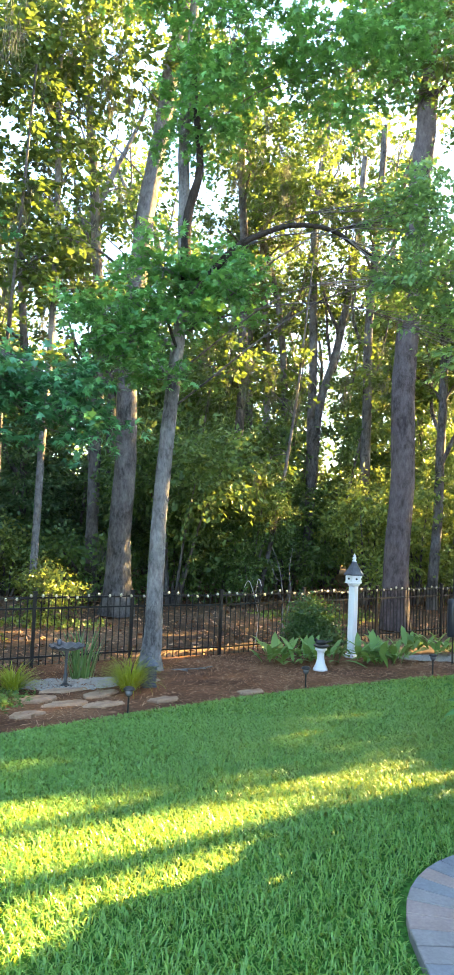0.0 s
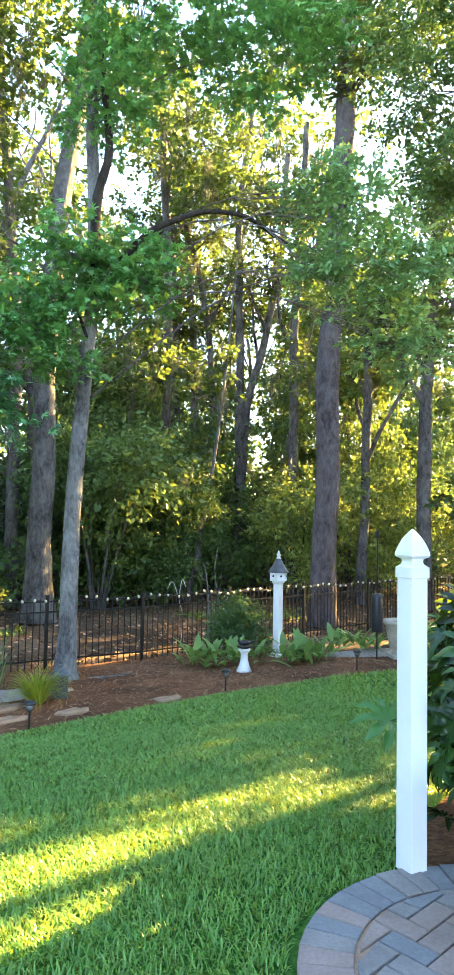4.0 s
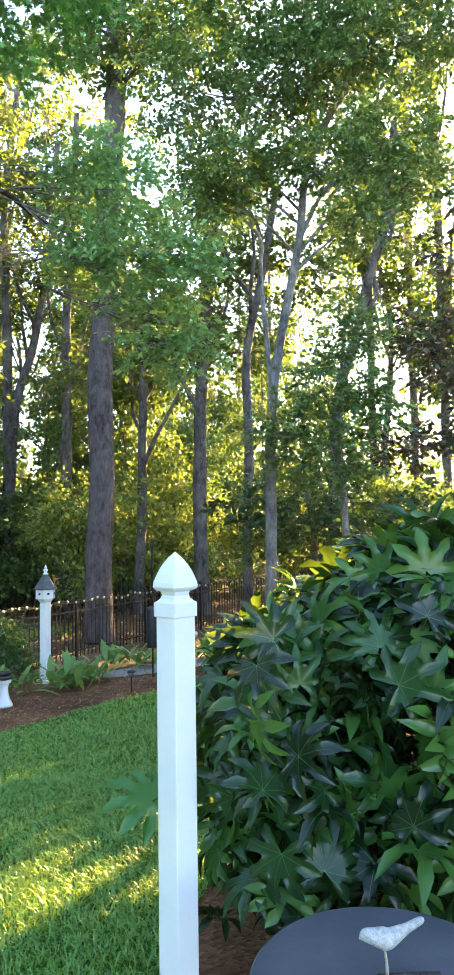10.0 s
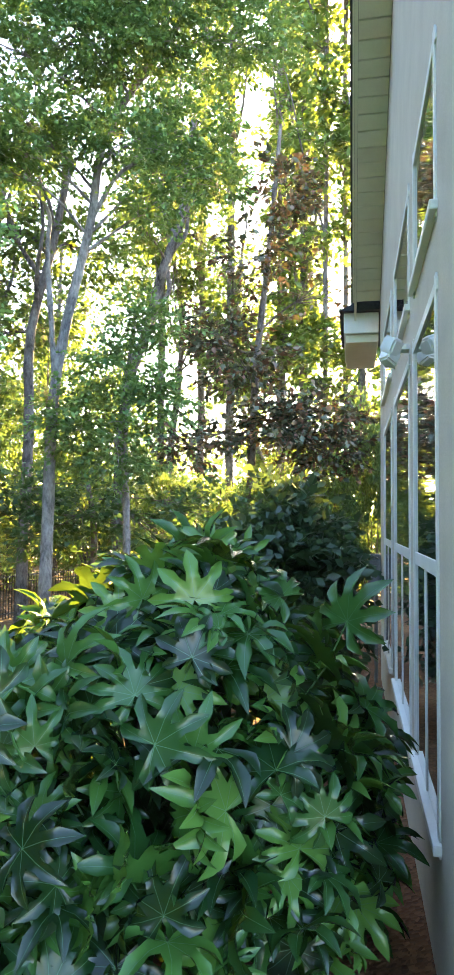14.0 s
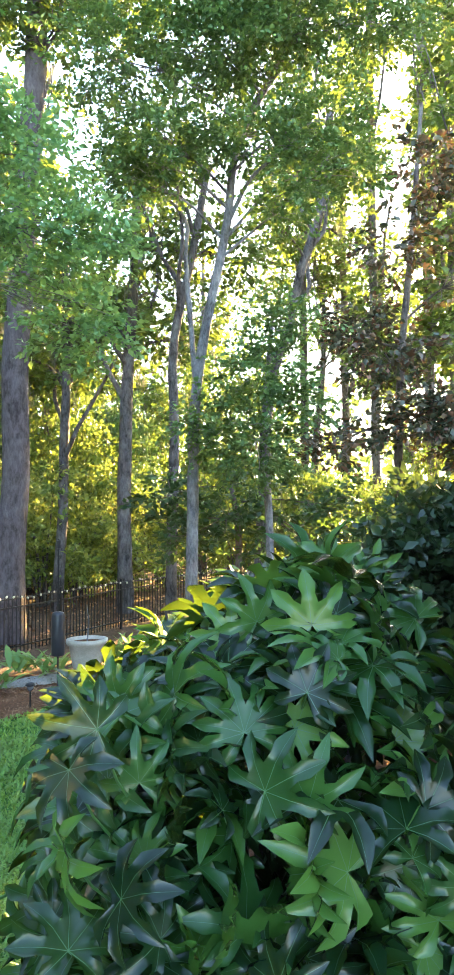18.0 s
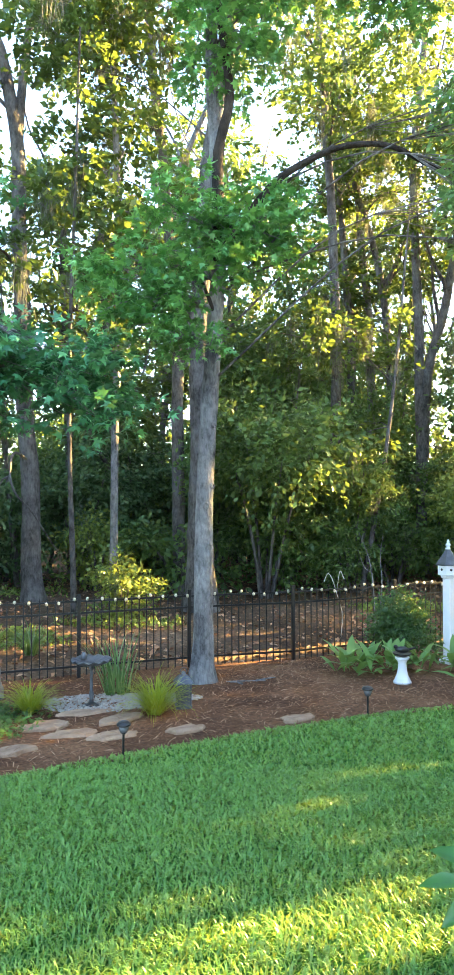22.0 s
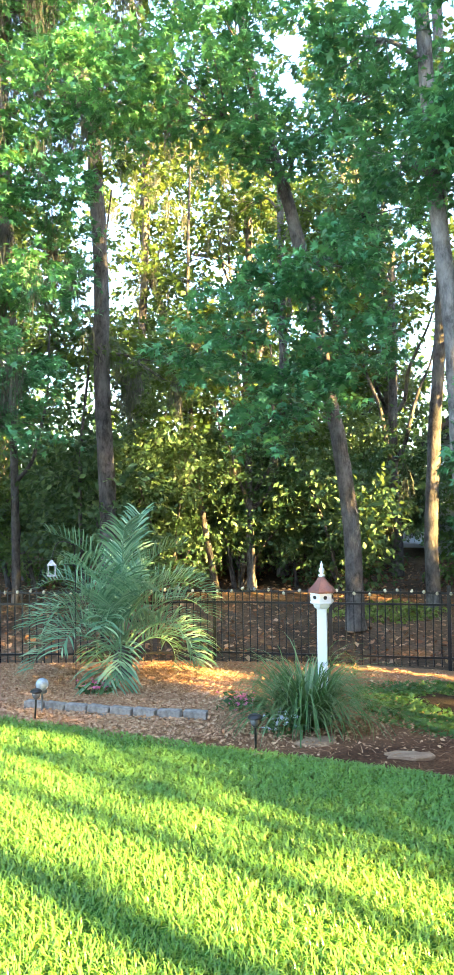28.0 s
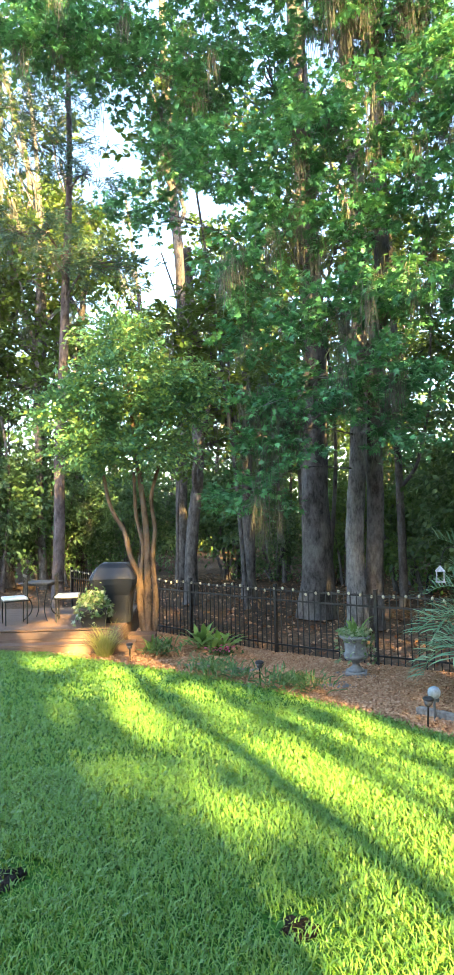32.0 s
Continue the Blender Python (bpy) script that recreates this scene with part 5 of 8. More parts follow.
# unseen bushes added close behind the house to block low sun from the lawn
for i, (u, w, top) in enumerate(((0.2, 19, 5.0), (1.2, 20, 5.5), (2.2, 21, 5.6), (3.2, 20, 3.6), (4.2, 21, 3.4), (5.2, 20, 3.6))):
    x, y = sunward(u, w)
    copy_thing(bushes[3], pose(x, y, -0.9, 0, 0, 70 * i) @ Matrix.Diagonal((0.45, 0.45, (top + 0.9) / 5.7, 1)))


for i, (az, d) in enumerate(((27, 36), (36, 33), (44, 42))):
    x, y = 0.8 + d * math.sin(radians(az)), 1.2 + d * math.cos(radians(az))
    copy_thing(kinds[(i + 2) % 6], pose(x, y, -1.1, 0, 0, 47 * i) @ Matrix.Scale(0.95 + 0.03 * i, 4))
    copy_thing(bushes[(5, 2, 5)[i % 3]], pose(x + 1.2, y - 2, -1.0, 0, 0, 91 * i))


def neighbour_house():
    """A pale house far off in the woods, glimpsed between the trunks."""
    h = root("neighbour_house", -31.5, 24.6, -1.2, "distant pale grey house with a white porch railing in the woods", "house", turn=-36)
    part("wall", box(11.0, 6.0, 5.6, (0, 3.0, 2.8)), M["pale_siding"], h)
    bm = bmesh.new()
    vs = [bm.verts.new(c) for c in ((-6, -0.6, 5.6), (6, -0.6, 5.6), (6, 6.6, 5.6), (-6, 6.6, 5.6), (-6, 3, 8.2), (6, 3, 8.2))]
    bmesh.ops.convex_hull(bm, input=vs)
    part("roof", bm, M["shingle"], h, "dark shingle roof")
    for x in (-3.8, -1.4, 1.4, 3.8):
        for z in (1.9, 4.3):
            w = part("window", box(1.0, 0.04, 1.5, (x, -0.01, z)), M["glass"], h)
            part("frame", box(1.2, 0.05, 0.12, (x, -0.02, z + 0.8)), M["vinyl"], w)
            part("sill", box(1.2, 0.08, 0.1, (x, -0.03, z - 0.8)), M["vinyl"], w)
    part("porch_floor", box(11.0, 1.6, 0.2, (0, -0.8, 0.5)), M["vinyl"], h)
    part("rail", box(11.0, 0.08, 0.1, (0, -1.55, 1.5)), M["vinyl"], h)
    bm = box(0.07, 0.07, 0.95, (0, 0, 1.05))
    me = bpy.data.meshes.new("baluster")
    bm.to_mesh(me)
    bm.free()
    me.materials.append(M["vinyl"])
    for k in range(45):
        o = new("baluster", me)
        o.parent = h
        o.location = (-5.4 + 0.245 * k, -1.55, 0)


M["pale_siding"] = plain("pale_siding", [(0.55, 0.58, 0.62), (0.66, 0.68, 0.7)], 0.7, 1.5, 0, 0.1)
neighbour_house()


def thin_woods():
    # slender saplings between the big trees
    r = np.random.default_rng(15)
    made = []
    for i in range(5):
        h = r.uniform(7, 13)
        pts = [(0, 0, 0), (r.normal(0, 0.2), r.normal(0, 0.2), h * 0.4), (r.normal(0, 0.5), r.normal(0, 0.5), h)]
        blobs = [(r.normal(0, 0.8), r.normal(0, 0.8), h * r.uniform(0.35, 1.05), r.uniform(0.6, 1.1), r.uniform(0.25, 0.5)) for _ in range(5)]
        made.append(tree("slender sapling with thin leafy boughs in the woods", "bark_brown", "far", pts, r.uniform(0.04, 0.08), 0.02, blobs, moss=3, dens=0.6, name="sapling", group="woodland saplings"))
    for i, (x, y) in enumerate(woodland(46, 17, 34, 3.0, 33)):
        m = pose(x, y, ground_z(x, y) - 0.06, r.normal(0, 4), r.normal(0, 4), r.uniform(0, 360))
        if i < 5:
            made[i].matrix_basis = m
        else:
            copy_thing(made[i % 5], m @ Matrix.Scale(r.uniform(0.8, 1.3), 4))


thin_woods()


# ---- fence with its string of bulbs ----
def fence():
    f = root("fence", 0, 0, 0, "black aluminium picket fence with spear tops around the garden", "fence")
    pm = bmesh.new()
    box(0.016, 0.016, 1.16, (0, 0, 0.6), bm=pm)
    tip = [pm.verts.new(c) for c in ((-0.008, -0.008, 1.18), (0.008, -0.008, 1.18), (0.008, 0.008, 1.18), (-0.008, 0.008, 1.18))]
    top = pm.verts.new((0, 0, 1.235))
    for i in range(4):
        pm.faces.new((tip[i], tip[(i + 1) % 4], top))
    picket = bpy.data.meshes.new("picket")
    pm.to_mesh(picket)
    pm.free()
    picket.materials.append(M["black_metal"])
    bm = box(0.055, 0.055, 1.3, (0, 0, 0.62), 0.004)
    box(0.066, 0.066, 0.025, (0, 0, 1.28), 0.004, bm=bm)
    post = bpy.data.meshes.new("post")
    bm.to_mesh(post)
    bm.free()
    post.materials.append(M["black_metal"])
    for i, (x, y) in enumerate(FENCE):
        o = new("post", post)
        nxt = FENCE[min(i + 1, len(FENCE) - 1)] - FENCE[max(i - 1, 0)]
        o.matrix_world = pose(x, y, ground_z(x, y) - 0.02, 0, 0, math.degrees(math.atan2(nxt[1], nxt[0])))
        o.parent = f
    for a, b in zip(FENCE[:-1], FENCE[1:]):
        d = b - a
        ln = float(np.hypot(*d))
        ang = math.degrees(math.atan2(d[1], d[0]))
        za, zb = ground_z(*a), ground_z(*b)
        for h in (0.16, 0.98, 1.16):
            bm = box(ln - 0.06, 0.026, 0.03, (0, 0, 0))
            o = part("rail", bm, M["black_metal"], f)
            o.matrix_world = pose(*((a + b) / 2), (za + zb) / 2 + h, 0, 0, ang)
        n = round(ln / 0.118)
        for k in range(1, n):
            q = a + d * k / n
            o = new("picket", picket)
            o.matrix_world = pose(q[0], q[1], za + (zb - za) * k / n, 0, 0, ang)
            o.parent = f


fence()


def string_lights():
    s = root("string_lights", 0, 0, 0, "string of small round white bulbs along the fence top", "string lights")
    r = np.random.default_rng(9)
    bm = lathe([(0.004, 0.022), (0.014, 0.017), (0.024, 0.002), (0.026, -0.012), (0.02, -0.03), (0.006, -0.038)], 10)
    me = bpy.data.meshes.new("bulb")
    for fc in bm.faces:
        fc.smooth = True
    bm.to_mesh(me)
    bm.free()
    me.materials.append(M["bulb"])
    line = np.concatenate([[0], np.cumsum(np.hypot(*np.diff(FENCE, axis=0).T))])
    pts = []
    t = 0.1
    while t < line[-1]:
        x, y = np.interp(t, line, FENCE[:, 0]), np.interp(t, line, FENCE[:, 1])
        z = ground_z(x, y) + 1.18 + 0.03 * math.sin(t * 5.1) + r.normal(0, 0.012)
        pts.append((x + 0.03 * r.normal(), y - 0.03, z))
        o = new("bulb", me)
        o.matrix_world = pose(x, y - 0.03, z, r.normal(0, 14), r.normal(0, 14), 0)
        o.parent = s
        t += r.uniform(0.17, 0.27)
    v, f = tube(spline(pts, len(pts) * 2), np.full(len(pts) * 2, 0.004), 5)
    put(new("cable", np_mesh("cable", v, f, M["black_metal"])), s)


string_lights()


# ---- white garden post ----
def garden_post():
    p = root("garden_post", 1.27, 3.14, 0.02, "white vinyl post with a pointed gothic cap at the patio edge", "post", turn=24)
    w = 0.0475
    part("sleeve", box(2 * w, 2 * w, 1.32, (0, 0, 0.66), 0.004), M["vinyl"], p)
    cap = part("cap", box(2 * w + 0.012, 2 * w + 0.012, 0.05, (0, 0, 1.315), 0.003), M["vinyl"], p)
    k = 1.414
    prof = [(w * k * 1.08, 1.340), (w * k * 0.98, 1.344), (w * k * 0.8, 1.352), (w * k * 0.72, 1.364), (w * k * 0.78, 1.376), (w * k * 1.1, 1.384), (w * k * 1.2, 1.392), (w * k * 1.16, 1.408), (w * k * 0.98, 1.436), (w * k * 0.72, 1.466), (w * k * 0.4, 1.492), (w * k * 0.12, 1.508), (0.002, 1.512)]
    bm = lathe(prof, 4, square=True)
    bmesh.ops.recalc_face_normals(bm, faces=bm.faces)
    bmesh.ops.bevel(bm, geom=[e for e in bm.edges if abs(e.verts[0].co.z - e.verts[1].co.z) > 0.003], offset=0.003, segments=1, affect="EDGES")
    part("finial", bm, M["vinyl"], cap, smooth=False)


garden_post()


# ---- birdhouses ----
def birdhouse(x, y, roof_mat, label, pole_h, w, turn, roof_h, pole_w):
    z = ground_z(x, y)
    b = root("birdhouse", x, y, z - 0.02, label, "birdhouse", "birdhouses on posts", turn)
    part("pole", box(pole_w, pole_w, pole_h, (0, 0, pole_h / 2), 0.006, math.pi / 5), M["vinyl"], b, "white square pole")
    part("base_trim", box(pole_w * 1.7, pole_w * 1.7, 0.07, (0, 0, 0.035), 0.01, math.pi / 5), M["vinyl"], b)
    part("bracket", lathe([(pole_w * 0.7, pole_h - 0.02), (pole_w * 0.9, pole_h), (w * 0.75, pole_h + 0.02), (w * 0.75, pole_h + 0.035)], 6), M["vinyl"], b)
    h = w * 1.0
    z0 = pole_h + 0.035
    body = part("body", lathe([(w * 0.98, z0), (w * 1.04, z0 + 0.012), (w * 1.0, z0 + 0.03), (w, z0 + h), (w * 0.98, z0 + h + 0.01)], 6), M["vinyl"], b, "white hexagonal house body")
    for i in range(6):
        a = math.radians(60 * i + 30)
        bm = lathe([(0.02, 0), (0.02, 0.006)], 12)
        bm.transform(Matrix.Translation((w * 0.866 * math.cos(a), w * 0.866 * math.sin(a), z0 + h * 0.55)) @ Matrix.Rotation(a, 4, "Z") @ Matrix.Rotation(math.pi / 2, 4, "Y"))
        part("entry_hole", bm, M["black_metal"], body)
    r = part("roof", lathe([(w * 1.22, z0 + h - 0.01), (w * 1.2, z0 + h + 0.012), (w * 0.8, z0 + h + roof_h * 0.42), (w * 0.5, z0 + h + roof_h * 0.72), (w * 0.24, z0 + h + roof_h)], 6), roof_mat, b, "metal hexagonal roof")
    zt = z0 + h + roof_h
    part("finial", lathe([(w * 0.24, zt), (w * 0.28, zt + 0.02), (w * 0.12, zt + 0.035), (w * 0.25, zt + 0.06), (w * 0.22, zt + 0.085), (w * 0.1, zt + 0.1), (w * 0.15, zt + 0.118), (w * 0.08, zt + 0.14), (0.004, zt + 0.16)], 14), M["vinyl"], r, smooth=True)


birdhouse(2.22, 12.66, M["lead_roof"], "white hexagonal birdhouse with grey metal roof on white post", 1.36, 0.165, 10, 0.24, 0.13)
birdhouse(-5.47, 4.89, M["copper"], "white hexagonal birdhouse with copper-brown roof on white post", 1.2, 0.125, 22, 0.15, 0.1)


# ---- solar path lights ----
def solar_light(x, y, lean):
    s = root("solar_light", x, y, ground_z(x, y), "small black solar path light on a stake", "path light", "solar path lights")
    s.rotation_euler[0], s.rotation_euler[1] = lean
    part("stake", lathe([(0.009, -0.05), (0.011, 0.2), (0.02, 0.205), (0.02, 0.215)], 10), M["black_metal"], s)
    part("lens", lathe([(0.03, 0.215), (0.042, 0.24), (0.046, 0.275)], 14), M["smoke"], s, "smoky clear lens", smooth=True)
    c = part("cap", lathe([(0.06, 0.275), (0.064, 0.28), (0.062, 0.29), (0.045, 0.306), (0.03, 0.31)], 16), M["black_metal"], s)
    part("solar_cell", box(0.036, 0.036, 0.003, (0, 0, 0.3125)), M["slate"], c)
    return s


for x, y, lx, ly in ((-9.4, -2.4, 0.03, 0), (-8.45, -0.11, 0, 0.04), (-6.55, 2.03, -0.05, 0.0), (-4.46, 3.75, 0, -0.03), (-2.9, 5.41, 0.02, 0), (-1.17, 7.1, 0, 0.02), (0.94, 8.91, -0.03, 0), (3.07, 10.37, 0, 0)):
    solar_light(x, y, (lx, ly))


M["globe"] = plain("crackled_glass_globe", [(0.22, 0.28, 0.33), (0.45, 0.52, 0.56)], 0.2, 14, 0, 0)


def gazing_ball():
    x, y = -6.85, 2.12
    b = root("gazing_ball", x, y, ground_z(x, y), "pale crackled glass globe on a grey pedestal stake", "garden globe")
    part("stake", lathe([(0.012, -0.05), (0.012, 0.2), (0.05, 0.21), (0.055, 0.235)], 12), M["concrete"], b)
    part("globe", lathe([(0.02, 0.232)] + [(0.072 * math.sin(a), 0.302 - 0.072 * math.cos(a)) for a in np.linspace(0.3, 2.95, 12)], 18), M["globe"], b, "pale blue-white glass globe", smooth=True)


gazing_ball()


# ---- bird bath corner ----
def bird_bath():
    x, y = -2.36, 9.24
    b = root("bird_bath", x, y, ground_z(x, y) - 0.01, "dark metal bird bath with a scalloped bowl", "bird bath")
    part("foot", lathe([(0.13, 0), (0.12, 0.02), (0.06, 0.035), (0.03, 0.06)], 18), M["black_metal"], b, smooth=True)
    part("stem", lathe([(0.028, 0.06), (0.022, 0.1), (0.03, 0.16), (0.02, 0.2), (0.018, 0.44), (0.03, 0.48), (0.03, 0.5)], 14), M["lead_roof"], b, smooth=True)
    bm = bmesh.new()
    seg = 48
    rings = []
    for r0, z0 in ((0.03, 0.5), (0.14, 0.52), (0.2, 0.555), (0.235, 0.57), (0.24, 0.58), (0.2, 0.57), (0.12, 0.545), (0.02, 0.535)):
        rings.append([bm.verts.new((r0 * (1 + 0.05 * abs(math.sin(6 * a))) * math.cos(a), r0 * (1 + 0.05 * abs(math.sin(6 * a))) * math.sin(a), z0 + (0.012 * math.cos(12 * a) if r0 > 0.19 else 0))) for a in np.linspace(0, 2 * math.pi, seg, endpoint=False)])
    for p, q in zip(rings, rings[1:]):
        for i in range(seg):
            bm.faces.new((p[i], p[(i + 1) % seg], q[(i + 1) % seg], q[i]))
    part("bowl", bm, M["lead_roof"], b, "grey scalloped bowl", smooth=True)
    part("frog", lathe([(0.03, 0.56), (0.04, 0.59), (0.03, 0.63), (0.01, 0.65)], 10, (-0.12, 0.05, 0)), M["lead_roof"], b, smooth=True)


bird_bath()


def rabbit():
    x, y = -3.84, 9.63
    bm = bmesh.new()

    def ball(c, s, rot=0.0):
        bmesh.ops.create_uvsphere(bm, u_segments=14, v_segments=10, radius=1, matrix=Matrix.Translation(c) @ Matrix.Rotation(rot, 4, "X") @ Matrix.Diagonal((*s, 1)))

    ball((0, 0, 0.1), (0.085, 0.11, 0.11))
    ball((0, -0.03, 0.18), (0.06, 0.07, 0.1))
    ball((0, -0.05, 0.275), (0.047, 0.06, 0.05), 0.3)
    for s in (-1, 1):
        ball((0.025 * s, -0.02, 0.365), (0.02, 0.014, 0.065), -0.15)
        ball((0.06 * s, -0.06, 0.045), (0.03, 0.07, 0.035))
        ball((0.03 * s, -0.1, 0.1), (0.018, 0.02, 0.08))
    ball((0, 0.11, 0.08), (0.03, 0.03, 0.03))
    me = bpy.data.meshes.new("rabbit_statue")
    for f in bm.faces:
        f.smooth = True
    bm.to_mesh(me)
    bm.free()
    me.materials.append(M["worn_stone"])
    o = new("rabbit_statue", me)
    o.matrix_world = pose(x, y, ground_z(x, y) - 0.01, 0, 0, 25)
    tagged(o, "weathered cast-stone sitting rabbit statue with upright ears", "statue")


rabbit()


def small_lantern(x, y, mat, label, s, turn):
    l = root("garden_lantern", x, y, ground_z(x, y) - 0.005, label, "lantern", turn=turn)
    part("base", box(0.15 * s, 0.15 * s, 0.03 * s, (0, 0, 0.015 * s), 0.004), mat, l)
    for sx in (-1, 1):
        for sy in (-1, 1):
            part("corner_post", box(0.018 * s, 0.018 * s, 0.2 * s, (0.06 * sx * s, 0.06 * sy * s, 0.13 * s)), mat, l)
    part("pane", box(0.1 * s, 0.1 * s, 0.19 * s, (0, 0, 0.13 * s)), M["smoke"], l, "dim glass panes")
    part("roof", lathe([(0.13 * s, 0.23 * s), (0.125 * s, 0.245 * s), (0.06 * s, 0.3 * s), (0.03 * s, 0.31 * s), (0.02 * s, 0.34 * s)], 4, square=True), mat, l)
    bm = bmesh.new()
    v, f = tube(np.array([(0.03 * s * math.cos(a), 0, 0.345 * s + 0.03 * s * math.sin(a)) for a in np.linspace(0, 2 * math.pi, 13)]), np.full(13, 0.004 * s), 6)
    put(new("ring", np_mesh("ring", v, f, mat)), l)


small_lantern(-1.2, 9.25, M["lead_roof"], "grey metal garden lantern with dim glass panes", 1.25, 20)


def squat_pot():
    x, y = -4.16, 9.5
    p = root("pagoda_pot", x, y, ground_z(x, y) - 0.005, "small dark bronze pagoda-shaped garden pot", "garden ornament")
    part("body", lathe([(0.09, 0), (0.105, 0.02), (0.1, 0.06), (0.105, 0.1), (0.1, 0.15), (0.085, 0.16)], 16), M["black_metal"], p, smooth=True)
    part("lid", lathe([(0.13, 0.16), (0.125, 0.175), (0.07, 0.205), (0.03, 0.215), (0.025, 0.235), (0.01, 0.25)], 16), M["black_metal"], p, smooth=True)


squat_pot()


def flat_stone(x, y, a, b, turn, seed, mat="stone", h=0.035):
    """A flat uneven flagstone bedded in the mulch."""
    r = np.random.default_rng(seed)
    n = 13
    ang = np.linspace(0, 2 * math.pi, n, endpoint=False)
    rad = 1 + 0.14 * r.standard_normal(n)
    bm = bmesh.new()
    rings = []
    for k, z in ((1.0, -0.05), (1.03, h * 0.55), (0.98, h * 0.9), (0.88, h)):
        rings.append([bm.verts.new((a * k * rad[i] * math.cos(ang[i]), b * k * rad[i] * math.sin(ang[i]), z + 0.006 * r.standard_normal() * (z > 0))) for i in range(n)])
    for p, q in zip(rings, rings[1:]):
        for i in range(n):
            bm.faces.new((p[i], p[(i + 1) % n], q[(i + 1) % n], q[i]))
    bm.faces.new(rings[-1])
    me = bpy.data.meshes.new("flagstone")
    bm.to_mesh(me)
    bm.free()
    me.materials.append(M[mat])
    o = new("flagstone", me)
    e = 0.15
    sx, sy = (ground_z(x + e, y) - ground_z(x - e, y)) / (2 * e), (ground_z(x, y + e) - ground_z(x, y - e)) / (2 * e)
    o.matrix_world = Matrix.Translation((x, y, ground_z(x, y) - 0.015)) @ Vector((-sx, -sy, 1)).to_track_quat("Z", "Y").to_matrix().to_4x4() @ Matrix.Rotation(math.radians(turn), 4, "Z")
    tagged(o, "flat weathered tan flagstone bedded in mulch" if mat == "stone" else "flat grey flagstone bedded in mulch", "flagstone", "flagstones")


stones = [(-2.48, 8.24, 0.27, 0.2, 10), (-2.0, 7.9, 0.25, 0.15, 0), (-1.75, 8.6, 0.27, 0.17, 40), (-2.34, 7.3, 0.2, 0.14, 20), (-0.88, 8.2, 0.2, 0.13, 0), (0.2, 8.72, 0.21, 0.13, 20), (-3.15, 6.35, 0.2, 0.13, 30), (-1.55, 7.85, 0.25, 0.14, 10), (-2.3, 8.85, 0.32, 0.16, 0)]
for i, (x, y, a, b, t) in enumerate(stones):
    flat_stone(x, y, a, b, t, 200 + i)
for i, (x, y, a, b, t) in enumerate([(-4.62, 4.42, 0.22, 0.12, 45), (-3.95, 4.95, 0.2, 0.12, 30), (-3.6, 5.56, 0.22, 0.13, 30), (-9.45, -0.55, 0.3, 0.19, 80), (-8.6, 0.9, 0.36, 0.2, 60), (-9.75, -1.2, 0.3, 0.2, 60), (-9.72, 1.15, 0.3, 0.25, 0)]):
    flat_stone(x, y, a, b, t, 230 + i, "stone" if y > 3 else "concrete", 0.03)


M["edging"] = plain("weathered_edging", [(0.15, 0.132, 0.115), (0.42, 0.375, 0.33)], 0.95, 14, 0, 1.0, fine=40)


def edging():
    pts = spline([(-7.15, 1.95), (-6.95, 2.2), (-6.7, 2.5), (-6.45, 2.82), (-6.22, 3.12), (-6.02, 3.42), (-5.85, 3.75)], 60)
    ln = np.concatenate([[0], np.cumsum(np.hypot(*np.diff(pts, axis=0).T))])
    r = np.random.default_rng(31)
    n = int(ln[-1] / 0.265)
    me = None
    for i in range(n):
        t = (i + 0.5) * ln[-1] / n
        x, y = np.interp(t, ln, pts[:, 0]), np.interp(t, ln, pts[:, 1])
        x2, y2 = np.interp(t + 0.05, ln, pts[:, 0]), np.interp(t + 0.05, ln, pts[:, 1])
        if me is None:
            bm = box(0.25, 0.11, 0.11, (0, 0, 0.03), 0.014)
            me = bpy.data.meshes.new("edging_block")
            bm.to_mesh(me)
            bm.free()
            me.materials.append(M["edging"])
        o = new("edging_block", me)
        o.matrix_world = pose(x, y, ground_z(x, y), r.normal(0, 2), r.normal(0, 2), math.degrees(math.atan2(y2 - y, x2 - x)) + r.normal(0, 3))
        tagged(o, "weathered grey concrete edging block in a curved row", "edging block", "edging blocks")


edging()


# ---- grassy and leafy plants ----
def blades(n, length, width, spread, lean, r, base=0.05, segs=5):
    """Arching strap leaves from one foot."""
    vs, fs = [], []
    for i in range(n):
        a = r.uniform(0, 2 * math.pi)
        ln = length * r.uniform(0.6, 1.1)
        w = width * r.uniform(0.7, 1.2)
        b = base * math.sqrt(r.random())
        el = r.uniform(lean[0], lean[1])
        x, z = 0.0, 0.0
        d = np.array([math.cos(a), math.sin(a)])
        side = np.array([-d[1], d[0], 0])
        foot = np.array([b * math.cos(a + r.normal(0, 0.7)), b * math.sin(a + r.normal(0, 0.7)), 0])
        k0 = len(vs)
        drop = r.uniform(0.6, 1.5) * spread
        for s in range(segs + 1):
            u = s / segs
            ww = w * (1 - u ** 2.2) + 0.0004
            c = foot + np.array([*(d * x), z])
            vs += [c - side * ww / 2, c + side * ww / 2]
            e2 = el - drop * u * u * 1.6
            x += math.cos(e2) * ln / segs
            z += math.sin(e2) * ln / segs
        for s in range(segs):
            q = k0 + 2 * s
            fs.append((q, q + 1, q + 3, q + 2))
    return np.array(vs), np.array(fs)


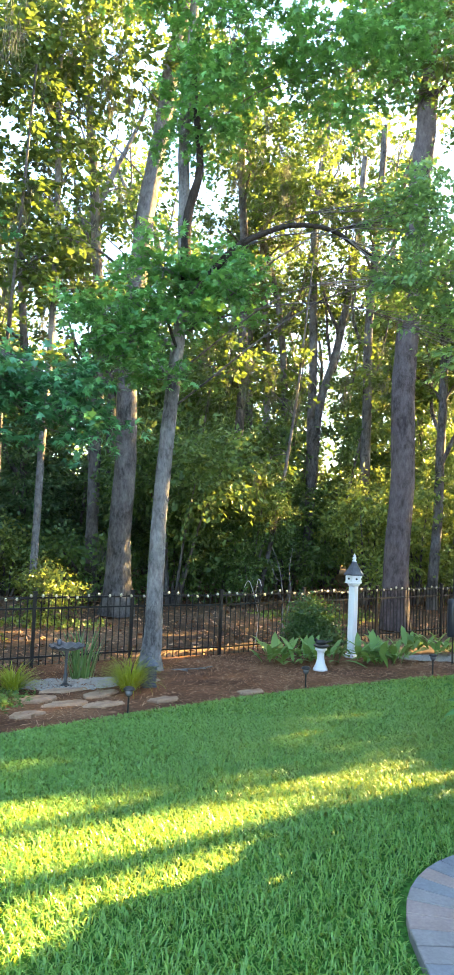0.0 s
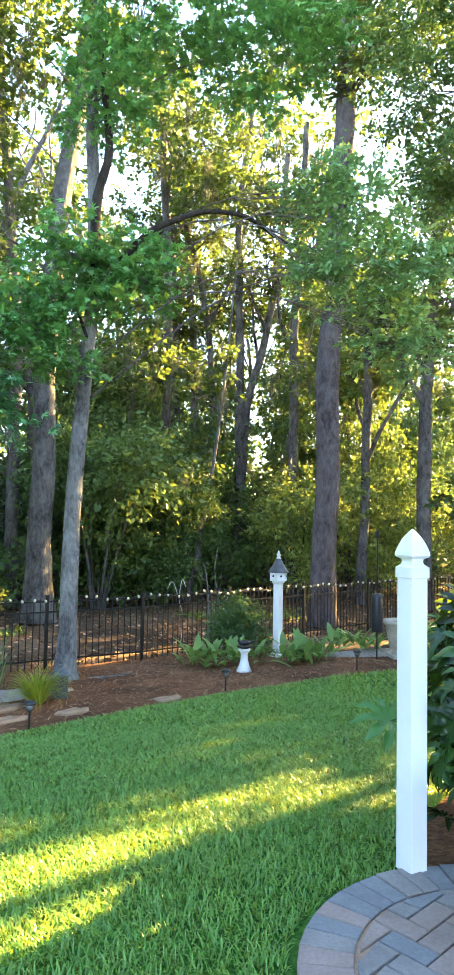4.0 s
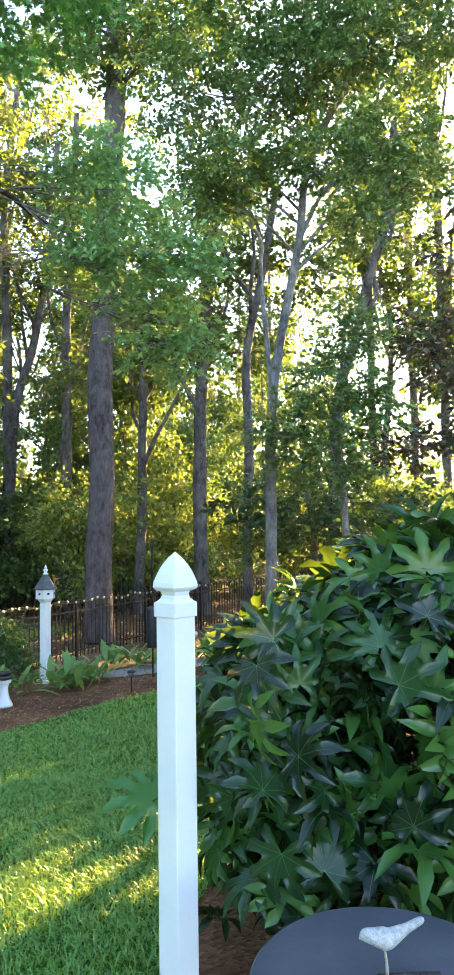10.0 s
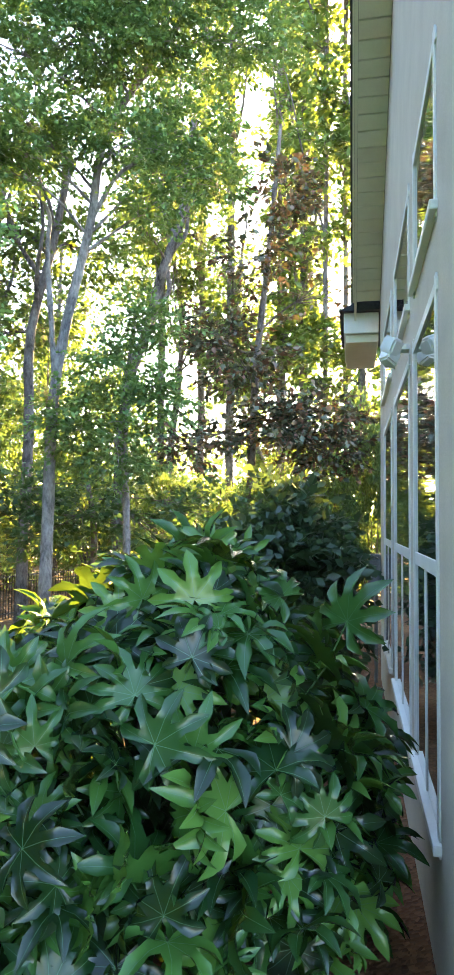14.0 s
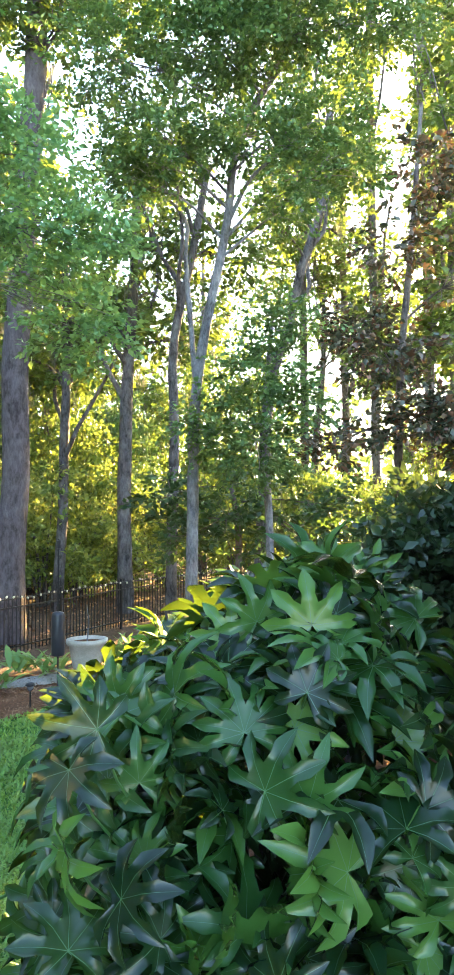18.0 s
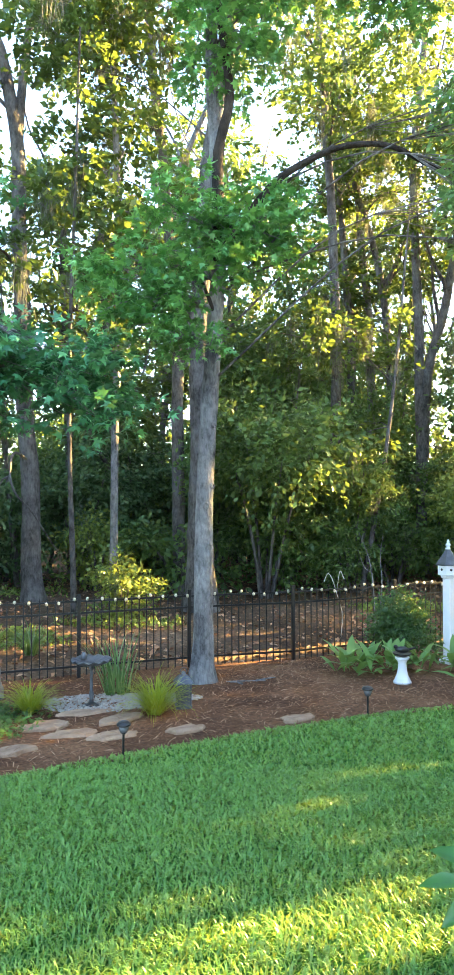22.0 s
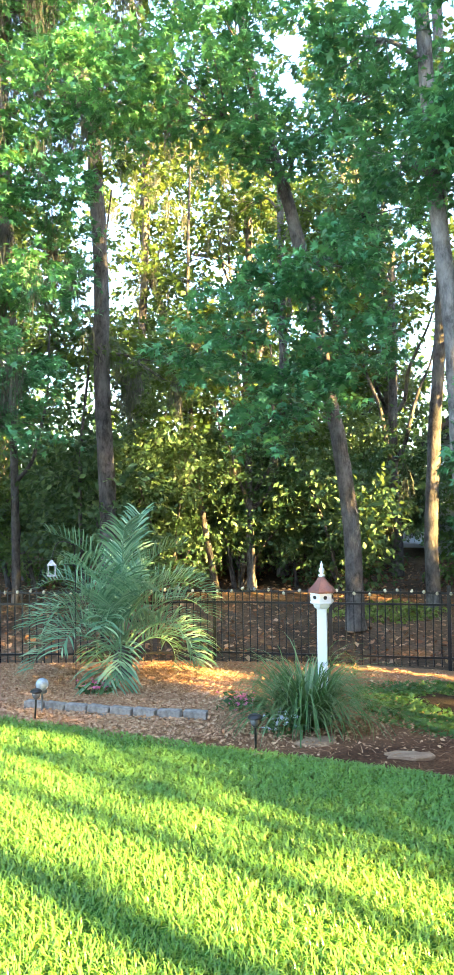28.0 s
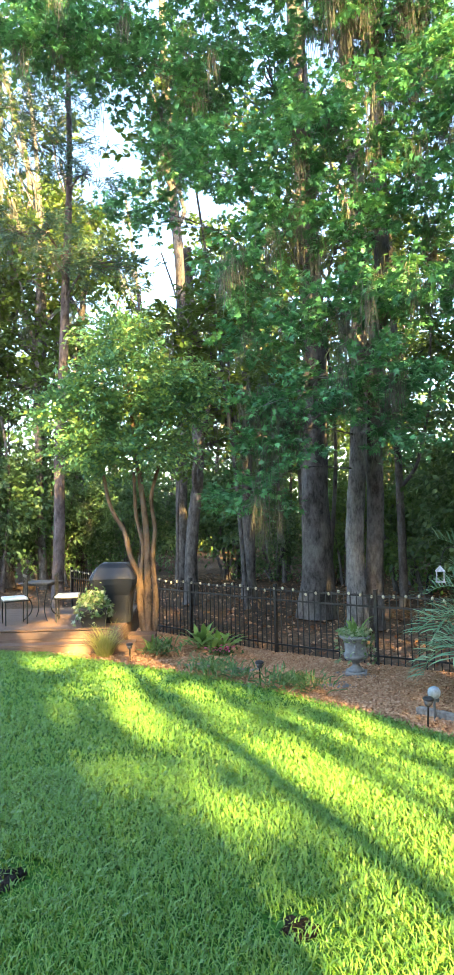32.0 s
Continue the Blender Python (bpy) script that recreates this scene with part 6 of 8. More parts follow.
def clump_plant(name, x, y, label, category, n, length, width, spread, lean, mat, seed, base=0.06, group="", segs=5):
    r = np.random.default_rng(seed)
    v, f = blades(n, length, width, spread, lean, r, base, segs)
    v[:, 2] = np.maximum(v[:, 2], 0.004)
    o = root(name, x, y, ground_z(x, y), label, category, group)
    half = (len(f) // 2 // segs) * segs
    for part_name, fs in (("outer_foliage", f[:half]), ("inner_foliage", f[half:])):
        vi, fi = np.unique(fs, return_inverse=True)
        tagged(put(new(part_name, np_mesh(part_name, v[vi], fi.reshape(fs.shape), mat, True)), o), kind="stuff")
    return o


M["gold_grass"] = leafy("golden_sedge", [(0.21, 0.266, 0.021), (0.294, 0.336, 0.035), (0.154, 0.238, 0.028)], (0.6, 0.65, 0.06), 0.4)
M["liriope"] = leafy("dark_strap_leaf", [(0.042, 0.112, 0.042), (0.07, 0.168, 0.056), (0.126, 0.224, 0.084), (0.224, 0.308, 0.168)], (0.25, 0.4, 0.08), 0.3)
M["straw_grass"] = leafy("straw_grass", [(0.2, 0.26, 0.06), (0.3, 0.33, 0.1), (0.38, 0.36, 0.16)], (0.5, 0.5, 0.12), 0.35)
M["ginger"] = leafy("variegated_leaf", [(0.04, 0.13, 0.03), (0.07, 0.19, 0.045), (0.16, 0.29, 0.08), (0.1, 0.23, 0.06)], (0.35, 0.46, 0.08), 0.3)
M["palm"] = leafy("palm_leaflet", [(0.081, 0.209, 0.115), (0.135, 0.29, 0.162), (0.203, 0.378, 0.216), (0.297, 0.459, 0.27)], (0.25, 0.38, 0.16), 0.25, 0.45)
M["pink"] = leafy("pink_petal", [(0.7, 0.1, 0.3), (0.8, 0.2, 0.42)], (0.8, 0.3, 0.4), 0.3)
M["pale_petal"] = leafy("pale_petal", [(0.6, 0.64, 0.75), (0.75, 0.76, 0.8)], (0.7, 0.7, 0.8), 0.3)
for i, (x, y, n, l) in enumerate(((-1.42, 8.85, 340, 0.52), (-2.95, 8.82, 260, 0.45))):
    clump_plant("sedge_clump", x, y, "bright golden-green arching sedge clump", "ornamental grass", n, l * 1.15, 0.012, 1.15, (0.55, 1.45), M["gold_grass"], 300 + i, 0.07, "golden sedges")
clump_plant("iris_clump", -2.3, 9.95, "tall dark-green upright iris leaves behind the bird bath", "iris", 60, 0.85, 0.028, 0.35, (1.1, 1.5), M["liriope"], 310, 0.16)
clump_plant("liriope_clump", -5.3, 4.62, "large dark-green strap-leaved clump around the birdhouse post", "strap plant", 560, 1.15, 0.02, 1.75, (0.55, 1.5), M["liriope"], 311, 0.2, segs=8)
clump_plant("fountain_grass", -9.75, -3.0, "straw-green fountain grass at the deck step", "ornamental grass", 260, 0.68, 0.009, 0.9, (0.8, 1.5), M["straw_grass"], 312, 0.1)
clump_plant("garden_fern", -4.9, 12.6, "dark arching fern beyond the fence", "fern", 90, 0.75, 0.03, 1.0, (0.7, 1.4), M["liriope"], 313, 0.1)
for i, (x, y, l) in enumerate(((-6.0, 12.9, 0.55), (-6.8, 12.2, 0.5), (-8.2, 12.0, 0.5), (-7.5, 13.0, 0.5), (-9.2, 11.2, 0.45))):
    clump_plant("wood_fern", x, y, "sunlit bright-green fern on the woodland floor", "fern", 60, l, 0.05, 1.0, (0.5, 1.3), M["ginger"], 320 + i, 0.25, "wood ferns")


def broad_plant(name, x, y, label, category, n, length, width, mat, seed, group="", spread=0.25, z=None):
    """Broad lance leaves on short stems."""
    r = np.random.default_rng(seed)
    vs, fs = [], []
    for i in range(n):
        a, el = r.uniform(0, 6.28), r.uniform(0.25, 1.25)
        ln, w = length * r.uniform(0.7, 1.15), width * r.uniform(0.8, 1.2)
        d = np.array([math.cos(a), math.sin(a), 0])
        side = np.array([-d[1], d[0], 0])
        c = np.array([spread * r.normal() * 0.5, spread * r.normal() * 0.5, r.uniform(0.02, 0.14)])
        k0 = len(vs)
        for s, ww in enumerate((0.12, 0.75, 1.0, 0.7, 0.03)):
            u = s / 4
            e = el - 1.0 * u * u
            up = np.array([0, 0, 1.0])
            vs += [c - side * w * ww / 2 + up * 0.012 * ww, c, c + side * w * ww / 2 + up * 0.012 * ww]
            c = c + ln / 4 * (d * math.cos(e) + up * math.sin(e))
        for s in range(4):
            q = k0 + 3 * s
            fs += [(q, q + 1, q + 4, q + 3), (q + 1, q + 2, q + 5, q + 4)]
    v = np.array(vs)
    v[:, 2] = np.maximum(v[:, 2], 0.005)
    o = root(name, x, y, ground_z(x, y) if z is None else z, label, category, group)
    if n > 50:
        tagged(put(new("foliage", np_mesh("foliage", v, np.array(fs), mat, True)), o), kind="stuff")
        return o
    for i in range(n):
        put(new("leaf", np_mesh("leaf", v[15 * i:15 * i + 15], np.array(fs[8 * i:8 * i + 8]) - 15 * i, mat, True)), o)
    return o


for i, (x, y, n, l) in enumerate(((0.85, 11.6, 40, 0.46), (1.75, 11.9, 24, 0.42), (2.45, 11.5, 44, 0.48), (3.6, 13.3, 30, 0.45), (1.25, 11.75, 26, 0.44), (2.75, 11.8, 26, 0.44))):
    broad_plant("ginger_plant", x, y, "variegated shell ginger with broad green-yellow leaves", "ginger plant", n, l, 0.11, M["ginger"], 340 + i, "shell gingers", 0.4)
for i, (x, y, l) in enumerate(((-11.3, -1.75, 0.5), (-11.1, -1.3, 0.45))):
    broad_plant("leafy_perennial", x, y, "bright green broad-leaved perennial in mulch", "perennial", 30, l, 0.1, M["ginger"], 350 + i, "broad-leaved perennials", 0.2)
broad_plant("small_shrublet", -10.3, -2.2, "low blue-green shrublet at the tree foot", "shrub", 110, 0.28, 0.04, M["liriope"], 353, "", 0.3)
for i, (x, y) in enumerate(((-8.95, -1.05), (-8.6, -0.5), (-8.25, 0.35), (-8.0, 0.62), (-8.75, -0.8), (-8.1, 0.2))):
    broad_plant("dwarf_mondo", x, y, "low dark blue-green groundcover tuft edging the lawn", "groundcover", 80, 0.2, 0.022, M["liriope"], 360 + i, "dwarf mondo tufts", 0.35)


def flower(x, y, mat, label, n, seed):
    r = np.random.default_rng(seed)
    f = root("flower_cluster", x, y, ground_z(x, y), label, "flowers")
    q = r.standard_normal((n, 3)) * np.array([0.1, 0.1, 0.03]) + np.array([0, 0, 0.13])
    v, fc = leaves(q, 0.05, "star", r, 0.8)
    put(new("bloom", np_mesh("bloom", v, fc, mat)), f)
    v, fc = leaves(r.standard_normal((n * 2, 3)) * np.array([0.12, 0.12, 0.03]) + np.array([0, 0, 0.07]), 0.08, "oval", r, 0.5)
    put(new("foliage", np_mesh("foliage", v, fc, LEAF["shrub"][0])), f)


flower(-6.2, 4.25, M["pink"], "cluster of small bright pink flowers in mulch", 60, 1)
flower(-7.6, 2.85, M["pink"], "low pink flowers among green leaves", 40, 2)
flower(-5.05, 4.25, M["pale_petal"], "low pale blue-white flowers at the clump's foot", 40, 3)
flower(-10.85, -1.25, M["pink"], "dusty pink flowers beside green leaves", 60, 4)


def round_shrub(x, y, w, h, label, seed, leaf="shrub", n=380, name="shrub"):
    r = np.random.default_rng(seed)
    s = root(name, x, y, ground_z(x, y), label, "shrub")
    bits = []
    cs, ways = [], []
    for k in range(9):
        a = 6.28 * k / 9
        c = np.array([w * 0.55 * math.cos(a) * r.uniform(0.3, 1), w * 0.55 * math.sin(a) * r.uniform(0.3, 1), h * r.uniform(0.35, 0.75)])
        bits.append(tube(spline([(0.03 * math.cos(a), 0.03 * math.sin(a), 0), c * np.array([0.4, 0.4, 0.5]), c], 6), np.linspace(0.02, 0.006, 6), 5))
        q, way, _ = clump(c, w * 0.5, h * 0.3, n // 9 * 2, 9, r, 0.11)
        cs.append(q)
        ways.append(way)
    v, f = join(bits)
    put(new("stem", np_mesh("stem", v, f, M["bark_brown"], True)), s)
    q, way = np.vstack(cs), np.vstack(ways)
    keep = q[:, 2] > 0.03
    mat, size, shape = LEAF[leaf]
    v, f = leaves(q[keep], size, shape, r, 0.45, heading=way[keep])
    tagged(put(new("foliage", np_mesh("foliage", v, f, mat)), s), kind="stuff")


round_shrub(1.5, 13.05, 0.68, 1.05, "rounded dense green shrub against the fence", 41)
LEAF["podo"] = (leafy("podocarpus_leaf", [(0.019, 0.046, 0.026), (0.033, 0.072, 0.036), (0.065, 0.117, 0.052)], (0.2, 0.3, 0.08), 0.25, 0.3), 0.1, "oval")
round_shrub(5.0, 5.25, 0.75, 2.05, "dark upright clipped evergreen shrub beside the house", 42, "podo", 760, "evergreen_shrub")


# ---- bare soil ----
M["soil"] = ground_mat("dark_soil", [(0.012, 0.01, 0.009), (0.022, 0.018, 0.015), (0.04, 0.033, 0.028)], 9, 70)
def bare_spot(x, y, a, b, seed, lift=0.014):
    r = np.random.default_rng(seed)
    n, rings = 18, [0.25, 0.6, 1.0]
    v = [(x, y, ground_z(x, y) + lift)]
    for k in rings:
        for i in range(n):
            t = 2 * math.pi * i / n
            q = k * (1 + 0.22 * r.standard_normal() * k)
            px, py = x + a * q * math.cos(t), y + b * q * math.sin(t)
            v.append((px, py, ground_z(px, py) + (lift if k < 1 else -0.01) + 0.004 * r.standard_normal()))
    f = [(0, 1 + i, 1 + (i + 1) % n) for i in range(n)]
    for j in range(2):
        for i in range(n):
            p, q = 1 + j * n + i, 1 + j * n + (i + 1) % n
            f += [(p, p + n, q + n), (p, q + n, q)]
    tagged(new("bare_soil", np_mesh("bare_soil", v, f, M["soil"], True)), "bare patch of dark brown soil", "soil", kind="stuff")


# ---- ivy, gravel, roots ----
def scatter_leaves(name, n, centre, axes, turn, size, mat, label, category, seed, lift=0.05, mound=0.0, shape="oval", up=0.75):
    r = np.random.default_rng(seed)
    a, d = r.uniform(0, 2 * math.pi, n), np.sqrt(r.uniform(0, 1, n)) * r.uniform(0.85, 1.08, n)
    lx, ly = axes[0] * d * np.cos(a), axes[1] * d * np.sin(a)
    c, s = math.cos(turn), math.sin(turn)
    x, y = centre[0] + c * lx - s * ly, centre[1] + s * lx + c * ly
    z = land(x, y) + r.uniform(0.0, lift, n) + mound * (1 - np.minimum(d, 1) ** 2)
    ok = (inside(x, y) > 0.1) & (((x + 5.4) / 0.75) ** 2 + ((y - 6.7) / 0.45) ** 2 > r.uniform(0.5, 1.3, n))
    v, f = leaves(np.stack([x, y, z], 1)[ok], size, shape, r, up)
    return tagged(new(name, np_mesh(name, v, f, mat)), label, category, kind="stuff")


M["ivy"] = leafy("ivy_leaf", [(0.026, 0.076, 0.02), (0.045, 0.122, 0.03), (0.091, 0.183, 0.045)], (0.3, 0.45, 0.08), 0.3)
scatter_leaves("ivy_groundcover", 15000, (-4.75, 7.35), (2.35, 1.65), radians(33), 0.055, M["ivy"], "low green ivy groundcover under the trees", "ivy", 51, 0.06, 0.0, "star")
def wood_patch(cx, cy, ax, ay, n, seed):
    r = np.random.default_rng(seed)
    a, d = r.uniform(0, 6.28, n), np.sqrt(r.random(n)) * r.uniform(0.7, 1.15, n)
    x, y = cx + ax * d * np.cos(a), cy + ay * d * np.sin(a)
    ok = inside(x, y) < -0.3
    x, y = x[ok], y[ok]
    hgt = 0.14 * (0.4 + 0.6 * np.sin(x * 3.1 + seed) * np.cos(y * 2.7))
    v, f = leaves(np.stack([x, y, land(x, y) + np.abs(hgt) * r.random(len(x)) * 1.6], 1), 0.11, "oval", r, 0.5)
    tagged(new("wood_groundcover", np_mesh("wood_groundcover", v, f, LEAF["under_lit"][0])), "low green wild plants on the woodland floor", "groundcover", kind="stuff")


for i, q in enumerate(((-9.6, 12.9, 1.9, 0.9, 1500), (-6.4, 13.9, 1.6, 0.8, 900), (-12.9, 10.2, 1.3, 1.3, 1100), (-10.5, 20.5, 2.5, 1.2, 1200), (-4.6, 16.2, 1.6, 0.7, 700), (2.5, 19.5, 2.0, 1.0, 900))):
    wood_patch(*q, 760 + i)
bare_spot(-5.45, 6.65, 0.75, 0.5, 745, 0.07)
M["gravel"] = plain("pale_gravel", [(0.22, 0.195, 0.17), (0.44, 0.41, 0.37)], 0.85, 30, 0, 0.3)


def pebbles(name, n, centre, axes, size, label, seed, mat):
    r = np.random.default_rng(seed)
    a, d = r.uniform(0, 6.28, n), np.sqrt(r.uniform(0, 1, n))
    x, y = centre[0] + axes[0] * d * np.cos(a), centre[1] + axes[1] * d * np.sin(a)
    z = land(x, y) + 0.005
    s = size * r.uniform(0.5, 1.3, n)
    oct_v = np.array([(1, 0, 0), (0, 1, 0), (-1, 0, 0), (0, -1, 0), (0, 0, 0.7), (0, 0, -0.5)])
    oct_f = np.array([(0, 1, 4), (1, 2, 4), (2, 3, 4), (3, 0, 4)])
    v = np.stack([x, y, z], 1)[:, None] + (oct_v[None] + 0.2 * r.standard_normal((n, 6, 3))) * s[:, None, None]
    f = oct_f[None] + (np.arange(n) * 6)[:, None, None]
    tagged(new(name, np_mesh(name, v.reshape(-1, 3), f.reshape(-1, 3), mat)), label, "gravel", kind="stuff")


pebbles("pebbles", 900, (-2.35, 9.4), (0.75, 0.55), 0.025, "pale pebbles ringing the bird bath", 61, M["gravel"])
pebbles("pebbles", 500, (-1.7, 9.75), (0.6, 0.3), 0.025, "pale pebbles behind the sedge", 63, M["gravel"])
pebbles("gravel_path", 2600, (4.3, 12.3), (1.3, 0.55), 0.022, "pale gravel path by the stone planter", 62, M["gravel"])


def chips(n, seed):
    """Loose bark chips and straw on the bed."""
    r = np.random.default_rng(seed)
    i = r.integers(0, len(EDGE) - 22, n)
    k = r.uniform(-0.01, 0.98, n)[:, None]
    p = EDGE[i] + k * (sm[i] - EDGE[i]) + 0.08 * r.standard_normal((n, 2))
    z = land(p[:, 0], p[:, 1]) + 0.004
    v, f = leaves(np.stack([p[:, 0], p[:, 1], z], 1), 0.07, "strap", r, 0.9, 0.6)
    v[:, 2] += 0.01
    tagged(new("mulch_chips", np_mesh("mulch_chips", v, f, M["chip"])), "loose red-brown bark chips and pine straw", "mulch", kind="stuff")


M["chip"] = leafy("bark_chip", [(0.15, 0.07, 0.036), (0.25, 0.125, 0.066), (0.36, 0.21, 0.12), (0.48, 0.31, 0.19)], (0.2, 0.12, 0.07), 0.02, 0.9)
chips(26000, 71)
M["chip_pale"] = leafy("pale_pine_chip", [(0.31, 0.16, 0.08), (0.42, 0.235, 0.125), (0.5, 0.3, 0.17), (0.58, 0.38, 0.23)], (0.2, 0.12, 0.07), 0.02, 0.9)


def pale_chips(n, seed):
    """Paler fresh pine chips over the bed along the far side."""
    r = np.random.default_rng(seed)
    i = r.integers(0, len(EDGE) - 22, n * 3)
    k = r.uniform(0.0, 0.98, n * 3)[:, None]
    p = EDGE[i] + k * (sm[i] - EDGE[i]) + 0.08 * r.standard_normal((n * 3, 2))
    p = p[(p[:, 0] < -4.9 + 0.5 * r.standard_normal(n * 3)) & (np.hypot((p[:, 0] + 5.45) / 0.75, (p[:, 1] - 6.65) / 0.5) > 1)][:n]
    z = land(p[:, 0], p[:, 1]) + 0.016
    v, f = leaves(np.stack([p[:, 0], p[:, 1], z], 1), 0.034, "oval", r, 0.88, 0.6)
    tagged(new("pine_chips", np_mesh("pine_chips", v, f, M["chip_pale"])), "pale tan pine bark chips mulching the bed", "mulch", kind="stuff")


pale_chips(100000, 73)


def litter(n, seed):
    r = np.random.default_rng(seed)
    a, d = np.radians(r.uniform(-125, 55, n)), r.uniform(9, 30, n)
    x, y = 0.8 + d * np.sin(a), 1.2 + d * np.cos(a)
    ok = inside(x, y) < -0.2
    c = np.stack([x, y, land(x, y) - 0.03], 1)[ok]
    v, f = leaves(c, 0.13, "oval", r, 0.75)
    tagged(new("leaf_litter", np_mesh("leaf_litter", v, f, M["chip"])), "dry brown fallen leaves on the woodland floor", "leaf litter", kind="stuff")


litter(22000, 72)


# ---- bare spots in the lawn ----
for i, q in enumerate(((-2.0, -0.1, 0.13, 0.1), (-1.96, 1.27, 0.1, 0.08))):
    bare_spot(*q, 740 + i)


# ---- lawn blades ----
def lawn_blades():
    r = np.random.default_rng(81)
    allp = []
    for rad, dens in ((4.6, 5600), (7.0, 2400), (15.0, 1000)):
        n = int(dens * 4 * rad * rad)
        p = r.uniform(-rad, rad, (n, 2)) + np.array([-0.2, 2.2])
        d = np.hypot(p[:, 0] + 0.2, p[:, 1] - 2.2)
        lo = {4.6: 0, 7.0: 4.6, 15.0: 7.0}[rad]
        p = p[(d < rad) & (d >= lo)]
        allp.append(p)
    p = np.vstack(allp)
    # inside the lawn: winding test against the lawn's edge and hub
    poly = np.vstack([EDGE, hub[None]])
    x, y = p[:, 0], p[:, 1]
    ins = np.zeros(len(p), bool)
    for a, b in zip(poly, np.roll(poly, -1, 0)):
        c = ((a[1] > y) != (b[1] > y)) & (x < (b[0] - a[0]) * (y - a[1]) / (b[1] - a[1] + 1e-12) + a[0])
        ins ^= c
    ins &= y > -4.8
    # not on the patio, not in the wall's bed, not where nothing is ever seen
    ins &= ~((np.hypot(x - 1.42, y - 2.36) < 0.84) | ((x > 0.62) & (y < 2.4)) | ((x > 1.2) & (y < 3.2)))
    bx, by = np.interp(y, ba[:, 1], ba[:, 0]), y
    ins &= ~((x > bx) & (y > 3.0) & (y < 8.8))
    ins &= ~((x > -0.6) & (y < 1.2))
    bald = ((x + 2.0) ** 2 + (y + 0.1) ** 2 < 0.05) | ((x + 1.96) ** 2 + (y - 1.27) ** 2 < 0.03)
    ins &= ~(bald & (r.random(len(p)) < 0.7))
    p = p[ins]
    n = len(p)
    dist = np.hypot(p[:, 0] - 0.5, p[:, 1] - 1.2)
    z = land(p[:, 0], p[:, 1])
    h = r.uniform(0.02, 0.042, n)
    w = np.interp(dist, [2, 6, 12], [0.0068, 0.0125, 0.025]) * r.uniform(0.7, 1.2, n)
    a = r.uniform(0, 2 * math.pi, n)
    d = np.stack([np.cos(a), np.sin(a)], 1)
    s = np.stack([-d[:, 1], d[:, 0]], 1)
    ln = r.uniform(0.3, 1.7, n) * h
    c0 = np.column_stack([p, z])
    sw = np.column_stack([s * w[:, None] / 2, np.zeros(n)])
    c1 = c0 + np.column_stack([d * (ln * 0.35)[:, None], h * 0.65])
    c2 = c0 + np.column_stack([d * ln[:, None], h * r.uniform(0.75, 1.05, n)])
    v = np.stack([c0 - sw, c0 + sw, c1 + sw * 0.85, c1 - sw * 0.85, c2], 1)
    f = np.array([(0, 1, 2), (0, 2, 3), (3, 2, 4)])[None] + (np.arange(n) * 5)[:, None, None]
    tagged(new("grass", np_mesh("grass", v.reshape(-1, 3), f.reshape(-1, 3), M["grass"])), "dense bright green broad-bladed lawn grass", "grass", kind="stuff")


lawn_blades()

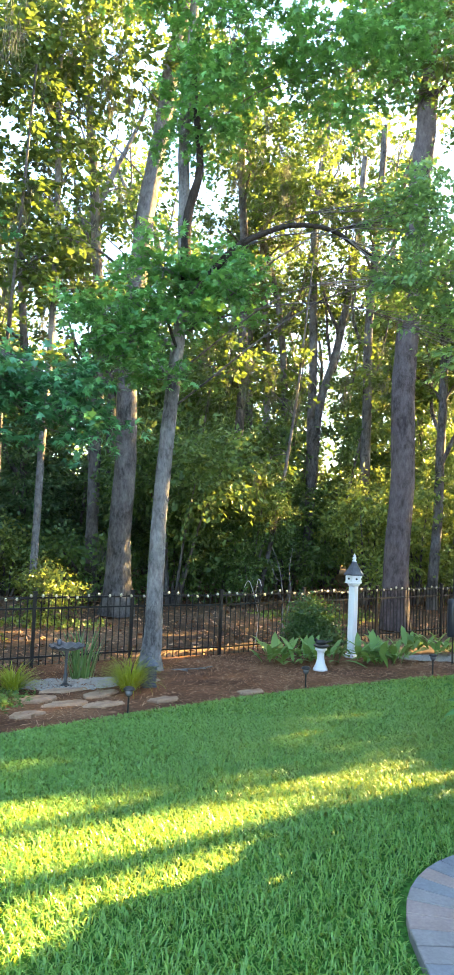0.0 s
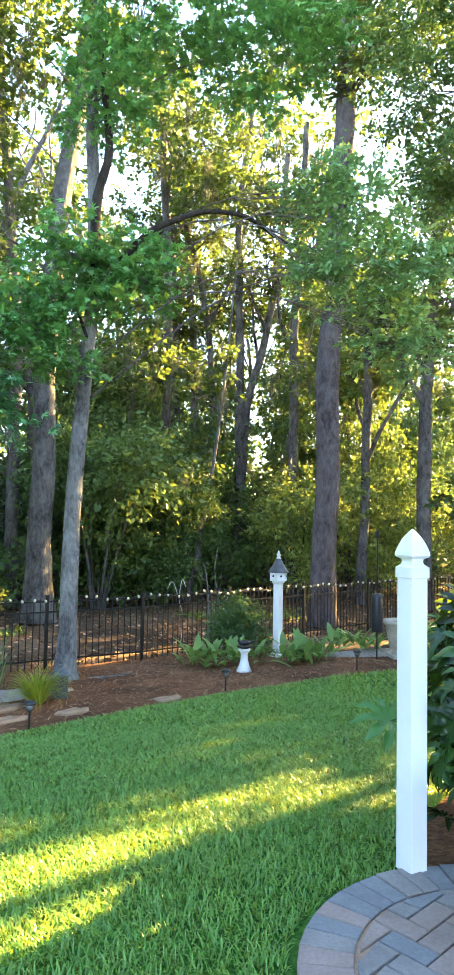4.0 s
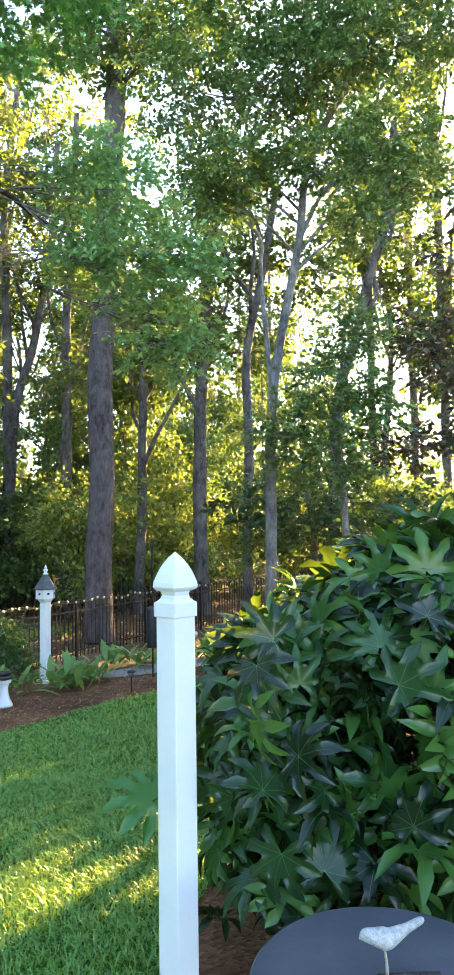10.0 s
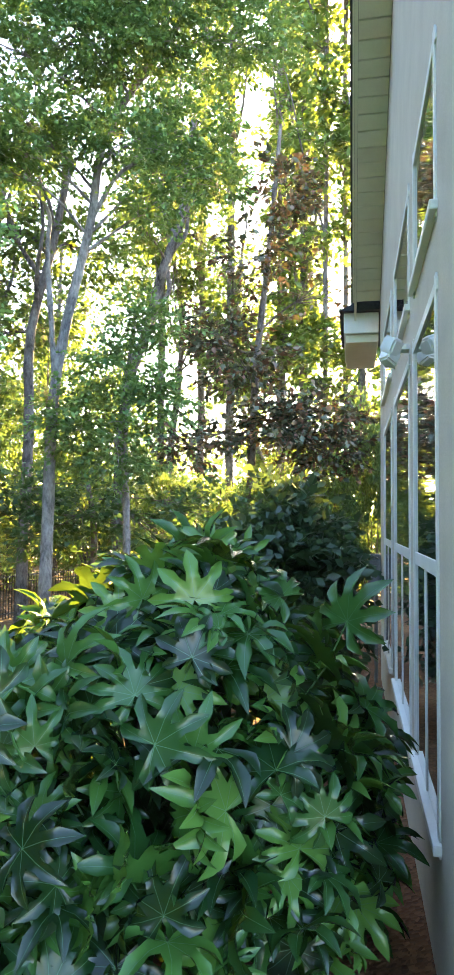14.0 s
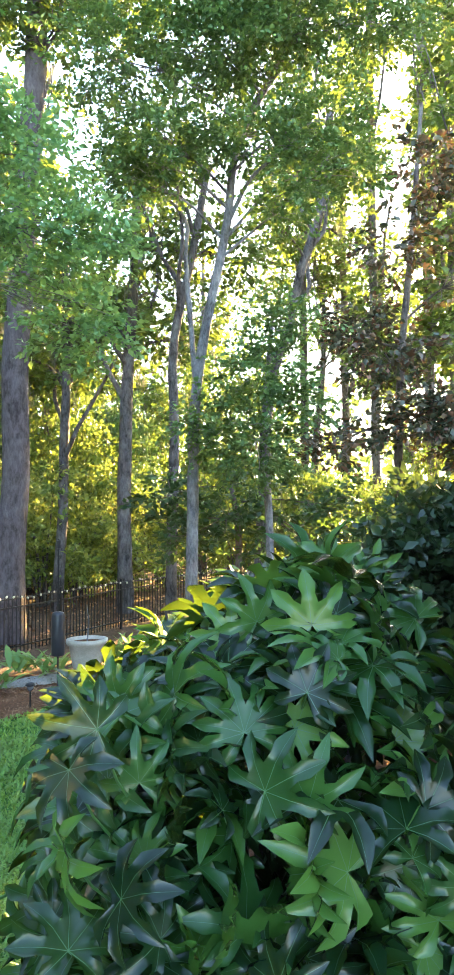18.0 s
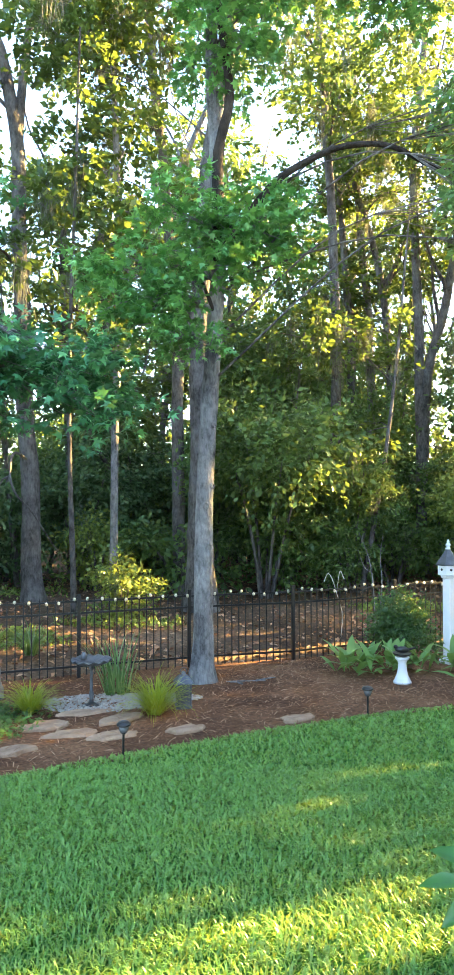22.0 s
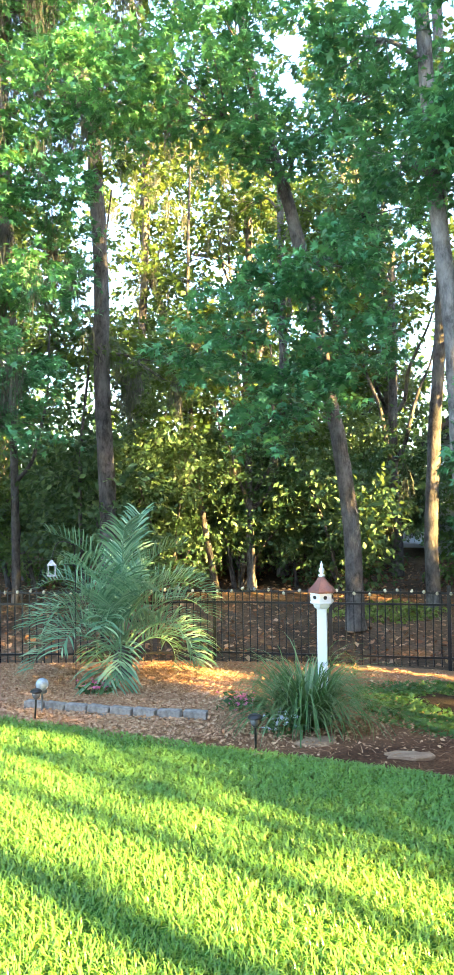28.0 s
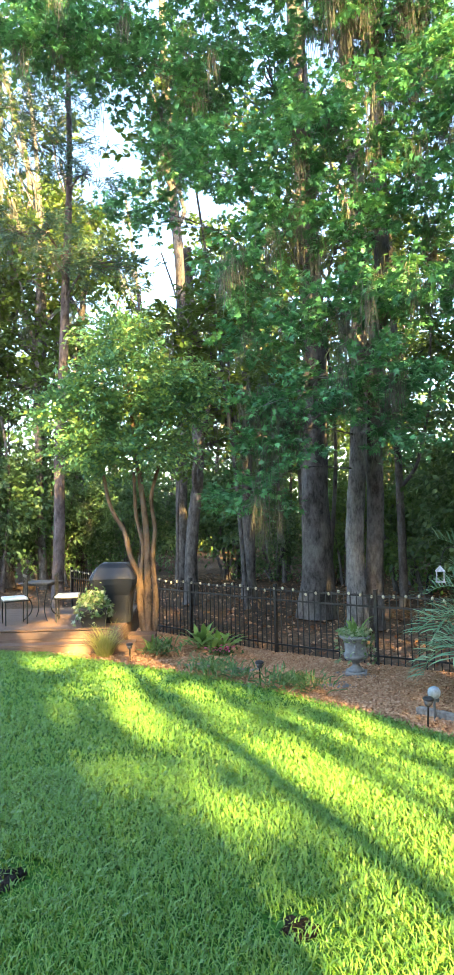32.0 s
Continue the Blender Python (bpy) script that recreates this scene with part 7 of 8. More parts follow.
# ---- glossy big-leaved shrub beside the post ----
def fatsia_leaf(seed, lobes):
    """A palmate leaf: broad wavy lobes joined to half their length, folded along each midrib."""
    r = np.random.default_rng(seed)
    ang = np.linspace(-2.2, 2.2, lobes) + r.normal(0, 0.03, lobes)
    ln = (0.55 + 0.45 * np.cos(ang / 2.2 * 1.3)) * r.uniform(0.92, 1.06, lobes)
    v, f, mi = [(0, 0, 0)], [], []

    def add(a, along, side, z):
        x = along * math.sin(a) + side * math.cos(a)
        y = along * math.cos(a) - side * math.sin(a)
        d = math.hypot(x, y)
        v.append((x, y, z + 0.36 * d - 0.66 * d * d))
        return len(v) - 1

    half = (ang[1] - ang[0]) / 2
    notch = [add(ang[0] - half, 0.12, 0, 0.03)]
    for a, b, la, lb in zip(ang, ang[1:], ln, ln[1:]):
        notch.append(add((a + b) / 2, 0.41 * min(la, lb) + 0.02, 0, 0.05))
    notch.append(add(ang[-1] + half, 0.12, 0, 0.03))
    for i, (a, l) in enumerate(zip(ang, ln)):
        w = (0.1 + 0.035 * l) * r.uniform(0.85, 1.1)
        m = [add(a, l * k, 0, z) for k, z in ((0.42, 0.0), (0.66, 0.0), (0.84, -0.01), (1.0, -0.03))]
        sides = []
        for sg in (-1, 1):
            sides.append([add(a, l * k, sg * w * q, z + r.normal(0, 0.008)) for k, q, z in ((0.55, 0.78, 0.085), (0.72, 1.0, 0.1), (0.87, 0.6, 0.05))])
        n0, n1 = notch[i], notch[i + 1]
        for (s1, s2, s3), n, flip in ((sides[0], n0, False), (sides[1], n1, True)):
            tri = [(0, m[0], n), (n, m[0], s1), (s1, m[0], m[1]), (s1, m[1], s2), (s2, m[1], m[2]), (s2, m[2], s3), (s3, m[2], m[3])]
            f += [t[::-1] if flip else t for t in tri]
            mi += [0] * 7
        q = [0] + m
        e = []
        for k, g in zip(q, (1.3, 1.0, 0.7, 0.45, 0.2)):
            c, sd = np.array(v[k]), np.array([math.cos(a), -math.sin(a), 0]) * 0.0038 * g
            for sg in (1, -1):
                v.append(tuple(c + sg * sd + np.array([0, 0, 0.005])))
                e.append(len(v) - 1)
        for k in range(0, 8, 2):
            f += [(e[k], e[k + 1], e[k + 3]), (e[k], e[k + 3], e[k + 2])]
            mi += [1, 1]
    me = np_mesh("leaf", v, f, M["fatsia"])
    me.materials.append(M["vein"])
    me.polygons.foreach_set("material_index", np.array(mi, np.int32))
    me.update()
    return me


M["fatsia"] = leafy("fatsia_leaf", [(0.0036, 0.0156, 0.0071), (0.0055, 0.0226, 0.0082), (0.0099, 0.0395, 0.0105), (0.0228, 0.0775, 0.0182), (0.036, 0.105, 0.021), (0.0726, 0.1639, 0.0308)], (0.3, 0.46, 0.04), 0.16, 0.27, True, 0.42)
# darker copy of the leaf green: shade inside the shrub put into the colour
M["fatsia_in_shade"] = leafy("fatsia_inner_leaf_shade", [(0.0036, 0.0156, 0.0054), (0.006, 0.024, 0.0072), (0.0096, 0.036, 0.0084)], (0.25, 0.42, 0.04), 0.15, 0.36)
M["fatsia_pale"] = leafy("young_fatsia_leaf", [(0.045, 0.15, 0.03), (0.055, 0.17, 0.034)], (0.25, 0.42, 0.04), 0.2, 0.35, True)
M["vein"] = plain("leaf_vein", [(0.045, 0.13, 0.03), (0.07, 0.18, 0.04)], 0.5, 3, 0, 0)


def fatsia():
    r = np.random.default_rng(91)
    cx, cy = 2.42, 3.62
    s = root("fatsia_shrub", cx, cy, 0.0, "glossy dark-green shrub with large palmate lobed leaves", "shrub")
    shapes = [fatsia_leaf(92 + i, k) for i, k in enumerate((7, 7, 8, 7, 9))]
    e1, e2 = np.array([0.82, -0.57, 0]), np.array([-0.57, -0.82, 0])
    made, stems = 0, []
    shells = [(1.0, 390), (0.84, 150)]
    inner = []
    for rad, n in shells:
        for i in range(n):
            while True:
                d = r.standard_normal(3)
                d /= np.linalg.norm(d)
                if d[2] > -0.8 and (d[1] > -0.1 or r.random() < 0.15):
                    break
            # d[1] counts towards the patio
            k = rad * r.uniform(0.9, 1.07)
            if d[2] < 0:
                d[:2] /= (d[0] ** 2 + d[1] ** 2) ** 0.4
            loc = e1 * d[0] * 1.02 * k + e2 * d[1] * 0.9 * k + np.array([0, 0, 0.8 + (0.76 + 0.24 * min(0.3, d[0])) * d[2] * k])
            loc[2] *= 1 + 0.22 * min(0.0, d[0] * k - 0.2) - 0.35 * max(0.0, d[0] * k - 0.35) if loc[2] > 0.5 else 1
            out = e1 * d[0] + e2 * d[1] + np.array([0, 0, d[2] * 0.6])
            w = np.array([cx, cy, 0]) + loc
            if loc[2] < 0.12 or w[0] * HN[0] + w[1] * HN[1] > -0.3 or (w[0] < 1.4 and loc[2] > 0.6) or (w[0] - 0.5) / (w[1] - 0.9) < 0.4 or np.hypot(w[0] - 1.275, w[1] - 3.14) < 0.24 or np.hypot(w[0] - 1.52, w[1] - 2.3) < 0.4:
                continue
            nrm = out * 0.5 + np.array([0, 0, 0.65 if d[2] < 0.45 else 0.1]) + 0.72 * r.standard_normal(3)
            nrm[2] = abs(nrm[2])
            nrm /= np.linalg.norm(nrm)
            fwd = out * 0.5 + np.array([0, 0, -0.3 if d[2] < 0 and r.random() < 0.4 else 0.95 if d[2] < 0.45 else 1.5]) + 0.6 * r.standard_normal(3)
            fwd -= nrm * (fwd @ nrm)
            fwd /= np.linalg.norm(fwd)
            side = np.cross(fwd, nrm)
            size = r.uniform(0.13, 0.225)
            m = Matrix(((side[0], fwd[0], nrm[0], loc[0]), (side[1], fwd[1], nrm[1], loc[1]), (side[2], fwd[2], nrm[2], loc[2]), (0, 0, 0, 1))) @ Matrix.Scale(size, 4)
            o = new("leaf", shapes[r.integers(0, 5)])
            o.parent = s
            o.matrix_basis = m
            made += 1
            if made % 2 == 0:
                foot = np.array([0.25 * loc[0], 0.25 * loc[1], max(0.1, loc[2] - 0.45)])
                stems.append(tube(spline([foot, 0.5 * (foot + loc) + np.array([0, 0, -0.04]), loc], 5), np.linspace(0.006, 0.003, 5), 5))
    # low leaves filling the corner between the post and the table
    for i in range(64):
        loc = np.array([r.uniform(1.46, 2.15) - cx, r.uniform(2.85, 3.35) - cy, r.uniform(0.12, 0.85)])
        nrm = np.array([-0.45, -0.5, 0.55]) + 0.45 * r.standard_normal(3)
        nrm /= np.linalg.norm(nrm)
        fwd = np.array([-0.3, -0.3, -0.1]) + 0.6 * r.standard_normal(3)
        fwd -= nrm * (fwd @ nrm)
        fwd /= np.linalg.norm(fwd)
        side = np.cross(fwd, nrm)
        o = new("leaf", shapes[i % 5])
        o.parent = s
        o.matrix_basis = Matrix(((side[0], fwd[0], nrm[0], loc[0]), (side[1], fwd[1], nrm[1], loc[1]), (side[2], fwd[2], nrm[2], loc[2]), (0, 0, 0, 1))) @ Matrix.Scale(r.uniform(0.13, 0.19), 4)
        stems.append(tube(spline([(0.3 * loc[0], 0.3 * loc[1], 0.08), 0.6 * loc, loc], 5), np.linspace(0.006, 0.003, 5), 5))
    # upright young leaves crowning the shrub, and broad ones reaching towards the table
    crown = [(np.array([2.55 + r.normal(0, 0.24), 3.36 + r.normal(0, 0.2), r.uniform(1.2, 1.46)]), (0.1, 0.1, 1.0), r.uniform(0.19, 0.26)) for _ in range(30)]
    crown += [(np.array([1.98 + r.normal(0, 0.16), 3.3 + r.normal(0, 0.14), r.uniform(1.0, 1.22)]), (-0.1, 0, 1.0), r.uniform(0.16, 0.22)) for _ in range(14)]
    crown += [(np.array(q), (-0.3, -0.25, 0.2), 0.17) for q in ((1.5, 2.97, 0.97), (1.52, 3.02, 1.14), (1.5, 2.95, 0.75), (1.55, 2.92, 0.55), (1.6, 3.05, 1.22), (1.62, 2.92, 0.85), (1.58, 2.95, 0.38))]
    for at, way, size in crown:
        loc = at - np.array([cx, cy, 0])
        nrm = np.array([-0.5, -0.62, 0.5]) + 0.4 * r.standard_normal(3)
        nrm /= np.linalg.norm(nrm)
        fwd = np.array(way) + 0.4 * r.standard_normal(3)
        fwd -= nrm * (fwd @ nrm)
        fwd /= np.linalg.norm(fwd)
        side = np.cross(fwd, nrm)
        o = new("leaf", shapes[int(r.integers(0, 5))])
        o.parent = s
        o.matrix_basis = Matrix(((side[0], fwd[0], nrm[0], loc[0]), (side[1], fwd[1], nrm[1], loc[1]), (side[2], fwd[2], nrm[2], loc[2]), (0, 0, 0, 1))) @ Matrix.Scale(size, 4)
        stems.append(tube(spline([(0.4 * loc[0], 0.4 * loc[1], max(0.1, loc[2] - 0.4)), 0.8 * loc - np.array([0, 0, 0.05]), loc], 5), np.linspace(0.006, 0.003, 5), 5))
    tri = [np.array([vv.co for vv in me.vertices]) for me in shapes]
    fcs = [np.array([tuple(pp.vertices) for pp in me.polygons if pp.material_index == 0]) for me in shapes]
    # inner leaves, coloured dark to deepen the shade within the crown
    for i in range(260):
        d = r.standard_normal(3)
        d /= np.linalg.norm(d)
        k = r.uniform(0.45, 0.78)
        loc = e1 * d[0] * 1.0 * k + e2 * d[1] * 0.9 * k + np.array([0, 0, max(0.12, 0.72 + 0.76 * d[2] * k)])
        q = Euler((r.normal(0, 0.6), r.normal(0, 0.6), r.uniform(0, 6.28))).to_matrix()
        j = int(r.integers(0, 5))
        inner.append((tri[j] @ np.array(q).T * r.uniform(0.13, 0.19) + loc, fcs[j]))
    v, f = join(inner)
    tagged(put(new("inner_foliage", np_mesh("inner_foliage", v, f, M["fatsia_in_shade"])), s), kind="stuff")
    # a lone leaf reaching past the post over the lawn
    loc = np.array([1.260 - cx, 3.410 - cy, 0.595])
    for a, off in ((2.0, (0, 0, 0)),):
        nrm = np.array([0.15, -0.58, 0.78])
        nrm /= np.linalg.norm(nrm)
        fwd = np.array([-0.85, 0.1, 0.4])
        fwd -= nrm * (fwd @ nrm)
        fwd /= np.linalg.norm(fwd)
        side = np.cross(fwd, nrm)
        pale = shapes[2].copy()
        pale.materials[0] = M["fatsia_pale"]
        o = new("leaf", pale)
        o.parent = s
        o.matrix_basis = Matrix(((side[0], fwd[0], nrm[0], loc[0]), (side[1], fwd[1], nrm[1], loc[1]), (side[2], fwd[2], nrm[2], loc[2]), (0, 0, 0, 1))) @ Matrix.Scale(0.19, 4)
        stems.append(tube(spline([(-0.2, 0.0, 0.45), (-0.8, -0.02, 0.6), loc], 8), np.linspace(0.007, 0.004, 8), 5))
    for k in range(9):
        a = 6.28 * k / 9
        stems.append(tube(spline([(0.12 * math.cos(a), 0.12 * math.sin(a), -0.02), (0.3 * math.cos(a), 0.3 * math.sin(a), 0.5), (0.5 * math.cos(a), 0.5 * math.sin(a), 1.05)], 8), np.linspace(0.022, 0.01, 8), 6))
    for v, f in stems[-9:]:
        put(new("cane", np_mesh("cane", v, f, M["bark_pale"], True)), s)
    v, f = join(stems[:-9])
    tagged(put(new("petiole", np_mesh("petiole", v, f, M["vein"], True)), s), kind="stuff")


fatsia()


# ---- palm ----
def palm():
    x, y = -8.62, 3.3
    r = np.random.default_rng(101)
    p = root("palm", x, y, ground_z(x, y) - 0.02, "young blue-green pindo palm with arching feathery fronds", "palm")
    v, f = tube(spline([(0, 0, 0), (0.02, 0, 0.25), (0, 0.02, 0.48)], 8), np.array([0.13, 0.14, 0.13, 0.12, 0.12, 0.11, 0.1, 0.08]), 12, 0.12)
    put(new("trunk", np_mesh("trunk", v, f, M["bark_brown"], True)), p)
    n = 28
    for i in range(n):
        a = i * 2.399 + r.normal(0, 0.15)
        k = i / (n - 1)
        el = np.interp(k, [0, 0.4, 1], [1.5, 1.2, 0.6]) + r.normal(0, 0.07)
        ln = r.uniform(1.35, 1.65) * np.interp(k, [0, 0.5, 1], [1.25, 1.1, 0.85])
        bend = np.interp(k, [0, 0.3, 1], [0.07, 0.15, 0.2]) * r.uniform(0.8, 1.15)
        d = np.array([math.cos(a), math.sin(a), 0])
        up = np.array([0, 0, 1.0])
        pts, c, e = [], np.array([0, 0, 0.62 - 0.3 * k]) + d * 0.06, el
        for j in range(15):
            pts.append(c.copy())
            c = c + (d * math.cos(e) + up * math.sin(e)) * ln / 14
            e -= bend * np.interp(j, [0, 5, 14], [0.3, 1.0, 1.6])
        pts = np.array(pts)
        rv, rf = tube(pts, np.linspace(0.014, 0.003, 15), 5)
        side = np.cross(d, up)
        vs, fs = [], []
        for j2 in np.linspace(3.4, 13.9, 27):
            j = int(j2)
            q = pts[j] + (pts[min(j + 1, 14)] - pts[j]) * (j2 - j)
            t = pts[min(j + 1, 14)] - pts[max(j - 1, 0)]
            t /= np.linalg.norm(t)
            nn = np.cross(side, t)
            nn = nn if nn @ (up + d * 0.5) > 0 else -nn
            for sgn in (-1, 1):
                l2 = 0.56 * math.sin(min(1, (j2 - 1.9) / 4) * 1.57) * np.interp(j2, [8, 14], [1, 0.6]) * r.uniform(0.85, 1.1)
                w = side * sgn * 0.66 + t * 0.66 + nn * 0.42 + 0.07 * r.standard_normal(3)
                w /= np.linalg.norm(w)
                wid = np.cross(w, nn)
                wid = wid / (np.linalg.norm(wid) + 1e-9) * 0.013
                mid = q + w * l2 * 0.5
                far = q + w * l2 * 0.8 - up * 0.07 * l2
                tip = q + w * l2 - up * 0.2 * l2
                b = len(vs)
                vs += [q - wid * 0.5, q + wid * 0.5, mid + wid, mid - wid, far + wid * 0.7, far - wid * 0.7, tip]
                fs += [(b, b + 1, b + 2), (b, b + 2, b + 3), (b + 3, b + 2, b + 4), (b + 3, b + 4, b + 5), (b + 5, b + 4, b + 6)]
        fr = np.array([(q[0], q[1], q[2]) for q in rf] + [(q[0], q[2], q[3]) for q in rf])
        v, f = join([(rv, fr), (np.array(vs), np.array(fs))])
        v[:, 2] = np.maximum(v[:, 2], 0.02)
        put(new("frond", np_mesh("frond", v, f, M["palm"])), p)


palm()


M["worn_white"] = plain("worn_white_paint", [(0.3, 0.3, 0.3), (0.58, 0.58, 0.57)], 0.7, 40, 0, 0.5, fine=160)


def hanging_feeder():
    x, y, z = -8.3, 2.33, 0.78
    h = root("hanging_feeder", x, y, ground_z(x, y) - 0.02, "small white lantern-shaped bird feeder on a thin hook", "bird feeder")
    g = z - ground_z(x, y)
    part("tray", box(0.12, 0.12, 0.016, (0, 0, g - 0.09), 0.004), M["worn_white"], h)
    for sx in (-1, 1):
        for sy in (-1, 1):
            part("corner_post", box(0.01, 0.01, 0.13, (0.045 * sx, 0.045 * sy, g - 0.02)), M["worn_white"], h)
    part("roof", lathe([(0.085, g + 0.045), (0.08, g + 0.055), (0.03, g + 0.1), (0.008, g + 0.12)], 4, square=True), M["worn_white"], h)
    v, f = tube(spline([(0.05, 0.3, 0), (0.05, 0.3, g + 0.1), (0.04, 0.25, g + 0.32), (0.01, 0.08, g + 0.34), (0, 0, g + 0.14)], 30), np.full(30, 0.006), 6)
    put(new("hook_pole", np_mesh("hook_pole", v, f, M["black_metal"])), h)


hanging_feeder()


# ---- white pedestal with dark bowl, tube feeder, planters ----
def pedestal():
    x, y = 1.41, 10.96
    p = root("pedestal", x, y, ground_z(x, y) - 0.01, "small white turned pedestal with a dark bird on its bowl", "pedestal")
    part("column", lathe([(0.12, 0), (0.12, 0.03), (0.1, 0.045), (0.105, 0.06), (0.085, 0.09), (0.06, 0.18), (0.055, 0.27), (0.07, 0.31), (0.095, 0.33), (0.1, 0.35), (0.09, 0.36)], 20), M["vinyl"], p, smooth=True)
    part("bowl", lathe([(0.05, 0.36), (0.11, 0.38), (0.13, 0.41), (0.12, 0.41), (0.03, 0.385)], 20), M["black_metal"], p, "dark shallow bowl", smooth=True)
    bm = bmesh.new()
    bmesh.ops.create_uvsphere(bm, u_segments=12, v_segments=8, radius=1, matrix=Matrix.Translation((0, 0, 0.45)) @ Matrix.Diagonal((0.1, 0.045, 0.045, 1)))
    bmesh.ops.create_uvsphere(bm, u_segments=10, v_segments=7, radius=0.03, matrix=Matrix.Translation((-0.085, 0, 0.485)))
    bmesh.ops.create_cone(bm, segments=6, radius1=0.02, radius2=0.008, depth=0.12, matrix=Matrix.Translation((0.13, 0, 0.47)) @ Matrix.Rotation(1.3, 4, "Y"))
    part("bird_ornament", bm, M["black_metal"], p, smooth=True)


pedestal()


def tube_feeder():
    x, y = 3.68, 11.33
    z = ground_z(x, y)
    t = root("tube_feeder", x, y, z - 0.02, "black cylindrical squirrel baffle and bird feeder on a pole", "bird feeder")
    part("pole", lathe([(0.013, 0), (0.013, 2.2)], 10), M["black_metal"], t)
    part("baffle", lathe([(0.09, 0.5), (0.095, 0.51), (0.095, 1.08), (0.085, 1.12), (0.03, 1.14)], 20), M["cover"], t, "matt black cylinder", smooth=True)
    part("hanger", box(0.05, 0.05, 0.12, (0, 0, 2.12), 0.01), M["black_metal"], t)


tube_feeder()


def stone_planter():
    x, y = 4.2, 11.6
    s = root("stone_planter", x, y, ground_z(x, y) - 0.01, "large pale stone planter pot on a square foot", "planter")
    part("foot", box(0.42, 0.42, 0.07, (0, 0, 0.035), 0.012), M["limestone"], s)
    part("pot", lathe([(0.17, 0.07), (0.18, 0.1), (0.15, 0.12), (0.2, 0.16), (0.25, 0.4), (0.275, 0.54), (0.3, 0.56), (0.32, 0.6), (0.315, 0.64), (0.27, 0.645), (0.26, 0.58)], 28), M["limestone"], s, smooth=True)
    part("soil", lathe([(0.01, 0.585), (0.262, 0.59)], 20), M["mulch"], s)
    v, f = tube(spline([(0, 0, 0.58), (0.02, 0, 0.9), (0.0, 0.02, 1.15)], 10), np.linspace(0.012, 0.006, 10), 6)
    put(new("stake", np_mesh("stake", v, f, M["bark_pale"])), s)


stone_planter()
for i, (x, y) in enumerate(((5.0, 12.4), (5.6, 13.0), (3.95, 12.6))):
    broad_plant("ginger_plant", x, y, "variegated shell ginger with broad green-yellow leaves", "ginger plant", 30, 0.45, 0.09, M["ginger"], 370 + i, "shell gingers", 0.35)


M["urn_stone"] = plain("pale_urn_concrete", [(0.17, 0.175, 0.18), (0.36, 0.365, 0.37)], 0.9, 9, 0, 0.6)
M["vine_leaf"] = leafy("variegated_vine", [(0.06, 0.15, 0.05), (0.12, 0.24, 0.09), (0.3, 0.38, 0.22), (0.42, 0.46, 0.32)], (0.35, 0.42, 0.12), 0.25)


def urn():
    x, y = -9.72, 1.15
    u = root("urn", x, y, ground_z(x, y) - 0.01 + 0.02, "grey cast-concrete garden urn planted with trailing vines", "urn")
    part("plinth", box(0.32, 0.32, 0.05, (0, 0, 0.025), 0.008), M["urn_stone"], u)
    part("bowl", lathe([(0.13, 0.05), (0.12, 0.08), (0.06, 0.13), (0.05, 0.17), (0.09, 0.2), (0.17, 0.24), (0.19, 0.3), (0.165, 0.34), (0.17, 0.48), (0.2, 0.54), (0.24, 0.56), (0.24, 0.59), (0.2, 0.6)], 28), M["urn_stone"], u, smooth=True)
    r = np.random.default_rng(111)
    for s in (-1, 1):
        v, f = tube(spline([(0.17 * s, 0, 0.34), (0.24 * s, 0, 0.36), (0.24 * s, 0, 0.44), (0.17 * s, 0, 0.46)], 10), np.full(10, 0.014), 6)
        put(new("handle", np_mesh("handle", v, f, M["urn_stone"], True)), u)
    n = 620
    a, k = r.uniform(0, 6.28, n), r.random(n)
    rad = 0.1 + 0.2 * k
    q = np.stack([rad * np.cos(a), rad * np.sin(a), 0.63 - np.maximum(0, k - 0.7) * r.uniform(0, 1.9, n) + 0.03 * r.standard_normal(n)], 1)
    v, f = leaves(q, 0.055, "star", r, 0.5)
    tagged(put(new("vine", np_mesh("vine", v, f, M["vine_leaf"])), u), kind="stuff")
    v, f = blades(12, 0.42, 0.07, 0.7, (0.7, 1.4), r, 0.05)
    v[:, 2] += 0.58
    for i in range(12):
        put(new("strap_leaf", np_mesh("strap_leaf", v[12 * i:12 * i + 12], f[5 * i:5 * i + 5] - 12 * i, M["ginger"], True)), u)


urn()


# ---- deck corner ----
FX, FY = np.array([0.26, -0.966]), np.array([-0.966, -0.26])  # along the front edge, and back from it


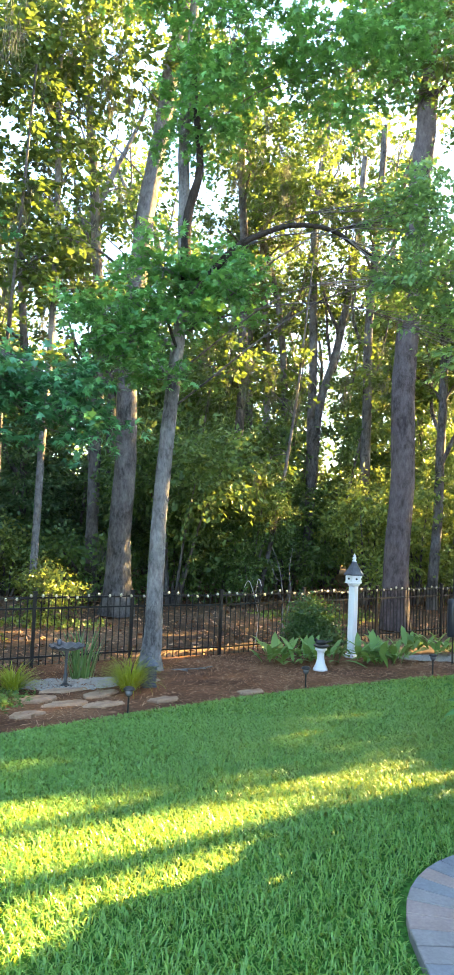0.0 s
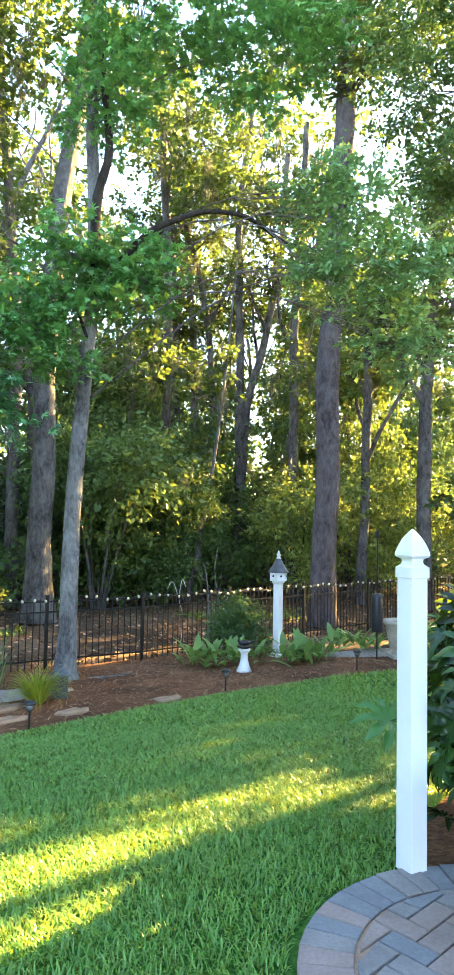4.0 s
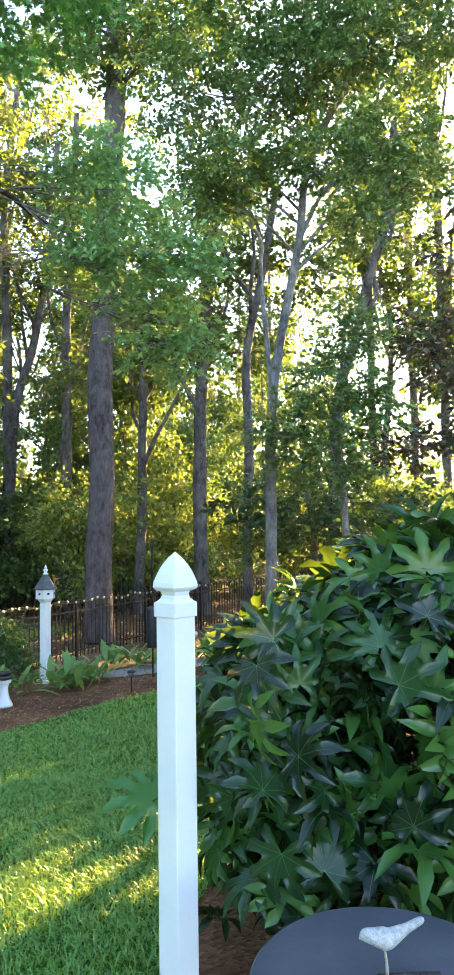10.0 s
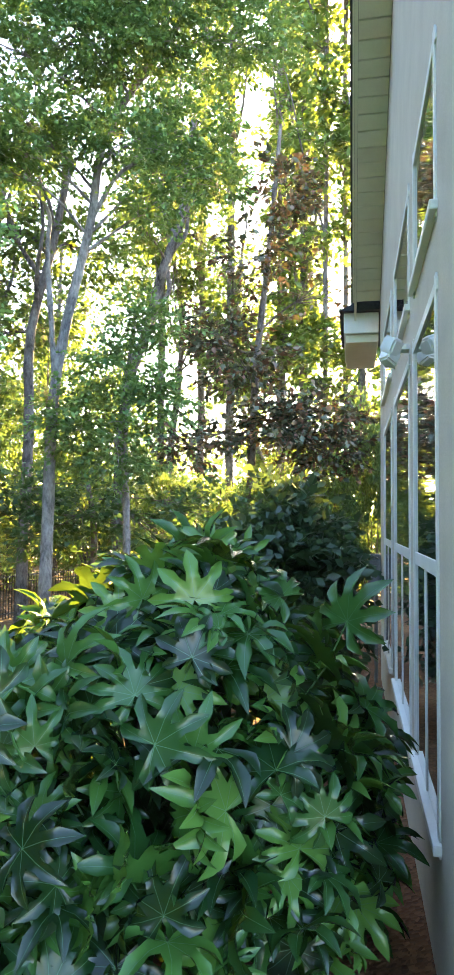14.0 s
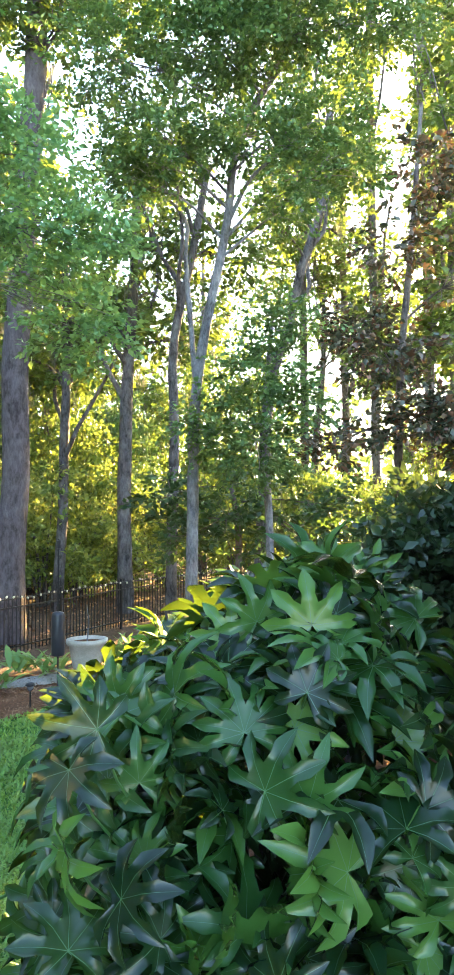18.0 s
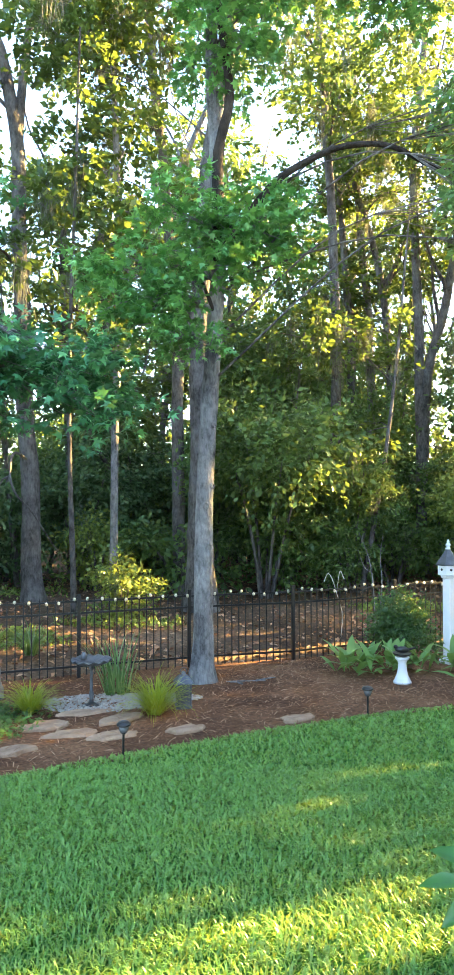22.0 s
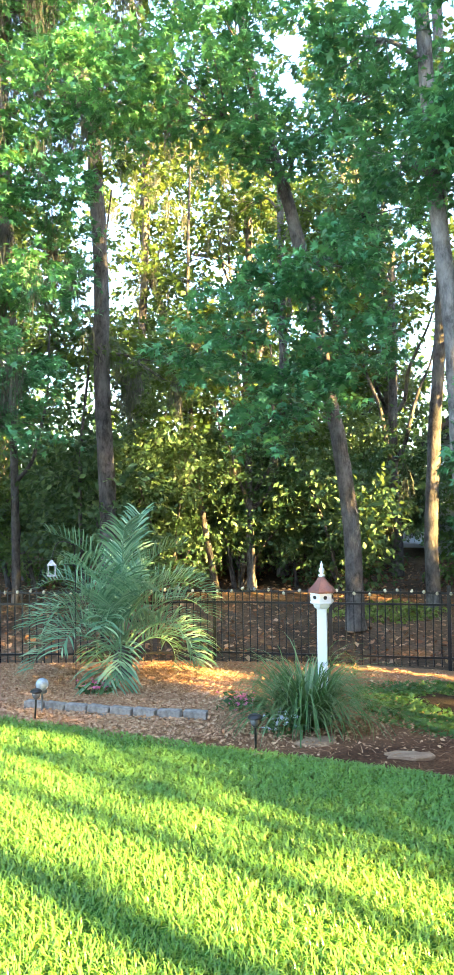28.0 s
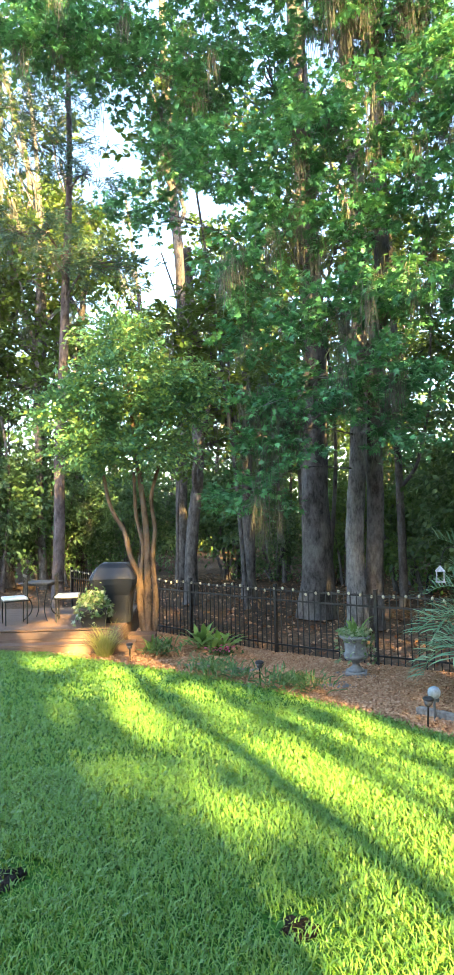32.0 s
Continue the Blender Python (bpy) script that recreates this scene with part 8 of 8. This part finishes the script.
def deck():
    ox, oy = -10.33, -2.9
    d = root("deck", ox, oy, -0.78, "low weathered brown wooden deck with a wrap-around step", "deck", turn=math.degrees(math.atan2(FX[1], FX[0])), kind="structure")
    # local x along the front edge, local y out to the lawn
    top = 0.43
    for i in range(20):
        part("plank", box(4.6, 0.135, 0.03, (2.3, -0.07 - 0.14 * i, top), 0.004), M["deck_wood"], d)
    for i in range(2):
        part("step_plank", box(4.9, 0.135, 0.03, (2.2, 0.09 + 0.14 * i, 0.215), 0.004), M["deck_wood"], d)
    for i in range(3):
        part("riser", box(4.6, 0.03, 0.125, (2.3, 0.0, 0.28 - 0.13 * i + 0.06), 0.004), M["deck_wood"], d)
    for i in range(2):
        part("riser", box(4.9, 0.03, 0.12, (2.2, 0.315, 0.14 - 0.125 * i), 0.004), M["deck_wood"], d)
    part("side_board", box(0.03, 2.8, 0.4, (0, -1.4, 0.21), 0.004), M["deck_wood"], d)
    for i in range(2):
        part("side_step", box(0.5, 0.4, 0.12, (-0.3, -0.5, 0.06 + 0.125 * i), 0.01), M["deck_wood"], d)


deck()
DECK_Z = -0.78 + 0.43 + 0.0165


M["grill_cover"] = plain("black_vinyl_cover", [(0.008, 0.01, 0.016), (0.018, 0.021, 0.03)], 0.42, 3, 0, 0.3, fine=14, speck=0.15, spec=0.5)


def grill():
    x, y = -10.98, -3.3
    g = root("covered_grill", x, y, DECK_Z, "barbecue grill under a fitted black vinyl cover", "grill", turn=math.degrees(math.atan2(FX[1], FX[0])))
    bm = bmesh.new()
    secs = [(0.0, 0.3, 0.25), (0.1, 0.31, 0.26), (0.5, 0.32, 0.26), (0.7, 0.41, 0.3), (0.8, 0.43, 0.31), (0.84, 0.42, 0.3), (1.0, 0.33, 0.24), (1.06, 0.26, 0.19), (1.08, 0.22, 0.15)]
    rings = []
    for z, a, b in secs:
        ring = []
        for k in range(32):
            t = 2 * math.pi * k / 32
            c, s = math.cos(t), math.sin(t)
            e = 0.22
            px, py = a * math.copysign(abs(c) ** e, c), b * math.copysign(abs(s) ** e, s)
            ring.append(bm.verts.new((px * (1 + 0.03 * math.sin(5 * t + z * 9)), py * (1 + 0.03 * math.cos(7 * t + z * 5)), z)))
        rings.append(ring)
    for p, q in zip(rings, rings[1:]):
        for k in range(32):
            bm.faces.new((p[k], p[(k + 1) % 32], q[(k + 1) % 32], q[k]))
    bm.faces.new(rings[-1])
    part("cover", bm, M["grill_cover"], g)


grill()


def deck_planter():
    x, y = -10.47, -3.5
    p = root("tall_planter", x, y, -0.78 + 0.215 + 0.016, "tall dark square planter with trailing variegated ivy", "planter", turn=20)
    bm = bmesh.new()
    vs = [bm.verts.new((s * w, t * w, z)) for z, w in ((0, 0.17), (0.52, 0.24)) for s, t in ((-1, -1), (1, -1), (1, 1), (-1, 1))]
    for q in ((3, 2, 1, 0), (0, 1, 5, 4), (1, 2, 6, 5), (2, 3, 7, 6), (3, 0, 4, 7)):
        bm.faces.new([vs[i] for i in q])
    part("pot", bm, M["cover"], p)
    part("rim", box(0.5, 0.5, 0.04, (0, 0, 0.53), 0.006), M["cover"], p)
    r = np.random.default_rng(121)
    n = 620
    a, k = r.uniform(0, 6.28, n), r.random(n)
    q = np.stack([(0.1 + 0.25 * k) * np.cos(a), (0.1 + 0.25 * k) * np.sin(a), 0.7 - 0.75 * np.maximum(0, k - 0.45) * r.uniform(0.3, 1.3, n) + 0.1 * r.standard_normal(n) * (1 - k)], 1)
    v, f = leaves(q, 0.075, "star", r, 0.45)
    tagged(put(new("ivy", np_mesh("ivy", v, f, M["vine_leaf"])), p), kind="stuff")


deck_planter()


def bistro():
    x, y = -11.05, -4.85
    t = root("bistro_table", x, y, DECK_Z, "small square dark metal bistro table with curved legs on the deck", "table")
    part("tabletop", box(0.62, 0.62, 0.025, (0, 0, 0.712), 0.008), M["slate"], t)
    part("apron", box(0.54, 0.54, 0.04, (0, 0, 0.678), 0.006), M["black_metal"], t)
    for k in range(4):
        a = math.pi / 4 + math.pi / 2 * k
        v, f = tube(spline([(d * math.cos(a), d * math.sin(a), z) for d, z in ((0.34, 0.66), (0.3, 0.52), (0.19, 0.32), (0.2, 0.16), (0.3, 0.05), (0.36, 0.012))], 14), np.full(14, 0.012), 6)
        put(new("leg", np_mesh("leg", v, f, M["black_metal"], True)), t)
    c = root("patio_chair", -10.95, -4.25, DECK_Z, "dark metal patio chair with a pale seat cushion", "chair", "deck chairs", 200)
    for sx in (-1, 1):
        for sy in (-1, 1):
            part("leg", box(0.022, 0.022, 0.43, (0.19 * sx, 0.19 * sy, 0.215)), M["black_metal"], c)
        part("back_post", box(0.022, 0.022, 0.42, (0.19 * sx, 0.2, 0.66)), M["black_metal"], c)
    part("seat", box(0.44, 0.44, 0.03, (0, 0, 0.435), 0.01), M["black_metal"], c)
    part("cushion", box(0.43, 0.43, 0.05, (0, 0, 0.475), 0.02), M["vinyl"], c, "pale seat cushion")
    part("top_rail", box(0.42, 0.024, 0.05, (0, 0.2, 0.87), 0.008), M["black_metal"], c)
    for k in range(5):
        part("back_slat", box(0.025, 0.012, 0.38, (-0.12 + 0.06 * k, 0.2, 0.66)), M["black_metal"], c)
    copy_thing(c, pose(-10.5, -5.1, DECK_Z, 0, 0, 40))


bistro()


# ---- fire table and its white bird ----
def fire_table():
    t = root("round_table", 1.52, 2.3, 0.03, "round dark slate-topped patio table with a metal base", "table")
    part("tabletop", lathe([(0.33, 0.45), (0.345, 0.456), (0.345, 0.474), (0.338, 0.481), (0.33, 0.483)], 56), M["slate"], t)
    part("apron", lathe([(0.3, 0.38), (0.3, 0.448)], 48), M["black_metal"], t)
    part("base_ring", lathe([(0.22, 0.0), (0.23, 0.01), (0.23, 0.03), (0.22, 0.035)], 40), M["black_metal"], t)
    for k in range(6):
        a = math.pi / 3 * k + 0.55
        q = [(d * math.cos(a), d * math.sin(a), z) for d, z in ((0.27, 0.41), (0.325, 0.34), (0.34, 0.22), (0.3, 0.1), (0.29, 0.04), (0.32, 0.008))]
        v, f = tube(spline(q, 18), np.full(18, 0.011), 8)
        put(new("leg", np_mesh("leg", v, f, M["black_metal"], True)), t)


fire_table()


def driftwood_bird():
    x, y, z = 1.5, 2.3, 0.514
    b = root("bird_figurine", x, y, z, "white carved bird figurine on a brown driftwood base", "figurine", turn=-21)
    b.scale = (0.52, 0.62, 0.62)
    part("base", box(0.3, 0.1, 0.03, (0.12, -0.02, 0.015), 0.01), M["bark_brown"], b, "rough brown driftwood")
    for s in (-1, 1):
        v, f = tube(spline([(0.01, 0.012 * s, 0.0), (0.012, 0.012 * s, 0.07), (0.0, 0.01 * s, 0.15)], 7), np.full(7, 0.004), 6)
        put(new("leg", np_mesh("leg", v, f, M["limestone"])), b)
        for k in (-0.5, 0.0, 0.5):
            v, f = tube(spline([(0.01, 0.012 * s, 0.004), (-0.03, 0.012 * s + 0.02 * k, 0.006), (-0.05, 0.012 * s + 0.04 * k, 0.003)], 5), np.linspace(0.003, 0.0015, 5), 5)
            put(new("toe", np_mesh("toe", v, f, M["limestone"])), b)
    v, f = tube(spline([(-0.115, 0, 0.175), (-0.085, 0, 0.187), (-0.04, 0, 0.18), (0.02, 0, 0.172), (0.08, 0, 0.195), (0.15, 0, 0.225), (0.19, 0, 0.24)], 24), np.interp(np.linspace(0, 1, 24), [0, 0.1, 0.2, 0.3, 0.45, 0.6, 0.75, 0.95, 1], [0.002, 0.02, 0.026, 0.03, 0.042, 0.03, 0.018, 0.014, 0.006]), 12)
    put(new("body", np_mesh("body", v, f, M["worn_white"], True)), b)


driftwood_bird()


# ---- patio pavers ----
def pavers():
    r = np.random.default_rng(131)
    c = np.array([1.42, 2.36])

    def brick(poly, h=0.0):
        bm = bmesh.new()
        ctr = sum((Vector((*p, 0)) for p in poly), Vector()) / len(poly)
        lo = [bm.verts.new((p[0] - c[0], p[1] - c[1], -0.06)) for p in poly]
        hi = [bm.verts.new((p[0] - c[0], p[1] - c[1], h - 0.004)) for p in poly]
        tp = [bm.verts.new((p[0] * 0.96 + ctr.x * 0.04 - c[0], p[1] * 0.96 + ctr.y * 0.04 - c[1], h)) for p in poly]
        n = len(poly)
        for i in range(n):
            bm.faces.new((lo[i], lo[(i + 1) % n], hi[(i + 1) % n], hi[i]))
            bm.faces.new((hi[i], hi[(i + 1) % n], tp[(i + 1) % n], tp[i]))
        bm.faces.new(tp)
        bmesh.ops.recalc_face_normals(bm, faces=bm.faces)
        part("paver", bm, M["paver_" + str(int(r.integers(0, 3)))], patio_root)

    # border of bricks set radially, then straight back
    R0, R1 = 0.6, 0.8
    a = radians(184)
    while a > radians(52):
        b = a - 0.108 / R1
        brick([(c[0] + q * math.cos(t), c[1] + q * math.sin(t)) for q, t in ((R0 + 0.004, a - 0.005), (R1, a - 0.004), (R1, b + 0.004), (R0 + 0.004, b + 0.005))], r.normal(0, 0.0012))
        a = b
    y = c[1] - 0.06
    while y > -0.6:
        brick([(0.62, y - 0.1), (0.82, y - 0.1), (0.82, y), (0.62, y)], r.normal(0, 0.001))
        y -= 0.105
    # herringbone field
    w, g, th = 0.1, 0.004, radians(38)
    ct, st = math.cos(th), math.sin(th)
    for i in range(-30, 31):
        for j in range(-30, 31):
            k = (i - j) % 4
            if k == 0:
                x0, y0, sx, sy = i * w, j * w, 2 * w, w
            elif k == 3:
                x0, y0, sx, sy = i * w, j * w, w, 2 * w
            else:
                continue
            q = [(x0 + g, y0 + g), (x0 + sx - g, y0 + g), (x0 + sx - g, y0 + sy - g), (x0 + g, y0 + sy - g)]
            q = [(c[0] + ct * u - st * v, c[1] + st * u + ct * v) for u, v in q]
            m = np.mean(q, 0)
            rad = [math.hypot(p[0] - c[0], p[1] - c[1]) for p in q]
            if m[1] > c[1] - 0.02:
                if min(rad) > 0.585:
                    continue
                # bricks at the border are cut to the curve
                q = [p if d < 0.592 else (c[0] + (p[0] - c[0]) * 0.592 / d, c[1] + (p[1] - c[1]) * 0.592 / d) for p, d in zip(q, rad)]
            elif min(p[0] for p in q) < 0.826 or m[0] > 2.3 or m[1] < 0.4:
                continue
            if m[0] * HN[0] + m[1] * HN[1] < -0.05:
                brick(q, r.normal(0, 0.0012))


M["paver_0"] = plain("paver_grey", [(0.2, 0.185, 0.175), (0.3, 0.275, 0.26)], 0.85, 5, 0, 0.5)
M["paver_1"] = plain("paver_rose", [(0.25, 0.19, 0.165), (0.36, 0.28, 0.245)], 0.85, 5, 0, 0.5)
M["paver_2"] = plain("paver_blue", [(0.16, 0.165, 0.175), (0.25, 0.255, 0.265)], 0.85, 5, 0, 0.5)
pavers()


# ---- a bare sapling behind the fence and dry sticks at the knotty tree ----
def bare_sapling():
    x, y = 1.12, 15.4
    z = ground_z(x, y)
    b = root("bare_sapling", x, y, z - 0.02, "leafless pale-stemmed sapling beyond the fence", "sapling")
    for q, ra in (([(0, 0, 0), (-0.03, 0, 1.0), (-0.12, 0.02, 1.6), (-0.31, 0.02, 2.1)], 0.02), ([(0.05, 0.03, 0), (0.14, 0, 1.05), (0.11, 0, 1.6), (0.17, 0, 2.08)], 0.016), ([(-0.06, 0.01, 1.3), (-0.2, 0.03, 1.4), (-0.34, 0, 1.75)], 0.008)):
        v, f = tube(spline(q, 16), np.linspace(ra, 0.005, 16), 6, 0.06, 5)
        put(new("stem", np_mesh("stem", v, f, M["bark_pale"], True)), b)


bare_sapling()
for i, (x, y, ln, a) in enumerate(((-0.95, 10.85, 0.5, 0.2), (-0.6, 10.95, 0.38, 0.9), (-0.75, 10.7, 0.3, 2.6), (-1.75, 10.5, 0.35, 1.4))):
    z = ground_z(x, y)
    st = root("dry_stick", x, y, z, "dry grey fallen stick on the mulch", "stick", "fallen sticks")
    dx, dy = math.cos(a) * ln, math.sin(a) * ln
    v, f = tube(spline([(0, 0, 0.012), (0.5 * dx + 0.03, 0.5 * dy, ground_z(x + 0.5 * dx, y + 0.5 * dy) - z + 0.02), (dx, dy, ground_z(x + dx, y + dy) - z + 0.012)], 9), np.linspace(0.014, 0.005, 9), 6, 0.1, i)
    put(new("twig", np_mesh("twig", v, f, M["bark_pale"], True)), st)


def bleached_branch():
    x, y = 0.35, 14.14
    z = ground_z(x, y)
    b = root("bleached_branch", x, y, z - 0.02, "bleached bent dead branch standing beyond the fence", "branch")
    for q, ra in (([(0.1, 0, 0), (0.16, 0.1, 0.6), (0.06, 0.02, 1.02), (-0.02, 0, 1.29), (-0.1, 0, 1.39), (-0.17, 0, 1.24)], 0.014), ([(0.06, 0.02, 1.02), (0.12, 0, 1.43), (0.2, 0, 1.29)], 0.011)):
        v, f = tube(spline(q, 18), np.linspace(0.5 * ra, 0.008, 18), 6, 0.08, 9)
        put(new("stem", np_mesh("stem", v, f, M["bleached"], True)), b)


M["bleached"] = plain("bleached_wood", [(0.5, 0.46, 0.42), (0.68, 0.64, 0.6)], 0.85, 20, 0, 0.4)
bleached_branch()
# small bush in the sunlit leaf colour, so it looks lit behind the fence
copy_thing(bushes[2], pose(-4.72, 16.88, -1.05, 0, 0, 40) @ Matrix.Scale(0.6, 4))
